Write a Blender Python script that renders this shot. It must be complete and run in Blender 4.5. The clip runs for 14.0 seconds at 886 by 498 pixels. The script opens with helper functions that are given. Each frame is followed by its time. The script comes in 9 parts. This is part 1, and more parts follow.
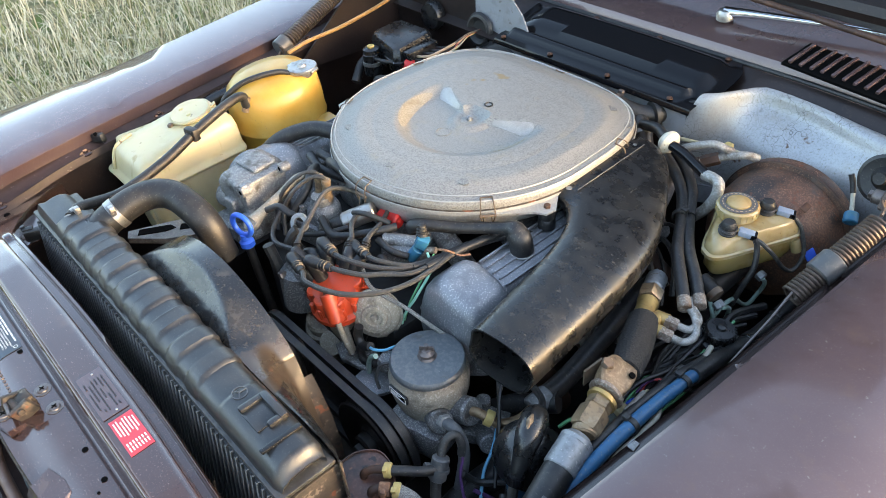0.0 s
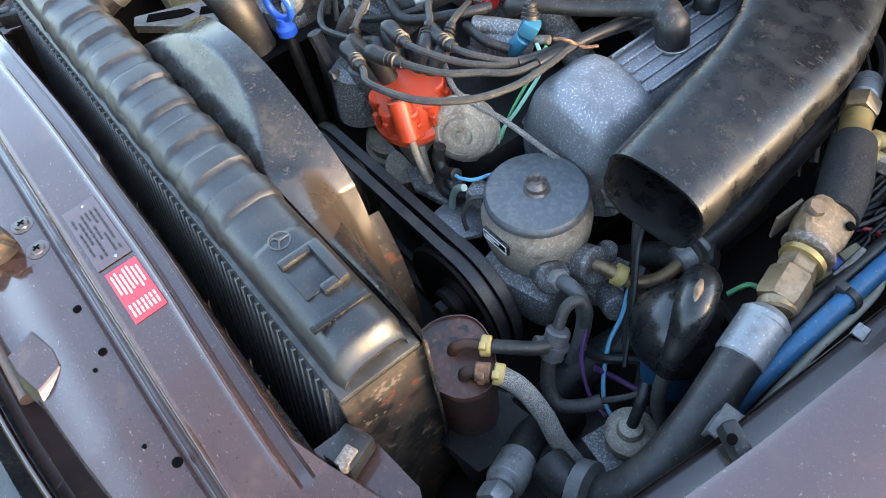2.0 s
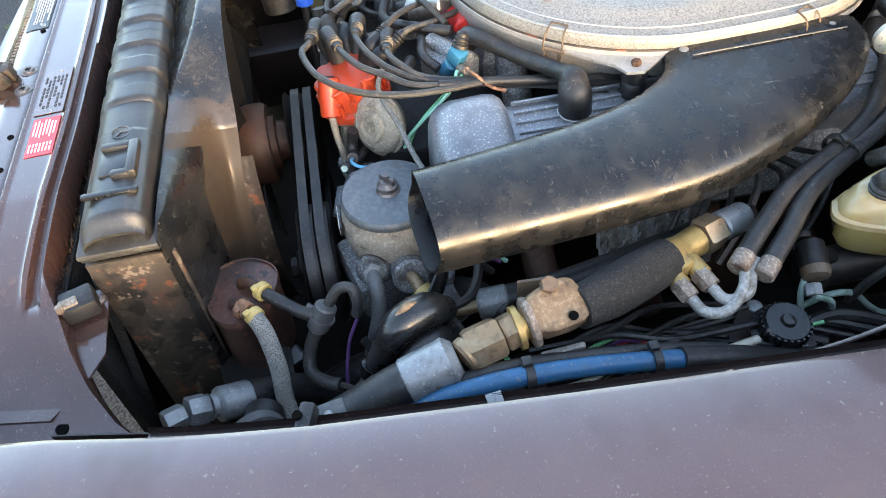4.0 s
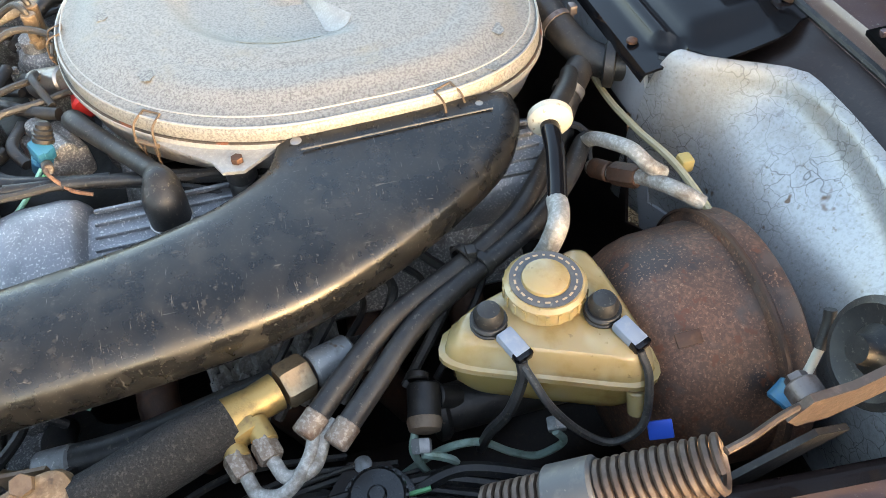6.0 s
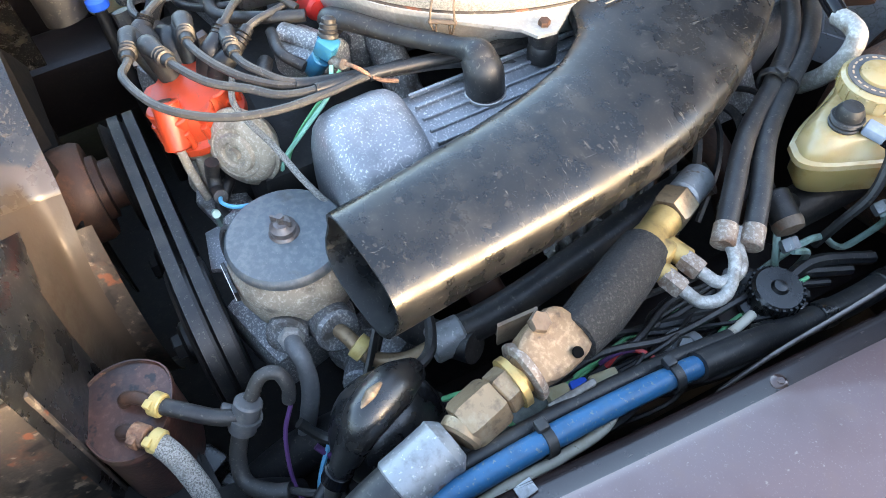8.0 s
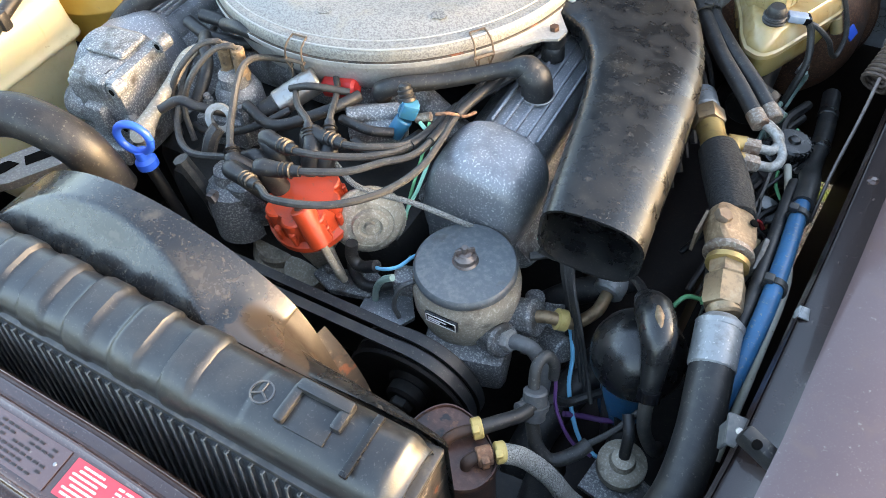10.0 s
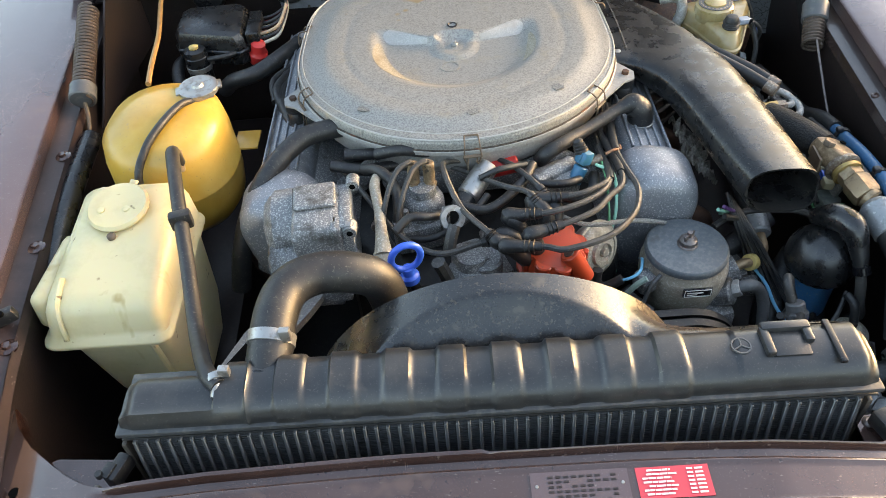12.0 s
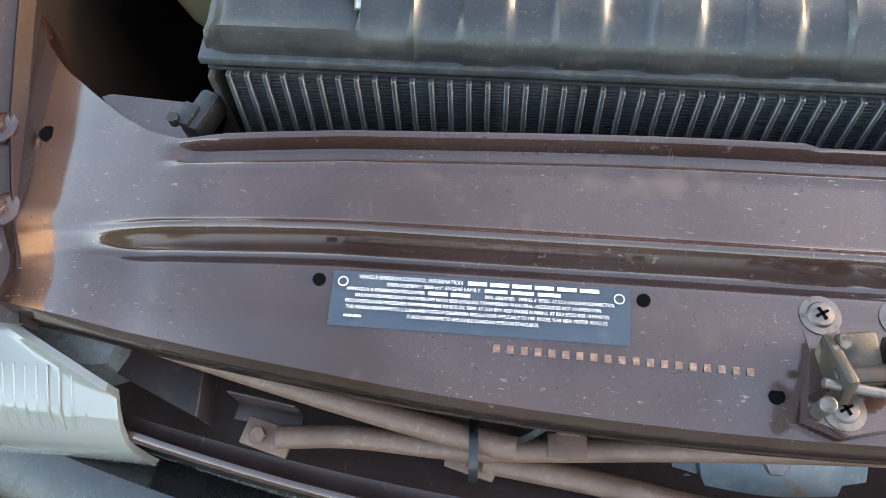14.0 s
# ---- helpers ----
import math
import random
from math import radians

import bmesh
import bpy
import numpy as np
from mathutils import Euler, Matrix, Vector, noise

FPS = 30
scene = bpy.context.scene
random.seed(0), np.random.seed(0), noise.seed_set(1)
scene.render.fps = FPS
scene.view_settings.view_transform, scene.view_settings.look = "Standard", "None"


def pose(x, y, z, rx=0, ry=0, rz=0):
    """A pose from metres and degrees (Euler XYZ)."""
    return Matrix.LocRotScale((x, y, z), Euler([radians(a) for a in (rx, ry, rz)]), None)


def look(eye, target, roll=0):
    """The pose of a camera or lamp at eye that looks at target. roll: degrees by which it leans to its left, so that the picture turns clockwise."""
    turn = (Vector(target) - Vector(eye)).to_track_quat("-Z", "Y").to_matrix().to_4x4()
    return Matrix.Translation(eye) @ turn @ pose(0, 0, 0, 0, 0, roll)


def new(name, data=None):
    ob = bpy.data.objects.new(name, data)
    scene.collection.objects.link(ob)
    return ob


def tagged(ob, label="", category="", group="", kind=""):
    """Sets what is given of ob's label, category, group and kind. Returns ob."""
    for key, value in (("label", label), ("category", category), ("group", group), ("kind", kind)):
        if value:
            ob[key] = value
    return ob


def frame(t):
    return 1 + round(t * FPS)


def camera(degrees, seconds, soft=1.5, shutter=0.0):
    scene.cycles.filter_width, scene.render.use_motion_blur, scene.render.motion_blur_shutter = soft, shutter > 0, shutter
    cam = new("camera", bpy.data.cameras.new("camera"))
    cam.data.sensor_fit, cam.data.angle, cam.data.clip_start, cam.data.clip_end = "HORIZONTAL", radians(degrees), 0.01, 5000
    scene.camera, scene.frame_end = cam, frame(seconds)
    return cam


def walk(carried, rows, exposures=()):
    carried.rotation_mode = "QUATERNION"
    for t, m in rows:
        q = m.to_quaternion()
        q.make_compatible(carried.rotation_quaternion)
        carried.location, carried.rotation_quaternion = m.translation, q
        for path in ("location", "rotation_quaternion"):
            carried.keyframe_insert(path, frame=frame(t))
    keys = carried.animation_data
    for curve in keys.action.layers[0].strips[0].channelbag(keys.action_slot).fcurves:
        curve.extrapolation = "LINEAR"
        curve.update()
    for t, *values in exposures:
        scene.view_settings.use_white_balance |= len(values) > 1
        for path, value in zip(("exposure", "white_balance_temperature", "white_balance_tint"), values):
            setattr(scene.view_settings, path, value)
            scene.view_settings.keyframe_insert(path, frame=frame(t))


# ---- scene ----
cam = camera(61.4, 14.0, soft=0.5)
EXPOSURE = 2.95
PATH = [
    (0, (0.918, -0.142, 1.547), (-0.278, 0.835, 0.276), -4.9),
    (0.5, (0.889, -0.152, 1.513), (-0.233, 0.803, 0.16), -5.1),
    (1, (0.797, -0.174, 1.429), (-0.246, 0.727, -0.021), -6.7),
    (1.5, (0.7, -0.174, 1.378), (-0.276, 0.632, -0.17), -8.2),
    (2, (0.696, -0.056, 1.329), (-0.339, 0.573, -0.262), -9.7),
    (2.2, (0.717, 0.01, 1.318), (-0.374, 0.533, -0.275), -10.2),
    (4.3, (0.958, 0.393, 1.323), (-0.371, 0.529, -0.165), -5.9),
    (4.5, (0.933, 0.474, 1.315), (-0.403, 0.622, -0.166), -5.6),
    (5, (0.896, 0.622, 1.298), (-0.46, 0.809, -0.161), -5.4),
    (5.5, (0.871, 0.681, 1.281), (-0.476, 0.911, -0.179), -5.1),
    (6, (0.837, 0.685, 1.265), (-0.474, 0.964, -0.219), -4.0),
    (6.5, (0.804, 0.647, 1.257), (-0.463, 0.941, -0.262), -4.2),
    (7, (0.74, 0.501, 1.262), (-0.422, 0.892, -0.319), -1.9),
    (7.5, (0.704, 0.364, 1.247), (-0.4, 0.835, -0.353), -1.8),
    (8, (0.763, 0.245, 1.261), (-0.312, 0.785, -0.337), -2.9),
    (8.5, (0.85, 0.119, 1.327), (-0.182, 0.717, -0.278), -4.9),
    (9, (0.822, 0.045, 1.345), (-0.154, 0.75, -0.251), -7.6),
    (9.2, (0.76, 0.019, 1.336), (-0.176, 0.789, -0.255), -7.7),
    (11.3, (0.274, -0.374, 1.45), (0.132, 1.016, 0.019), -5.1),
    (11.5, (0.193, -0.402, 1.464), (0.115, 1.008, 0.048), -5.9),
    (12, (-0.013, -0.431, 1.479), (-0.062, 0.986, 0.068), -5.2),
    (12.5, (-0.134, -0.394, 1.462), (-0.272, 0.96, -0.002), -5.0),
    (13, (-0.197, -0.347, 1.408), (-0.399, 0.918, -0.128), -4.6),
    (13.5, (-0.198, -0.323, 1.286), (-0.389, 0.732, -0.401), -5.2),
    (14, (-0.187, -0.306, 1.184), (-0.342, 0.543, -0.62), -5.8),
]
walk(cam, [(t, look(eye, target, roll)) for t, eye, target, roll in PATH],
     exposures=[(t, EXPOSURE + e, k, 15) for t, e, k in ((0.0, 0.1, 7100), (0.8, 0.15, 7000), (1.5, 0.4, 6800), (2.0, 0.45, 6800), (4.3, 0.4, 7200), (5.0, 0.35, 7700), (6.5, 0.15, 7400), (7.0, 0.1, 7000),
                                                         (8.0, 0.9, 6800), (9.2, 0.75, 6850), (11.3, 0.3, 8100), (12.5, 0.05, 7800), (13.3, 0.25, 7500), (14.0, 0.55, 7800))])

# ---- world and light ----
world = bpy.data.worlds.new("sky")
scene.world = world
world.use_nodes = True
wn = world.node_tree.nodes
sky = wn.new("ShaderNodeTexSky")
sky.sky_type, sky.sun_disc = "NISHITA", False
SUN_ELEV, SUN_AZ = 10.0, 66.0          # degrees; azimuth clockwise from +y
sky.sun_elevation, sky.sun_rotation = radians(SUN_ELEV), radians(SUN_AZ)
sky.air_density, sky.dust_density, sky.ozone_density = 1.0, 1.6, 1.2
wn["Background"].inputs["Strength"].default_value = 0.15
world.node_tree.links.new(sky.outputs[0], wn["Background"].inputs["Color"])
sun_data = bpy.data.lights.new("sun", "SUN")
sun_data.energy, sun_data.angle, sun_data.color = 0.34, radians(24), (1.0, 0.70, 0.40)
sun = new("sun", sun_data)
az, el = radians(SUN_AZ), radians(SUN_ELEV)
sun.matrix_world = look((0, 0, 5), (-5 * math.sin(az) * math.cos(el), -5 * math.cos(az) * math.cos(el), 5 - 5 * math.sin(el)))

# ---- materials ----
MATS = {}


def mat(name, col, rough=0.5, metal=0.0, col2=None, scale=60.0, lo=0.45, hi=0.6, col3=None, scale3=9.0, lo3=0.5, hi3=0.62,
        bump=0.0, bscale=300.0, coat=0.0, trans=0.0, rough2=None, voronoi=None, per_object=0.0, stretch=(1, 1, 1), spec=0.5, layers=(), zone=None):
    """Base colour, a fine second colour by noise and a coarse third one; bump by fine noise."""
    if name in MATS:
        return MATS[name]
    m = bpy.data.materials.new(name)
    m.use_nodes = True
    t = m.node_tree
    n, L = t.nodes, t.links
    b = n["Principled BSDF"]
    b.inputs["Roughness"].default_value = rough
    b.inputs["Metallic"].default_value = metal
    b.inputs["Coat Weight"].default_value = coat
    b.inputs["Coat Roughness"].default_value = 0.08
    b.inputs["Specular IOR Level"].default_value = spec
    if trans:
        b.inputs["Subsurface Weight"].default_value = trans
        b.inputs["Subsurface Radius"].default_value = (0.02, 0.012, 0.005)
        b.inputs["Subsurface Scale"].default_value = 0.5
    co = n.new("ShaderNodeTexCoord")
    mp = n.new("ShaderNodeMapping")
    mp.inputs["Scale"].default_value = stretch
    L.new(co.outputs["Object"], mp.inputs["Vector"])
    vec = mp.outputs["Vector"]

    def noise_ramp(sc, a, z, detail=6.0, vec=vec):
        tx = n.new("ShaderNodeTexNoise")
        tx.inputs["Scale"].default_value = sc
        tx.inputs["Detail"].default_value = detail
        tx.inputs["Roughness"].default_value = 0.62
        L.new(vec, tx.inputs["Vector"])
        rp = n.new("ShaderNodeMapRange")
        rp.inputs["From Min"].default_value, rp.inputs["From Max"].default_value = a, z
        L.new(tx.outputs["Fac"], rp.inputs["Value"])
        return rp.outputs["Result"]

    def mixed(fac, a, c2):
        mx = n.new("ShaderNodeMix")
        mx.data_type = "RGBA"
        L.new(fac, mx.inputs["Factor"])
        if isinstance(a, tuple):
            mx.inputs["A"].default_value = (*a, 1)
        else:
            L.new(a, mx.inputs["A"])
        mx.inputs["B"].default_value = (*c2, 1)
        return mx.outputs["Result"]

    out = col
    fac2 = None
    if col2:
        fac2 = noise_ramp(scale, lo, hi)
        out = mixed(fac2, out, col2)
    if col3:
        out = mixed(noise_ramp(scale3, lo3, hi3), out, col3)
    for sc, a, z, tint, st in layers:           # specks, scratches and stains, each with its own stretch
        m2 = n.new("ShaderNodeMapping")
        m2.inputs["Scale"].default_value = st
        m2.inputs["Rotation"].default_value = (0, 0, 0.7 if st[0] != st[1] else 0)
        L.new(co.outputs["Object"], m2.inputs["Vector"])
        out = mixed(noise_ramp(sc, a, z, 3.0, m2.outputs["Vector"]), out, tint)
    if zone:                                    # settled dirt between two planes, broken up by noise
        axis, lo_, hi_, tint = zone
        sp = n.new("ShaderNodeSeparateXYZ")
        L.new(co.outputs["Object"], sp.inputs[0])
        parts_ = []
        for a, z in (lo_, hi_):
            rp = n.new("ShaderNodeMapRange")
            rp.inputs["From Min"].default_value, rp.inputs["From Max"].default_value = a, z
            wob = n.new("ShaderNodeMath")
            wob.operation = "MULTIPLY_ADD"
            wob.inputs[1].default_value = 0.014
            L.new(noise_ramp(38, 0.3, 0.7), wob.inputs[0])
            L.new(sp.outputs[axis], wob.inputs[2])
            L.new(wob.outputs[0], rp.inputs["Value"])
            parts_.append(rp.outputs["Result"])
        mu = n.new("ShaderNodeMath")
        mu.operation = "MULTIPLY"
        L.new(parts_[0], mu.inputs[0])
        L.new(parts_[1], mu.inputs[1])
        out = mixed(mu.outputs[0], out, tint)
    if voronoi:
        vo = n.new("ShaderNodeTexVoronoi")
        vo.feature = "DISTANCE_TO_EDGE"
        vo.inputs["Scale"].default_value = voronoi[0]
        wob = n.new("ShaderNodeTexNoise")
        wob.inputs["Scale"].default_value = voronoi[0] * 0.7
        ad = n.new("ShaderNodeMix")
        ad.data_type = "VECTOR"
        ad.inputs["Factor"].default_value = 0.025
        L.new(vec, wob.inputs["Vector"])
        L.new(vec, ad.inputs["A"])
        L.new(wob.outputs["Color"], ad.inputs["B"])
        L.new(ad.outputs["Result"], vo.inputs["Vector"])
        rp = n.new("ShaderNodeMapRange")
        rp.inputs["From Min"].default_value, rp.inputs["From Max"].default_value = voronoi[1], 0.0
        L.new(vo.outputs["Distance"], rp.inputs["Value"])
        gate = n.new("ShaderNodeMath")
        gate.operation = "MULTIPLY"
        L.new(rp.outputs["Result"], gate.inputs[0])
        L.new(noise_ramp(voronoi[3], 0.4, 0.6, 2.0), gate.inputs[1])
        out = mixed(gate.outputs[0], out, voronoi[2])
    if per_object:
        oi = n.new("ShaderNodeObjectInfo")
        hs = n.new("ShaderNodeHueSaturation")
        rp = n.new("ShaderNodeMapRange")
        rp.inputs["To Min"].default_value, rp.inputs["To Max"].default_value = 1 - per_object, 1 + per_object
        L.new(oi.outputs["Random"], rp.inputs["Value"])
        L.new(rp.outputs["Result"], hs.inputs["Value"])
        if isinstance(out, tuple):
            hs.inputs["Color"].default_value = (*out, 1)
        else:
            L.new(out, hs.inputs["Color"])
        out = hs.outputs["Color"]
    if isinstance(out, tuple):
        b.inputs["Base Color"].default_value = (*out, 1)
    else:
        L.new(out, b.inputs["Base Color"])
    if rough2 is not None:
        rp = n.new("ShaderNodeMapRange")
        rp.inputs["To Min"].default_value, rp.inputs["To Max"].default_value = rough, rough2
        L.new(fac2 if fac2 is not None else noise_ramp(scale3, 0.4, 0.6), rp.inputs["Value"])
        L.new(rp.outputs["Result"], b.inputs["Roughness"])
    if bump:
        tx = n.new("ShaderNodeTexNoise")
        tx.inputs["Scale"].default_value = bscale
        tx.inputs["Detail"].default_value = 4.0
        L.new(vec, tx.inputs["Vector"])
        bp = n.new("ShaderNodeBump")
        bp.inputs["Strength"].default_value = bump
        bp.inputs["Distance"].default_value = 0.002
        L.new(tx.outputs["Fac"], bp.inputs["Height"])
        L.new(bp.outputs["Normal"], b.inputs["Normal"])
    MATS[name] = m
    return m


PAINT = mat("brown_paint", (0.108, 0.067, 0.066), 0.26, 0.3, (0.122, 0.08, 0.078), 6, 0.4, 0.65, coat=0.8, bump=0.03, bscale=60, layers=((650, 0.60, 0.70, (0.165, 0.122, 0.112), (1, 1, 1)), (190, 0.66, 0.72, (0.2, 0.165, 0.145), (1, 1, 1)), (26, 0.56, 0.75, (0.128, 0.08, 0.068), (1, 1, 1)), (9, 0.55, 0.72, (0.09, 0.052, 0.046), (1, 1, 1))))
PAINT_IN = mat("brown_paint_dusty", (0.078, 0.044, 0.038), 0.2, 0.38, (0.22, 0.165, 0.135), 460, 0.61, 0.73, (0.080, 0.040, 0.030), 9, 0.45, 0.7, bump=0.05, bscale=40, coat=1.0, layers=((120, 0.66, 0.72, (0.22, 0.165, 0.135), (1, 3, 1)), (34, 0.71, 0.75, (0.2, 0.14, 0.115), (5, 1, 1)), (150, 0.66, 0.71, (0.035, 0.02, 0.016), (1, 1, 1)), (5, 0.50, 0.66, (0.046, 0.020, 0.014), (1, 1, 1)), (17, 0.62, 0.72, (0.11, 0.062, 0.046), (1, 1, 1))))
# grimy body paint, darkened further to carry the shade inside the bay
PAINT_DARK = mat("brown_paint_grimy_shaded", (0.022, 0.0145, 0.0128), 0.42, 0.1, (0.048, 0.031, 0.024), 160, 0.55, 0.75, (0.012, 0.009, 0.0085), 12, 0.5, 0.7, bump=0.12)
BLACK = mat("black_plastic", (0.007, 0.0075, 0.0085), 0.25, 0.0, (0.012, 0.0122, 0.0125), 40, 0.45, 0.7, (0.018, 0.0175, 0.0165), 14, 0.54, 0.7, bump=0.04, bscale=500, rough2=0.42, spec=0.62, layers=((420, 0.62, 0.70, (0.05, 0.048, 0.043), (1, 1, 1)), (30, 0.62, 0.70, (0.028, 0.026, 0.023), (1, 1, 1)), (70, 0.70, 0.74, (0.06, 0.057, 0.05), (1, 7, 1))))
TANK_BLACK = mat("tank_plastic", (0.015, 0.0152, 0.0158), 0.33, 0.0, (0.025, 0.0247, 0.024), 40, 0.45, 0.7, (0.036, 0.034, 0.031), 14, 0.5, 0.7, bump=0.06, bscale=500, rough2=0.48, spec=0.7, layers=((420, 0.60, 0.70, (0.06, 0.056, 0.05), (1, 1, 1)), (30, 0.60, 0.70, (0.04, 0.036, 0.031), (1, 1, 1)), (70, 0.68, 0.74, (0.075, 0.07, 0.06), (1, 7, 1))))
CORE_TUBE = mat("dusty_core_tube", (0.085, 0.09, 0.098), 0.38, 0.35, (0.13, 0.126, 0.118), 120, 0.5, 0.7, (0.06, 0.058, 0.055), 20, 0.5, 0.7, bump=0.1)
PALE_HOSE = mat("pale_grey_rubber", (0.115, 0.118, 0.12), 0.5, 0.0, (0.17, 0.168, 0.16), 120, 0.48, 0.7, (0.075, 0.074, 0.07), 22, 0.5, 0.7, bump=0.12, bscale=400)
BLACK_GLOSS = mat("black_enamel", (0.005, 0.005, 0.006), 0.14, 0.0, (0.018, 0.017, 0.016), 90, 0.64, 0.8, bump=0.012, bscale=40, spec=0.28)
BLACK_DUST = mat("black_plastic_dusty", (0.006, 0.0064, 0.007), 0.25, 0.0, (0.011, 0.0110, 0.0110), 30, 0.46, 0.60, (0.017, 0.0165, 0.0155), 12, 0.5, 0.66, bump=0.06, bscale=160, rough2=0.42, spec=0.5, layers=((24, 0.58, 0.70, (0.026, 0.0245, 0.0215), (1, 1, 1)), (70, 0.62, 0.70, (0.034, 0.0315, 0.028), (1, 1, 1)), (30, 0.715, 0.735, (0.10, 0.096, 0.088), (1, 16, 1)), (26, 0.72, 0.74, (0.09, 0.086, 0.078), (14, 1, 1)), (55, 0.68, 0.72, (0.075, 0.071, 0.063), (1, 8, 1)), (40, 0.70, 0.73, (0.07, 0.066, 0.058), (7, 1, 1)), (420, 0.62, 0.70, (0.06, 0.056, 0.049), (1, 1, 1))))
RUBBER = mat("black_rubber", (0.012, 0.012, 0.013), 0.46, 0.0, (0.028, 0.027, 0.0255), 60, 0.45, 0.72, bump=0.1, bscale=600, layers=((260, 0.60, 0.70, (0.075, 0.068, 0.056), (1, 1, 1)), (18, 0.54, 0.72, (0.036, 0.033, 0.028), (1, 1, 1))))
RUBBER_GREY = mat("aged_grey_rubber", (0.032, 0.0315, 0.031), 0.5, 0.0, (0.065, 0.061, 0.054), 90, 0.48, 0.7, (0.045, 0.04, 0.034), 22, 0.5, 0.7, bump=0.15, bscale=600, layers=((360, 0.60, 0.70, (0.11, 0.10, 0.085), (1, 1, 1)),))
DARK = mat("oily_black_metal", (0.010, 0.0095, 0.0095), 0.5, 0.2, (0.026, 0.023, 0.02), 70, 0.5, 0.75, bump=0.25, bscale=160, layers=((240, 0.66, 0.72, (0.06, 0.05, 0.042), (1, 1, 1)),))
ALU = mat("oxidised_cast_aluminium", (0.16, 0.165, 0.17), 0.5, 0.35, (0.43, 0.43, 0.415), 420, 0.5, 0.62, (0.07, 0.064, 0.056), 34, 0.52, 0.68, bump=0.45, bscale=420, rough2=0.65)
ALU_BLUE = mat("blue_grey_cast_aluminium", (0.225, 0.236, 0.255), 0.38, 0.4, (0.58, 0.58, 0.57), 420, 0.565, 0.635, (0.15, 0.16, 0.175), 26, 0.5, 0.7, bump=0.25, bscale=420, rough2=0.65)
ALU_LID = mat("speckled_aluminium", (0.175, 0.170, 0.157), 0.42, 0.25, (0.30, 0.291, 0.268), 420, 0.40, 0.56, (0.30, 0.255, 0.18), 11, 0.58, 0.8, bump=0.12, bscale=400, rough2=0.55, layers=((230, 0.60, 0.68, (0.15, 0.147, 0.138), (1, 1, 1)), (24, 0.69, 0.74, (0.19, 0.185, 0.17), (1, 1, 1)), (9, 0.70, 0.73, (0.27, 0.20, 0.11), (1, 1, 1)), (50, 0.69, 0.73, (0.13, 0.127, 0.118), (1, 6, 1))))
ALU_SIDE = mat("pale_aluminium", (0.36, 0.355, 0.335), 0.42, 0.4, (0.47, 0.455, 0.43), 260, 0.45, 0.7, (0.30, 0.26, 0.19), 18, 0.6, 0.78, bump=0.08, bscale=300, layers=((90, 0.66, 0.72, (0.22, 0.2, 0.17), (1, 1, 1)),))
ALU_TAN = mat("dirty_tan_cast_metal", (0.30, 0.262, 0.205), 0.6, 0.1, (0.48, 0.44, 0.37), 330, 0.5, 0.66, (0.10, 0.085, 0.065), 30, 0.52, 0.72, bump=0.35, bscale=300)
STEEL = mat("dull_steel", (0.40, 0.39, 0.37), 0.38, 0.85, (0.25, 0.22, 0.19), 120, 0.5, 0.7, bump=0.1)
STEEL_GREY = mat("galvanised_grey_steel", (0.27, 0.28, 0.285), 0.48, 0.5, (0.17, 0.165, 0.16), 110, 0.5, 0.72, bump=0.15, layers=((260, 0.62, 0.7, (0.48, 0.47, 0.45), (1, 1, 1)), (40, 0.66, 0.72, (0.16, 0.09, 0.05), (1, 1, 1))))
CHROME = mat("chrome", (0.75, 0.75, 0.75), 0.08, 1.0)
BRASS = mat("yellow_zinc_brass", (0.42, 0.29, 0.11), 0.45, 0.6, (0.26, 0.17, 0.08), 110, 0.5, 0.72, bump=0.15)
COPPER = mat("dull_bronze", (0.30, 0.21, 0.125), 0.48, 0.6, (0.18, 0.125, 0.08), 120, 0.5, 0.68, (0.38, 0.30, 0.2), 40, 0.54, 0.7, bump=0.25, bscale=260)
RUST = mat("rusty_brown_steel", (0.075, 0.038, 0.024), 0.55, 0.25, (0.14, 0.062, 0.032), 80, 0.5, 0.75, (0.05, 0.03, 0.024), 16, 0.48, 0.68, bump=0.22, bscale=260)
RUST_CLIP = mat("flaking_rust", (0.23, 0.105, 0.055), 0.75, 0.0, (0.33, 0.18, 0.10), 160, 0.45, 0.6, (0.09, 0.045, 0.028), 60, 0.5, 0.65, bump=0.5, bscale=300)
RUST_CAN = mat("rust_brown_canister", (0.080, 0.036, 0.026), 0.42, 0.1, (0.13, 0.068, 0.048), 160, 0.5, 0.7, (0.03, 0.019, 0.017), 18, 0.5, 0.66, bump=0.15, coat=0.15, layers=((50, 0.60, 0.66, (0.018, 0.014, 0.012), (1, 1, 1)), (90, 0.63, 0.69, (0.16, 0.07, 0.035), (1, 1, 1))))
RUST_PLATE = mat("tan_rusty_plate", (0.13, 0.092, 0.062), 0.6, 0.15, (0.08, 0.05, 0.032), 70, 0.5, 0.7, (0.18, 0.07, 0.035), 22, 0.62, 0.74, bump=0.2)
AMBER = mat("amber_plastic", (0.49, 0.285, 0.045), 0.3, 0.0, (0.54, 0.34, 0.085), 18, 0.4, 0.7, (0.40, 0.22, 0.03), 7, 0.5, 0.7, trans=0.2, bump=0.05, bscale=60, layers=((30, 0.66, 0.74, (0.36, 0.22, 0.08), (1, 1, 1)), (220, 0.66, 0.72, (0.30, 0.19, 0.08), (1, 1, 1))))
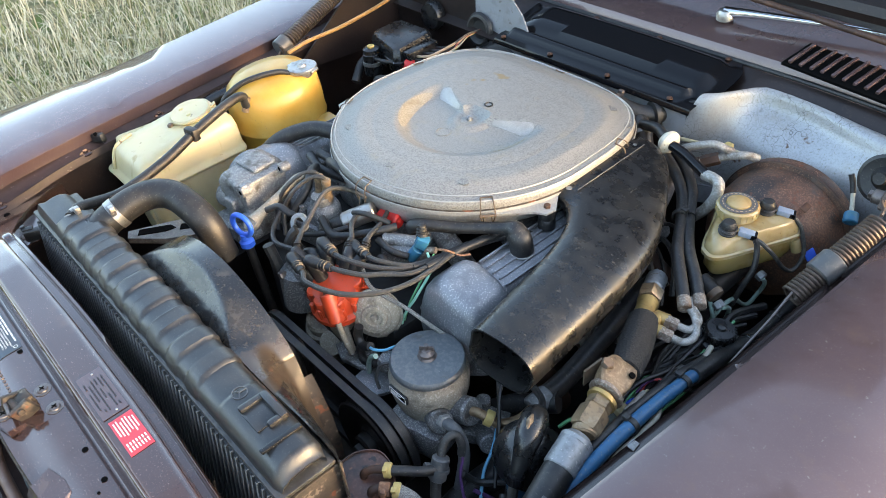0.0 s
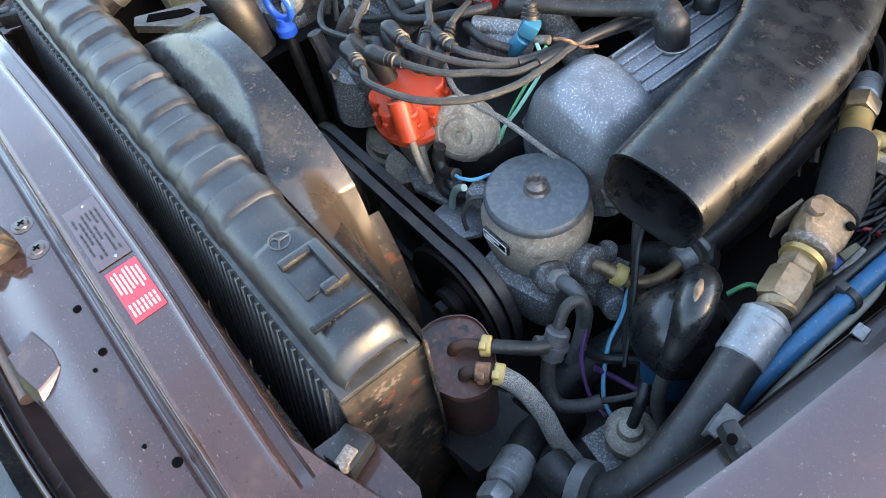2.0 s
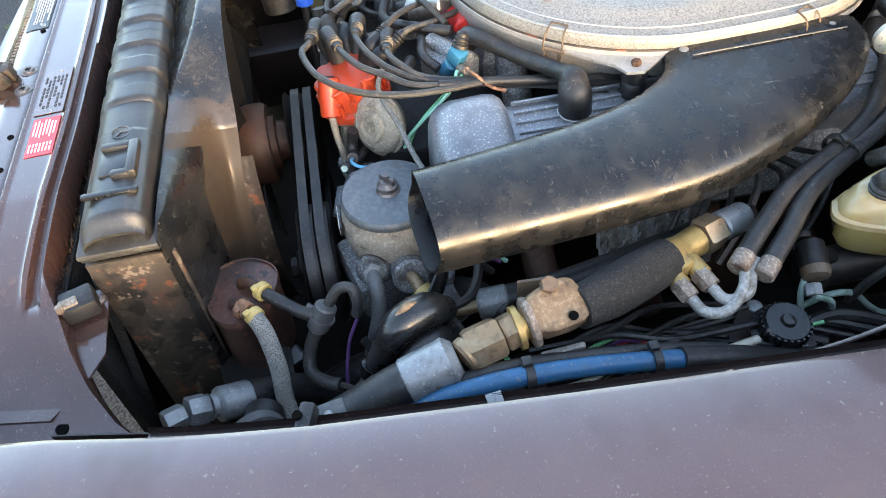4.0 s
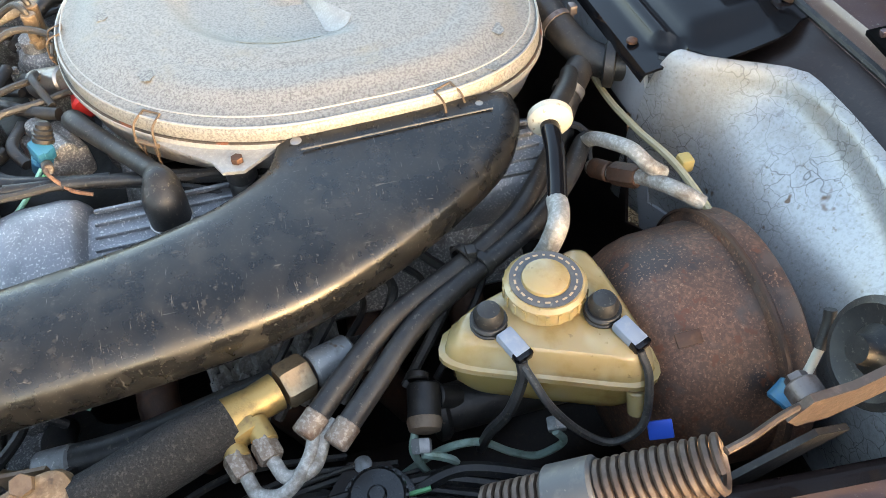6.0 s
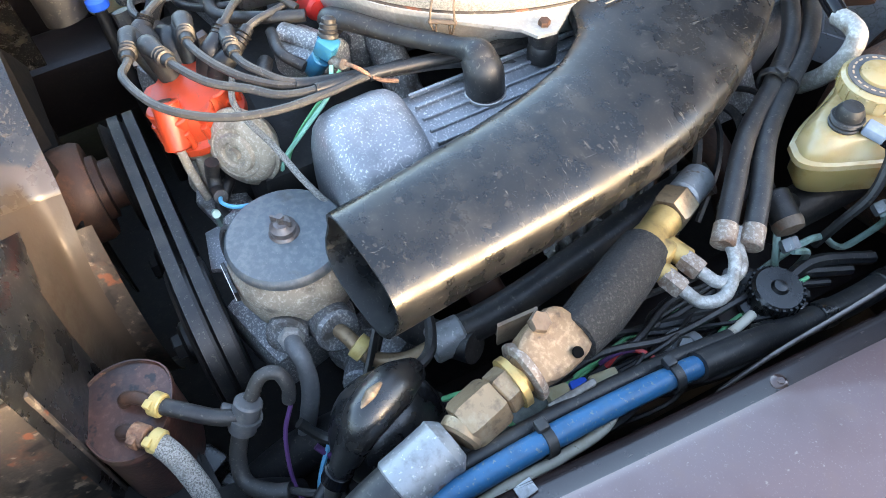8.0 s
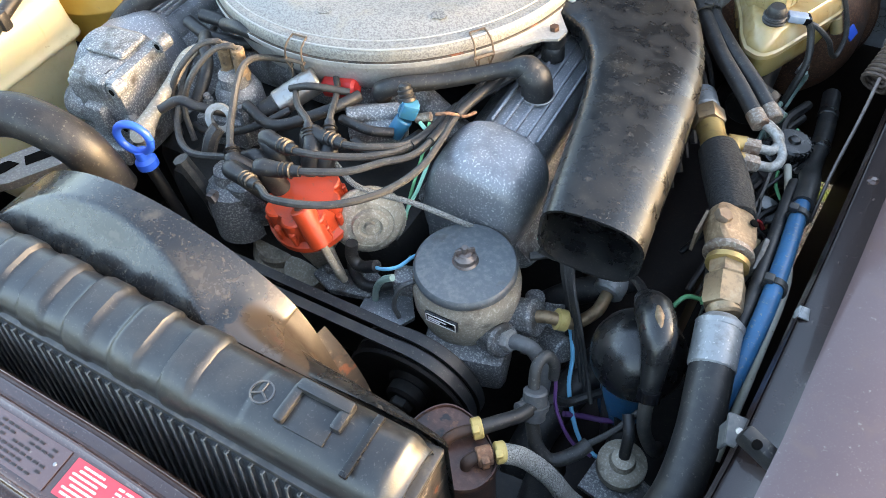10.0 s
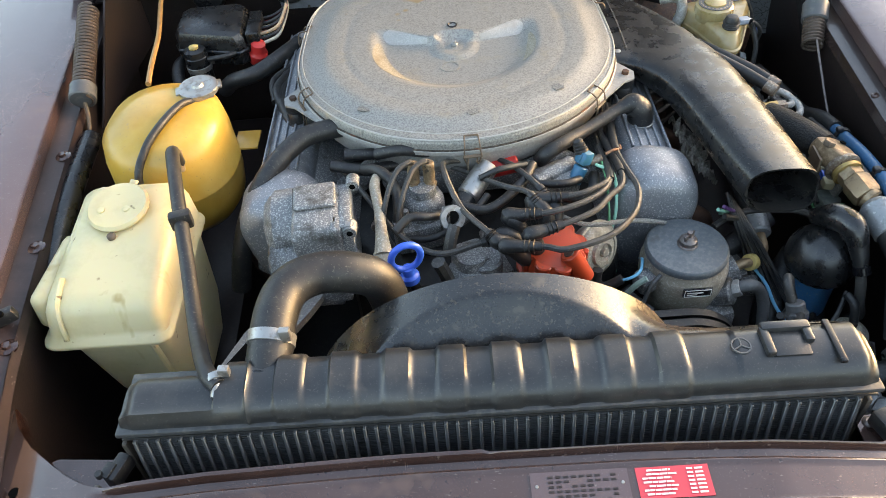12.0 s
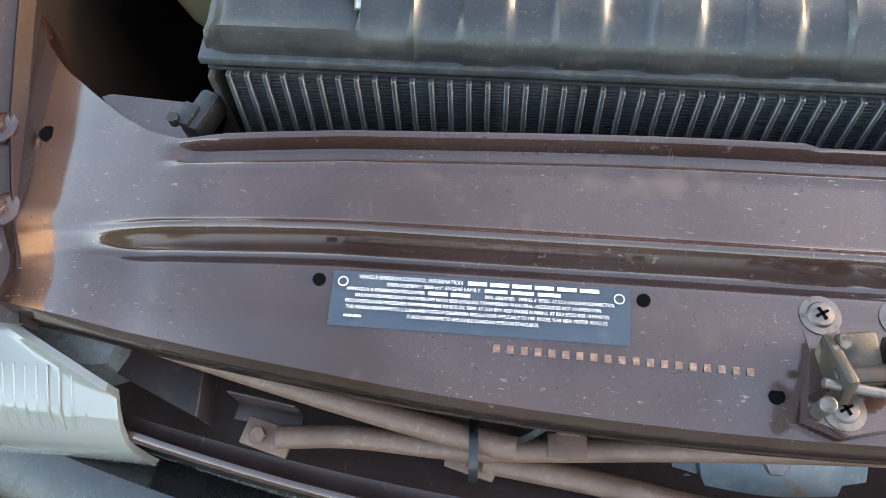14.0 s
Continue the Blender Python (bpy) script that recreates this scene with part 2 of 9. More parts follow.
CREAM = mat("cream_plastic", (0.59, 0.50, 0.29), 0.36, 0.0, (0.49, 0.40, 0.215), 16, 0.5, 0.75, (0.36, 0.25, 0.11), 24, 0.66, 0.82, trans=0.25, bump=0.08, bscale=45, layers=((60, 0.68, 0.76, (0.26, 0.17, 0.08), (1, 1, 1)), (11, 0.64, 0.74, (0.42, 0.31, 0.13), (2, 2, 0.5)), (30, 0.70, 0.74, (0.17, 0.115, 0.06), (1, 1, 1))))
CREAM_RES = mat("yellowed_clear_plastic", (0.36, 0.265, 0.125), 0.24, 0.0, (0.29, 0.20, 0.08), 34, 0.48, 0.68, trans=0.3, coat=0.4, bump=0.06, bscale=80, layers=((12, 0.54, 0.70, (0.45, 0.38, 0.24), (1, 1, 1)), (90, 0.66, 0.73, (0.2, 0.15, 0.07), (1, 1, 1))))
ORANGE = mat("orange_plastic", (0.46, 0.05, 0.016), 0.36, 0.0, (0.40, 0.05, 0.018), 60, 0.5, 0.72, bump=0.05, layers=((200, 0.62, 0.70, (0.25, 0.06, 0.03), (1, 1, 1)),))
REDP = mat("red_plastic", (0.55, 0.03, 0.025), 0.4)
BLUEP = mat("blue_plastic", (0.02, 0.10, 0.55), 0.35)
TEAL = mat("teal_blue_plastic", (0.018, 0.13, 0.23), 0.45, 0.0, (0.04, 0.14, 0.17), 80, 0.5, 0.7, bump=0.1)
BLUEHOSE = mat("blue_tubing", (0.016, 0.105, 0.22), 0.42, 0.0, (0.02, 0.085, 0.17), 60, 0.48, 0.68, (0.05, 0.12, 0.18), 25, 0.54, 0.7, bump=0.1, layers=((300, 0.60, 0.69, (0.14, 0.17, 0.18), (1, 1, 1)),))
WHITEP = mat("white_plastic", (0.50, 0.47, 0.385), 0.42, 0.0, (0.40, 0.35, 0.26), 50, 0.52, 0.72, layers=((160, 0.62, 0.70, (0.25, 0.2, 0.14), (1, 1, 1)),))
IVORY = mat("ivory_clip_plastic", (0.50, 0.37, 0.13), 0.45, 0.0, (0.40, 0.27, 0.085), 90, 0.48, 0.66)
GREYP = mat("grey_plastic", (0.075, 0.076, 0.078), 0.42, 0.0, (0.12, 0.115, 0.105), 90, 0.5, 0.7, bump=0.05, layers=((200, 0.66, 0.73, (0.18, 0.165, 0.14), (1, 1, 1)),))
BLUEGREY = mat("pale_blue_grey_plastic", (0.22, 0.26, 0.32), 0.4, 0.0, (0.30, 0.32, 0.35), 80, 0.5, 0.7)
GREENW = mat("green_wire", (0.12, 0.40, 0.18), 0.45)
MINT = mat("mint_wire", (0.25, 0.55, 0.42), 0.45)
YELLOWW = mat("yellow_wire", (0.65, 0.55, 0.10), 0.45)
REDW = mat("red_wire", (0.5, 0.04, 0.04), 0.45)
PURPLEW = mat("purple_wire", (0.12, 0.05, 0.16), 0.45)
BLUEW = mat("light_blue_wire", (0.12, 0.42, 0.62), 0.45)
TANW = mat("tan_wire", (0.42, 0.30, 0.19), 0.5)
FOAM = mat("black_foam_sleeve", (0.010, 0.0098, 0.0095), 0.85, 0.0, (0.045, 0.042, 0.037), 420, 0.53, 0.64, (0.020, 0.018, 0.016), 30, 0.5, 0.7, bump=1.0, bscale=300, layers=((160, 0.62, 0.69, (0.045, 0.041, 0.035), (1, 1, 1)),))
BRAID = mat("braided_fabric_hose", (0.30, 0.29, 0.265), 0.85, 0.0, (0.12, 0.115, 0.10), 700, 0.45, 0.58, (0.19, 0.175, 0.15), 40, 0.5, 0.68, bump=0.8, bscale=700)
CANVAS_HOSE = mat("amber_clear_hose", (0.30, 0.165, 0.06), 0.4, 0.0, (0.2, 0.10, 0.035), 60, 0.5, 0.7)
FIREWALL = mat("silver_insulation_coating", (0.345, 0.355, 0.365), 0.34, 0.35, (0.28, 0.285, 0.285), 260, 0.46, 0.66, (0.30, 0.28, 0.24), 9, 0.54, 0.74, bump=0.2, bscale=420, voronoi=(62, 0.04, (0.05, 0.042, 0.034), 5), layers=((22, 0.68, 0.71, (0.13, 0.085, 0.06), (1, 1, 1)), (220, 0.60, 0.72, (0.22, 0.205, 0.18), (1, 1, 1))))
FIREWALL_P = mat("pale_grey_panel_paint", (0.29, 0.305, 0.325), 0.42, 0.15, (0.21, 0.212, 0.215), 40, 0.48, 0.7, (0.26, 0.265, 0.27), 9, 0.5, 0.7, bump=0.05, layers=((60, 0.64, 0.70, (0.10, 0.075, 0.055), (1, 1, 1)),))
RED_LABEL = mat("red_sticker", (0.62, 0.055, 0.075), 0.45)
INK_WHITE = mat("white_print", (0.75, 0.73, 0.70), 0.5)
NAVY_LABEL = mat("dark_slate_sticker", (0.035, 0.05, 0.07), 0.4, 0.0, (0.06, 0.075, 0.09), 40, 0.5, 0.7)
STAMP = mat("stamped_copper_tone_marks", (0.15, 0.088, 0.066), 0.5, 0.1, (0.27, 0.17, 0.115), 420, 0.5, 0.6)
CLEAR_LENS = mat("clear_ribbed_lens", (0.26, 0.26, 0.24), 0.12, 0.0, coat=0.5, trans=0.2)
GLASS = mat("windscreen_glass", (0.03, 0.035, 0.04), 0.04, 0.0, coat=0.6)
RUST_DRUM = mat("rust_mottled_drum", (0.10, 0.05, 0.032), 0.52, 0.1, (0.175, 0.085, 0.05), 260, 0.46, 0.62, (0.045, 0.029, 0.024), 9, 0.5, 0.60, bump=0.2, bscale=260, layers=((420, 0.58, 0.66, (0.25, 0.135, 0.08), (1, 1, 1)), (60, 0.60, 0.66, (0.13, 0.045, 0.022), (1, 1, 1)), (16, 0.58, 0.64, (0.085, 0.06, 0.048), (1, 1, 1))))
LID_GREY = mat("matt_blue_grey_lid", (0.105, 0.12, 0.13), 0.45, 0.25, (0.155, 0.165, 0.165), 150, 0.45, 0.65, (0.085, 0.085, 0.08), 30, 0.55, 0.72, bump=0.05, layers=((120, 0.66, 0.72, (0.24, 0.24, 0.22), (1, 12, 1)),))
SHROUD = mat("shroud_plastic", (0.009, 0.0095, 0.0105), 0.29, 0.0, (0.017, 0.0165, 0.0155), 30, 0.45, 0.7, (0.028, 0.025, 0.021), 12, 0.52, 0.7, bump=0.16, bscale=120, rough2=0.65, spec=0.28, zone=("X", (0.192, 0.197), (0.36, 0.34), (0.046, 0.034, 0.024)), layers=((150, 0.60, 0.66, (0.05, 0.042, 0.032), (1, 1, 1)), (60, 0.60, 0.68, (0.05, 0.045, 0.037), (1, 1, 1)), (420, 0.59, 0.69, (0.07, 0.062, 0.05), (1, 1, 1))))
SHROUD_TOP = mat("shroud_plastic_clean", (0.009, 0.0095, 0.0105), 0.24, 0.0, (0.017, 0.0165, 0.0155), 30, 0.45, 0.7, (0.028, 0.025, 0.021), 12, 0.52, 0.7, bump=0.08, bscale=120, rough2=0.36, spec=0.7, zone=("X", (0.192, 0.197), (0.36, 0.34), (0.046, 0.034, 0.024)), layers=((150, 0.60, 0.66, (0.05, 0.042, 0.032), (1, 1, 1)), (60, 0.60, 0.68, (0.05, 0.045, 0.037), (1, 1, 1)), (420, 0.59, 0.69, (0.07, 0.062, 0.05), (1, 1, 1))))
SIDE_DUST = mat("grimy_side_plate", (0.045, 0.035, 0.027), 0.6, 0.1, (0.10, 0.078, 0.056), 60, 0.5, 0.72, (0.09, 0.04, 0.022), 18, 0.58, 0.7, bump=0.25, bscale=160, layers=((24, 0.53, 0.60, (0.014, 0.012, 0.010), (1, 1, 1)), (60, 0.60, 0.66, (0.17, 0.135, 0.10), (1, 1, 1)), (34, 0.62, 0.68, (0.16, 0.055, 0.025), (1, 1, 1))))
SCREW = mat("browned_screw_steel", (0.17, 0.145, 0.135), 0.4, 0.6, (0.09, 0.065, 0.055), 120, 0.5, 0.7, bump=0.15)
TUBE_BROWN = mat("dusty_brown_tube_paint", (0.15, 0.085, 0.06), 0.5, 0.05, (0.22, 0.155, 0.12), 160, 0.52, 0.74, (0.09, 0.05, 0.036), 20, 0.5, 0.7, bump=0.12)
TAN_ZINC = mat("tan_zinc_casting", (0.19, 0.125, 0.07), 0.52, 0.2, (0.29, 0.205, 0.125), 220, 0.48, 0.64, (0.09, 0.058, 0.036), 30, 0.5, 0.66, bump=0.35, bscale=240, layers=((60, 0.64, 0.70, (0.05, 0.035, 0.025), (1, 1, 1)),))
FOLIAGE = mat("backdrop_foliage", (0.045, 0.055, 0.022), 0.8, 0.0, (0.10, 0.10, 0.045), 1.6, 0.45, 0.65, (0.02, 0.024, 0.012), 0.5, 0.45, 0.65, bump=1.0, bscale=3)
PALE_PIPE = mat("dull_warm_aluminium_pipe", (0.27, 0.26, 0.24), 0.55, 0.3, (0.40, 0.39, 0.36), 260, 0.46, 0.62, (0.15, 0.12, 0.09), 40, 0.54, 0.68, bump=0.3, bscale=350)
LOUVRE = mat("dusty_black_fin", (0.055, 0.058, 0.062), 0.42, 0.2, (0.12, 0.115, 0.105), 90, 0.5, 0.75, (0.022, 0.022, 0.021), 18, 0.5, 0.7)
CREAM_LINE = mat("cream_line_plastic", (0.42, 0.36, 0.22), 0.45, 0.0, (0.36, 0.28, 0.13), 30, 0.5, 0.7)
BRACKET_GREY = mat("dull_grey_cast_bracket", (0.17, 0.165, 0.155), 0.55, 0.3, (0.27, 0.26, 0.24), 320, 0.5, 0.66, (0.09, 0.08, 0.068), 26, 0.52, 0.7, bump=0.3, bscale=300)
ARM_STEEL = mat("browned_hinge_steel", (0.085, 0.062, 0.05), 0.5, 0.35, (0.14, 0.10, 0.078), 120, 0.5, 0.72, (0.055, 0.032, 0.022), 24, 0.52, 0.7, bump=0.15)
AMBER_RES = mat("amber_stained_clear_plastic", (0.31, 0.235, 0.09), 0.22, 0.0, (0.24, 0.15, 0.04), 26, 0.48, 0.68, trans=0.3, coat=0.4, bump=0.06, bscale=80)
RIM_METAL = mat("dusty_crimped_rim", (0.06, 0.061, 0.063), 0.45, 0.3, (0.12, 0.115, 0.10), 90, 0.5, 0.72, (0.035, 0.034, 0.033), 24, 0.5, 0.7, bump=0.2, bscale=200)
PIPE_GREEN_DARK = mat("dull_green_grey_zinc", (0.13, 0.155, 0.14), 0.5, 0.35, (0.20, 0.22, 0.20), 90, 0.48, 0.66, (0.08, 0.09, 0.085), 24, 0.5, 0.7, bump=0.15)
PIPE_GREEN = mat("pale_grey_green_pipe", (0.25, 0.36, 0.31), 0.42, 0.1, (0.13, 0.19, 0.14), 60, 0.5, 0.7, (0.34, 0.38, 0.35), 25, 0.52, 0.7)
FERRULE_TAN = mat("browned_crimp_metal", (0.20, 0.155, 0.12), 0.55, 0.3, (0.33, 0.29, 0.245), 300, 0.48, 0.62, (0.11, 0.065, 0.042), 50, 0.5, 0.66, bump=0.35, bscale=300)
# pale worn metal; on the lid ramps it paints in reflected sky
BRIGHT_WORN_ALU = mat("bright_worn_aluminium", (0.30, 0.295, 0.28), 0.4, 0.25, (0.37, 0.36, 0.335), 400, 0.45, 0.6, (0.27, 0.26, 0.24), 40, 0.5, 0.7, bump=0.08, bscale=400)
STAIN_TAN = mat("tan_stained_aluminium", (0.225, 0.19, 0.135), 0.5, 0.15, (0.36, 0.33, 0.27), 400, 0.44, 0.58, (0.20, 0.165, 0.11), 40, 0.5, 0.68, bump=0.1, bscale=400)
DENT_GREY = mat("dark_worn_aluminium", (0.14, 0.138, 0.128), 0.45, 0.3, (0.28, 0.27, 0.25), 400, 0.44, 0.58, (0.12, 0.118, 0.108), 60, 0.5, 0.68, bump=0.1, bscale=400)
# rails and lower front panels: darker copies of the body paint that carry their shade
PAINT_RAIL = mat("brown_paint_rail_shaded", (0.030, 0.0185, 0.0165), 0.27, 0.1, (0.06, 0.043, 0.038), 120, 0.6, 0.75, (0.018, 0.012, 0.011), 14, 0.5, 0.68, bump=0.06, coat=0.5, layers=((40, 0.68, 0.74, (0.10, 0.075, 0.065), (3, 1, 1)),))
PAINT_MID = mat("brown_paint_part_shaded", (0.050, 0.031, 0.028), 0.4, 0.1, (0.085, 0.062, 0.055), 120, 0.6, 0.75, (0.028, 0.018, 0.016), 14, 0.5, 0.68, bump=0.08, layers=((40, 0.68, 0.74, (0.14, 0.11, 0.10), (3, 1, 1)),))
HORN_GREY = mat("dusty_blue_grey_horn_paint", (0.14, 0.165, 0.175), 0.5, 0.1, (0.20, 0.22, 0.22), 90, 0.5, 0.7, (0.20, 0.10, 0.05), 24, 0.64, 0.72, bump=0.08)
PUNCH = mat("dark_hole", (0.003, 0.003, 0.003), 0.95, spec=0.05)


def ground_material():
    m = bpy.data.materials.new("asphalt_and_dry_turf")
    m.use_nodes = True
    n, L = m.node_tree.nodes, m.node_tree.links
    b = n["Principled BSDF"]
    b.inputs["Roughness"].default_value = 0.92
    co = n.new("ShaderNodeTexCoord")
    sx = n.new("ShaderNodeSeparateXYZ")
    L.new(co.outputs["Object"], sx.inputs[0])
    nz = n.new("ShaderNodeTexNoise")
    nz.inputs["Scale"].default_value, nz.inputs["Detail"].default_value = 3.0, 8.0
    L.new(co.outputs["Object"], nz.inputs["Vector"])
    ma = n.new("ShaderNodeMath")
    ma.operation = "MULTIPLY_ADD"
    ma.inputs[1].default_value = 0.9
    L.new(nz.outputs["Fac"], ma.inputs[0])
    L.new(sx.outputs["X"], ma.inputs[2])
    edge = n.new("ShaderNodeMapRange")
    edge.inputs["From Min"].default_value, edge.inputs["From Max"].default_value = -1.62, -1.55
    L.new(ma.outputs[0], edge.inputs["Value"])
    fine = n.new("ShaderNodeTexNoise")
    fine.inputs["Scale"].default_value, fine.inputs["Detail"].default_value = 160.0, 6.0
    L.new(co.outputs["Object"], fine.inputs["Vector"])
    r1 = n.new("ShaderNodeValToRGB")
    r1.color_ramp.elements[0].position, r1.color_ramp.elements[1].position = 0.4, 0.65
    r1.color_ramp.elements[0].color, r1.color_ramp.elements[1].color = (0.025, 0.026, 0.028, 1), (0.11, 0.11, 0.112, 1)
    L.new(fine.outputs["Fac"], r1.inputs["Fac"])
    r2 = n.new("ShaderNodeValToRGB")
    r2.color_ramp.elements[0].position, r2.color_ramp.elements[1].position = 0.35, 0.7
    r2.color_ramp.elements[0].color, r2.color_ramp.elements[1].color = (0.06, 0.07, 0.02, 1), (0.30, 0.25, 0.13, 1)
    n2 = n.new("ShaderNodeTexNoise")
    n2.inputs["Scale"].default_value, n2.inputs["Detail"].default_value = 14.0, 8.0
    L.new(co.outputs["Object"], n2.inputs["Vector"])
    L.new(n2.outputs["Fac"], r2.inputs["Fac"])
    mx = n.new("ShaderNodeMix")
    mx.data_type = "RGBA"
    L.new(edge.outputs["Result"], mx.inputs["Factor"])
    L.new(r2.outputs["Color"], mx.inputs["A"])
    L.new(r1.outputs["Color"], mx.inputs["B"])
    n3 = n.new("ShaderNodeTexNoise")
    n3.inputs["Scale"].default_value, n3.inputs["Detail"].default_value = 5.5, 7.0
    L.new(co.outputs["Object"], n3.inputs["Vector"])
    moss = n.new("ShaderNodeMapRange")
    moss.inputs["From Min"].default_value, moss.inputs["From Max"].default_value = 0.575, 0.60
    L.new(n3.outputs["Fac"], moss.inputs["Value"])
    m3 = n.new("ShaderNodeMix")
    m3.data_type = "RGBA"
    m3.inputs["B"].default_value = (0.085, 0.13, 0.02, 1)
    L.new(moss.outputs["Result"], m3.inputs["Factor"])
    L.new(mx.outputs["Result"], m3.inputs["A"])
    L.new(m3.outputs["Result"], b.inputs["Base Color"])
    bp = n.new("ShaderNodeBump")
    bp.inputs["Distance"].default_value = 0.01
    L.new(fine.outputs["Fac"], bp.inputs["Height"])
    L.new(bp.outputs["Normal"], b.inputs["Normal"])
    return m


# ---- mesh helpers ----
V = Vector


def finish(name, bm, material, angle=38):
    bmesh.ops.recalc_face_normals(bm, faces=bm.faces)
    me = bpy.data.meshes.new(name)
    bm.to_mesh(me)
    bm.free()
    me.polygons.foreach_set("use_smooth", [True] * len(me.polygons))
    me.set_sharp_from_angle(angle=radians(angle))
    if material:
        me.materials.append(material)
    return new(name, me)


def thing(name, label, category, loc=(0, 0, 0), group="", kind=""):
    e = new(name)
    e.empty_display_size = 0.02
    e.location = loc
    return tagged(e, label, category, group, kind)


def part(name, bm, material, parent, label="", angle=38):
    ob = finish(name, bm, material, angle)
    ob.parent = parent
    if parent.type == "EMPTY":
        ob.matrix_parent_inverse = Matrix.Translation(-parent.location)
    return tagged(ob, label)


def solo(name, bm, material, label, category, group="", kind="", angle=38):
    return tagged(finish(name, bm, material, angle), label, category, group, kind)


def spline(pts, sub=7):
    pts = [V(p) for p in pts]
    if len(pts) < 3 or sub == 1:
        return pts
    ext = [pts[0] * 2 - pts[1], *pts, pts[-1] * 2 - pts[-2]]
    out = []
    for a, b, c, d in zip(ext, ext[1:], ext[2:], ext[3:]):
        for k in range(sub):
            t = k / sub
            out.append(0.5 * (2 * b + (c - a) * t + (2 * a - 5 * b + 4 * c - d) * t * t + (3 * b - 3 * c + d - a) * t ** 3))
    out.append(pts[-1])
    return out


def tube(bm, pts, r, n=10, sub=7, caps=True):
    """A round tube along a smooth line; r is one radius or one for each given point."""
    line = spline(pts, sub)
    if isinstance(r, (tuple, list)):
        f = np.interp(np.linspace(0, len(r) - 1, len(line)), range(len(r)), r)
    else:
        f = [r] * len(line)
    rings, side = [], None
    for i, p in enumerate(line):
        d = (line[min(i + 1, len(line) - 1)] - line[max(i - 1, 0)]).normalized()
        if side is None:
            side = d.orthogonal().normalized()
        side = (side - d * side.dot(d)).normalized()
        up = d.cross(side)
        rings.append([bm.verts.new(p + (side * math.cos(a) + up * math.sin(a)) * f[i]) for a in (2 * math.pi * k / n for k in range(n))])
    join_rings(bm, rings, caps)
    return bm


def join_rings(bm, rings, caps=True, closed=True):
    n = len(rings[0])
    for a, b in zip(rings, rings[1:]):
        for k in range(n if closed else n - 1):
            bm.faces.new((a[k], a[(k + 1) % n], b[(k + 1) % n], b[k]))
    if caps and closed:
        bm.faces.new(rings[0][::-1])
        bm.faces.new(rings[-1])


def lathe(bm, origin, axis, profile, n=32, caps=True):
    """Turn (radius, height) pairs round an axis."""
    q = V((0, 0, 1)).rotation_difference(V(axis).normalized())
    o = V(origin)
    rings = []
    for r, h in profile:
        rings.append([bm.verts.new(o + q @ V((max(r, 1e-4) * math.cos(2 * math.pi * k / n), max(r, 1e-4) * math.sin(2 * math.pi * k / n), h))) for k in range(n)])
    join_rings(bm, rings, caps)
    return bm


def rod(bm, a, b, r, n=16, bev=0.15, r2=None):
    a, b = V(a), V(b)
    h = (b - a).length
    r2 = r if r2 is None else r2
    e = min(r, r2) * bev
    return lathe(bm, a, b - a, [(r - e, 0), (r, e), (r2, h - e), (r2 - e, h)], n)


def box(bm, c, size, rot=(0, 0, 0), bevel=0.002, seg=2):
    m = Matrix.Translation(c) @ Euler([radians(a) for a in rot]).to_matrix().to_4x4() @ Matrix.Diagonal((*size, 1))
    made = bmesh.ops.create_cube(bm, size=1.0, matrix=m)
    if bevel:
        edges = list({e for v in made["verts"] for e in v.link_edges})
        bmesh.ops.bevel(bm, geom=edges, offset=bevel, segments=seg, profile=0.5, affect="EDGES")
    return bm


def prism(bm, outline, z0, z1, bevel=0.0, top_scale=1.0, bottom_scale=1.0):
    """A plate or block from a plan outline."""
    c = sum((V((x, y, 0)) for x, y in outline), V()) / len(outline)
    rings = []
    steps = [(z0, bottom_scale * (1 - bevel)), (z0 + (z1 - z0) * 0.12, bottom_scale), (z0 + (z1 - z0) * 0.88, top_scale), (z1, top_scale * (1 - bevel))] if bevel else [(z0, bottom_scale), (z1, top_scale)]
    for z, s in steps:
        rings.append([bm.verts.new((c.x + (x - c.x) * s, c.y + (y - c.y) * s, z)) for x, y in outline])
    join_rings(bm, rings)
    return bm


def sheet(bm, f, us, vs, thick=0.002, down=(0, 0, -1)):
    """A bent sheet f(u, v) with thickness."""
    top = [[bm.verts.new(f(u, v)) for v in vs] for u in us]
    d = V(down).normalized() * thick
    low = [[bm.verts.new(p.co + d) for p in row] for row in top]
    a, b = len(us), len(vs)
    for i in range(a - 1):
        for j in range(b - 1):
            bm.faces.new((top[i][j], top[i + 1][j], top[i + 1][j + 1], top[i][j + 1]))
            bm.faces.new((low[i][j], low[i][j + 1], low[i + 1][j + 1], low[i + 1][j]))
    for i in range(a - 1):
        bm.faces.new((top[i][0], low[i][0], low[i + 1][0], top[i + 1][0]))
        bm.faces.new((top[i][b - 1], top[i + 1][b - 1], low[i + 1][b - 1], low[i][b - 1]))
    for j in range(b - 1):
        bm.faces.new((top[0][j], top[0][j + 1], low[0][j + 1], low[0][j]))
        bm.faces.new((top[a - 1][j], low[a - 1][j], low[a - 1][j + 1], top[a - 1][j + 1]))
    return bm


def BM():
    return bmesh.new()


def smooth(a, b, x):
    t = min(1, max(0, (x - a) / (b - a)))
    return t * t * (3 - 2 * t)


def lin(a, b, n):
    return [a + (b - a) * i / (n - 1) for i in range(n)]


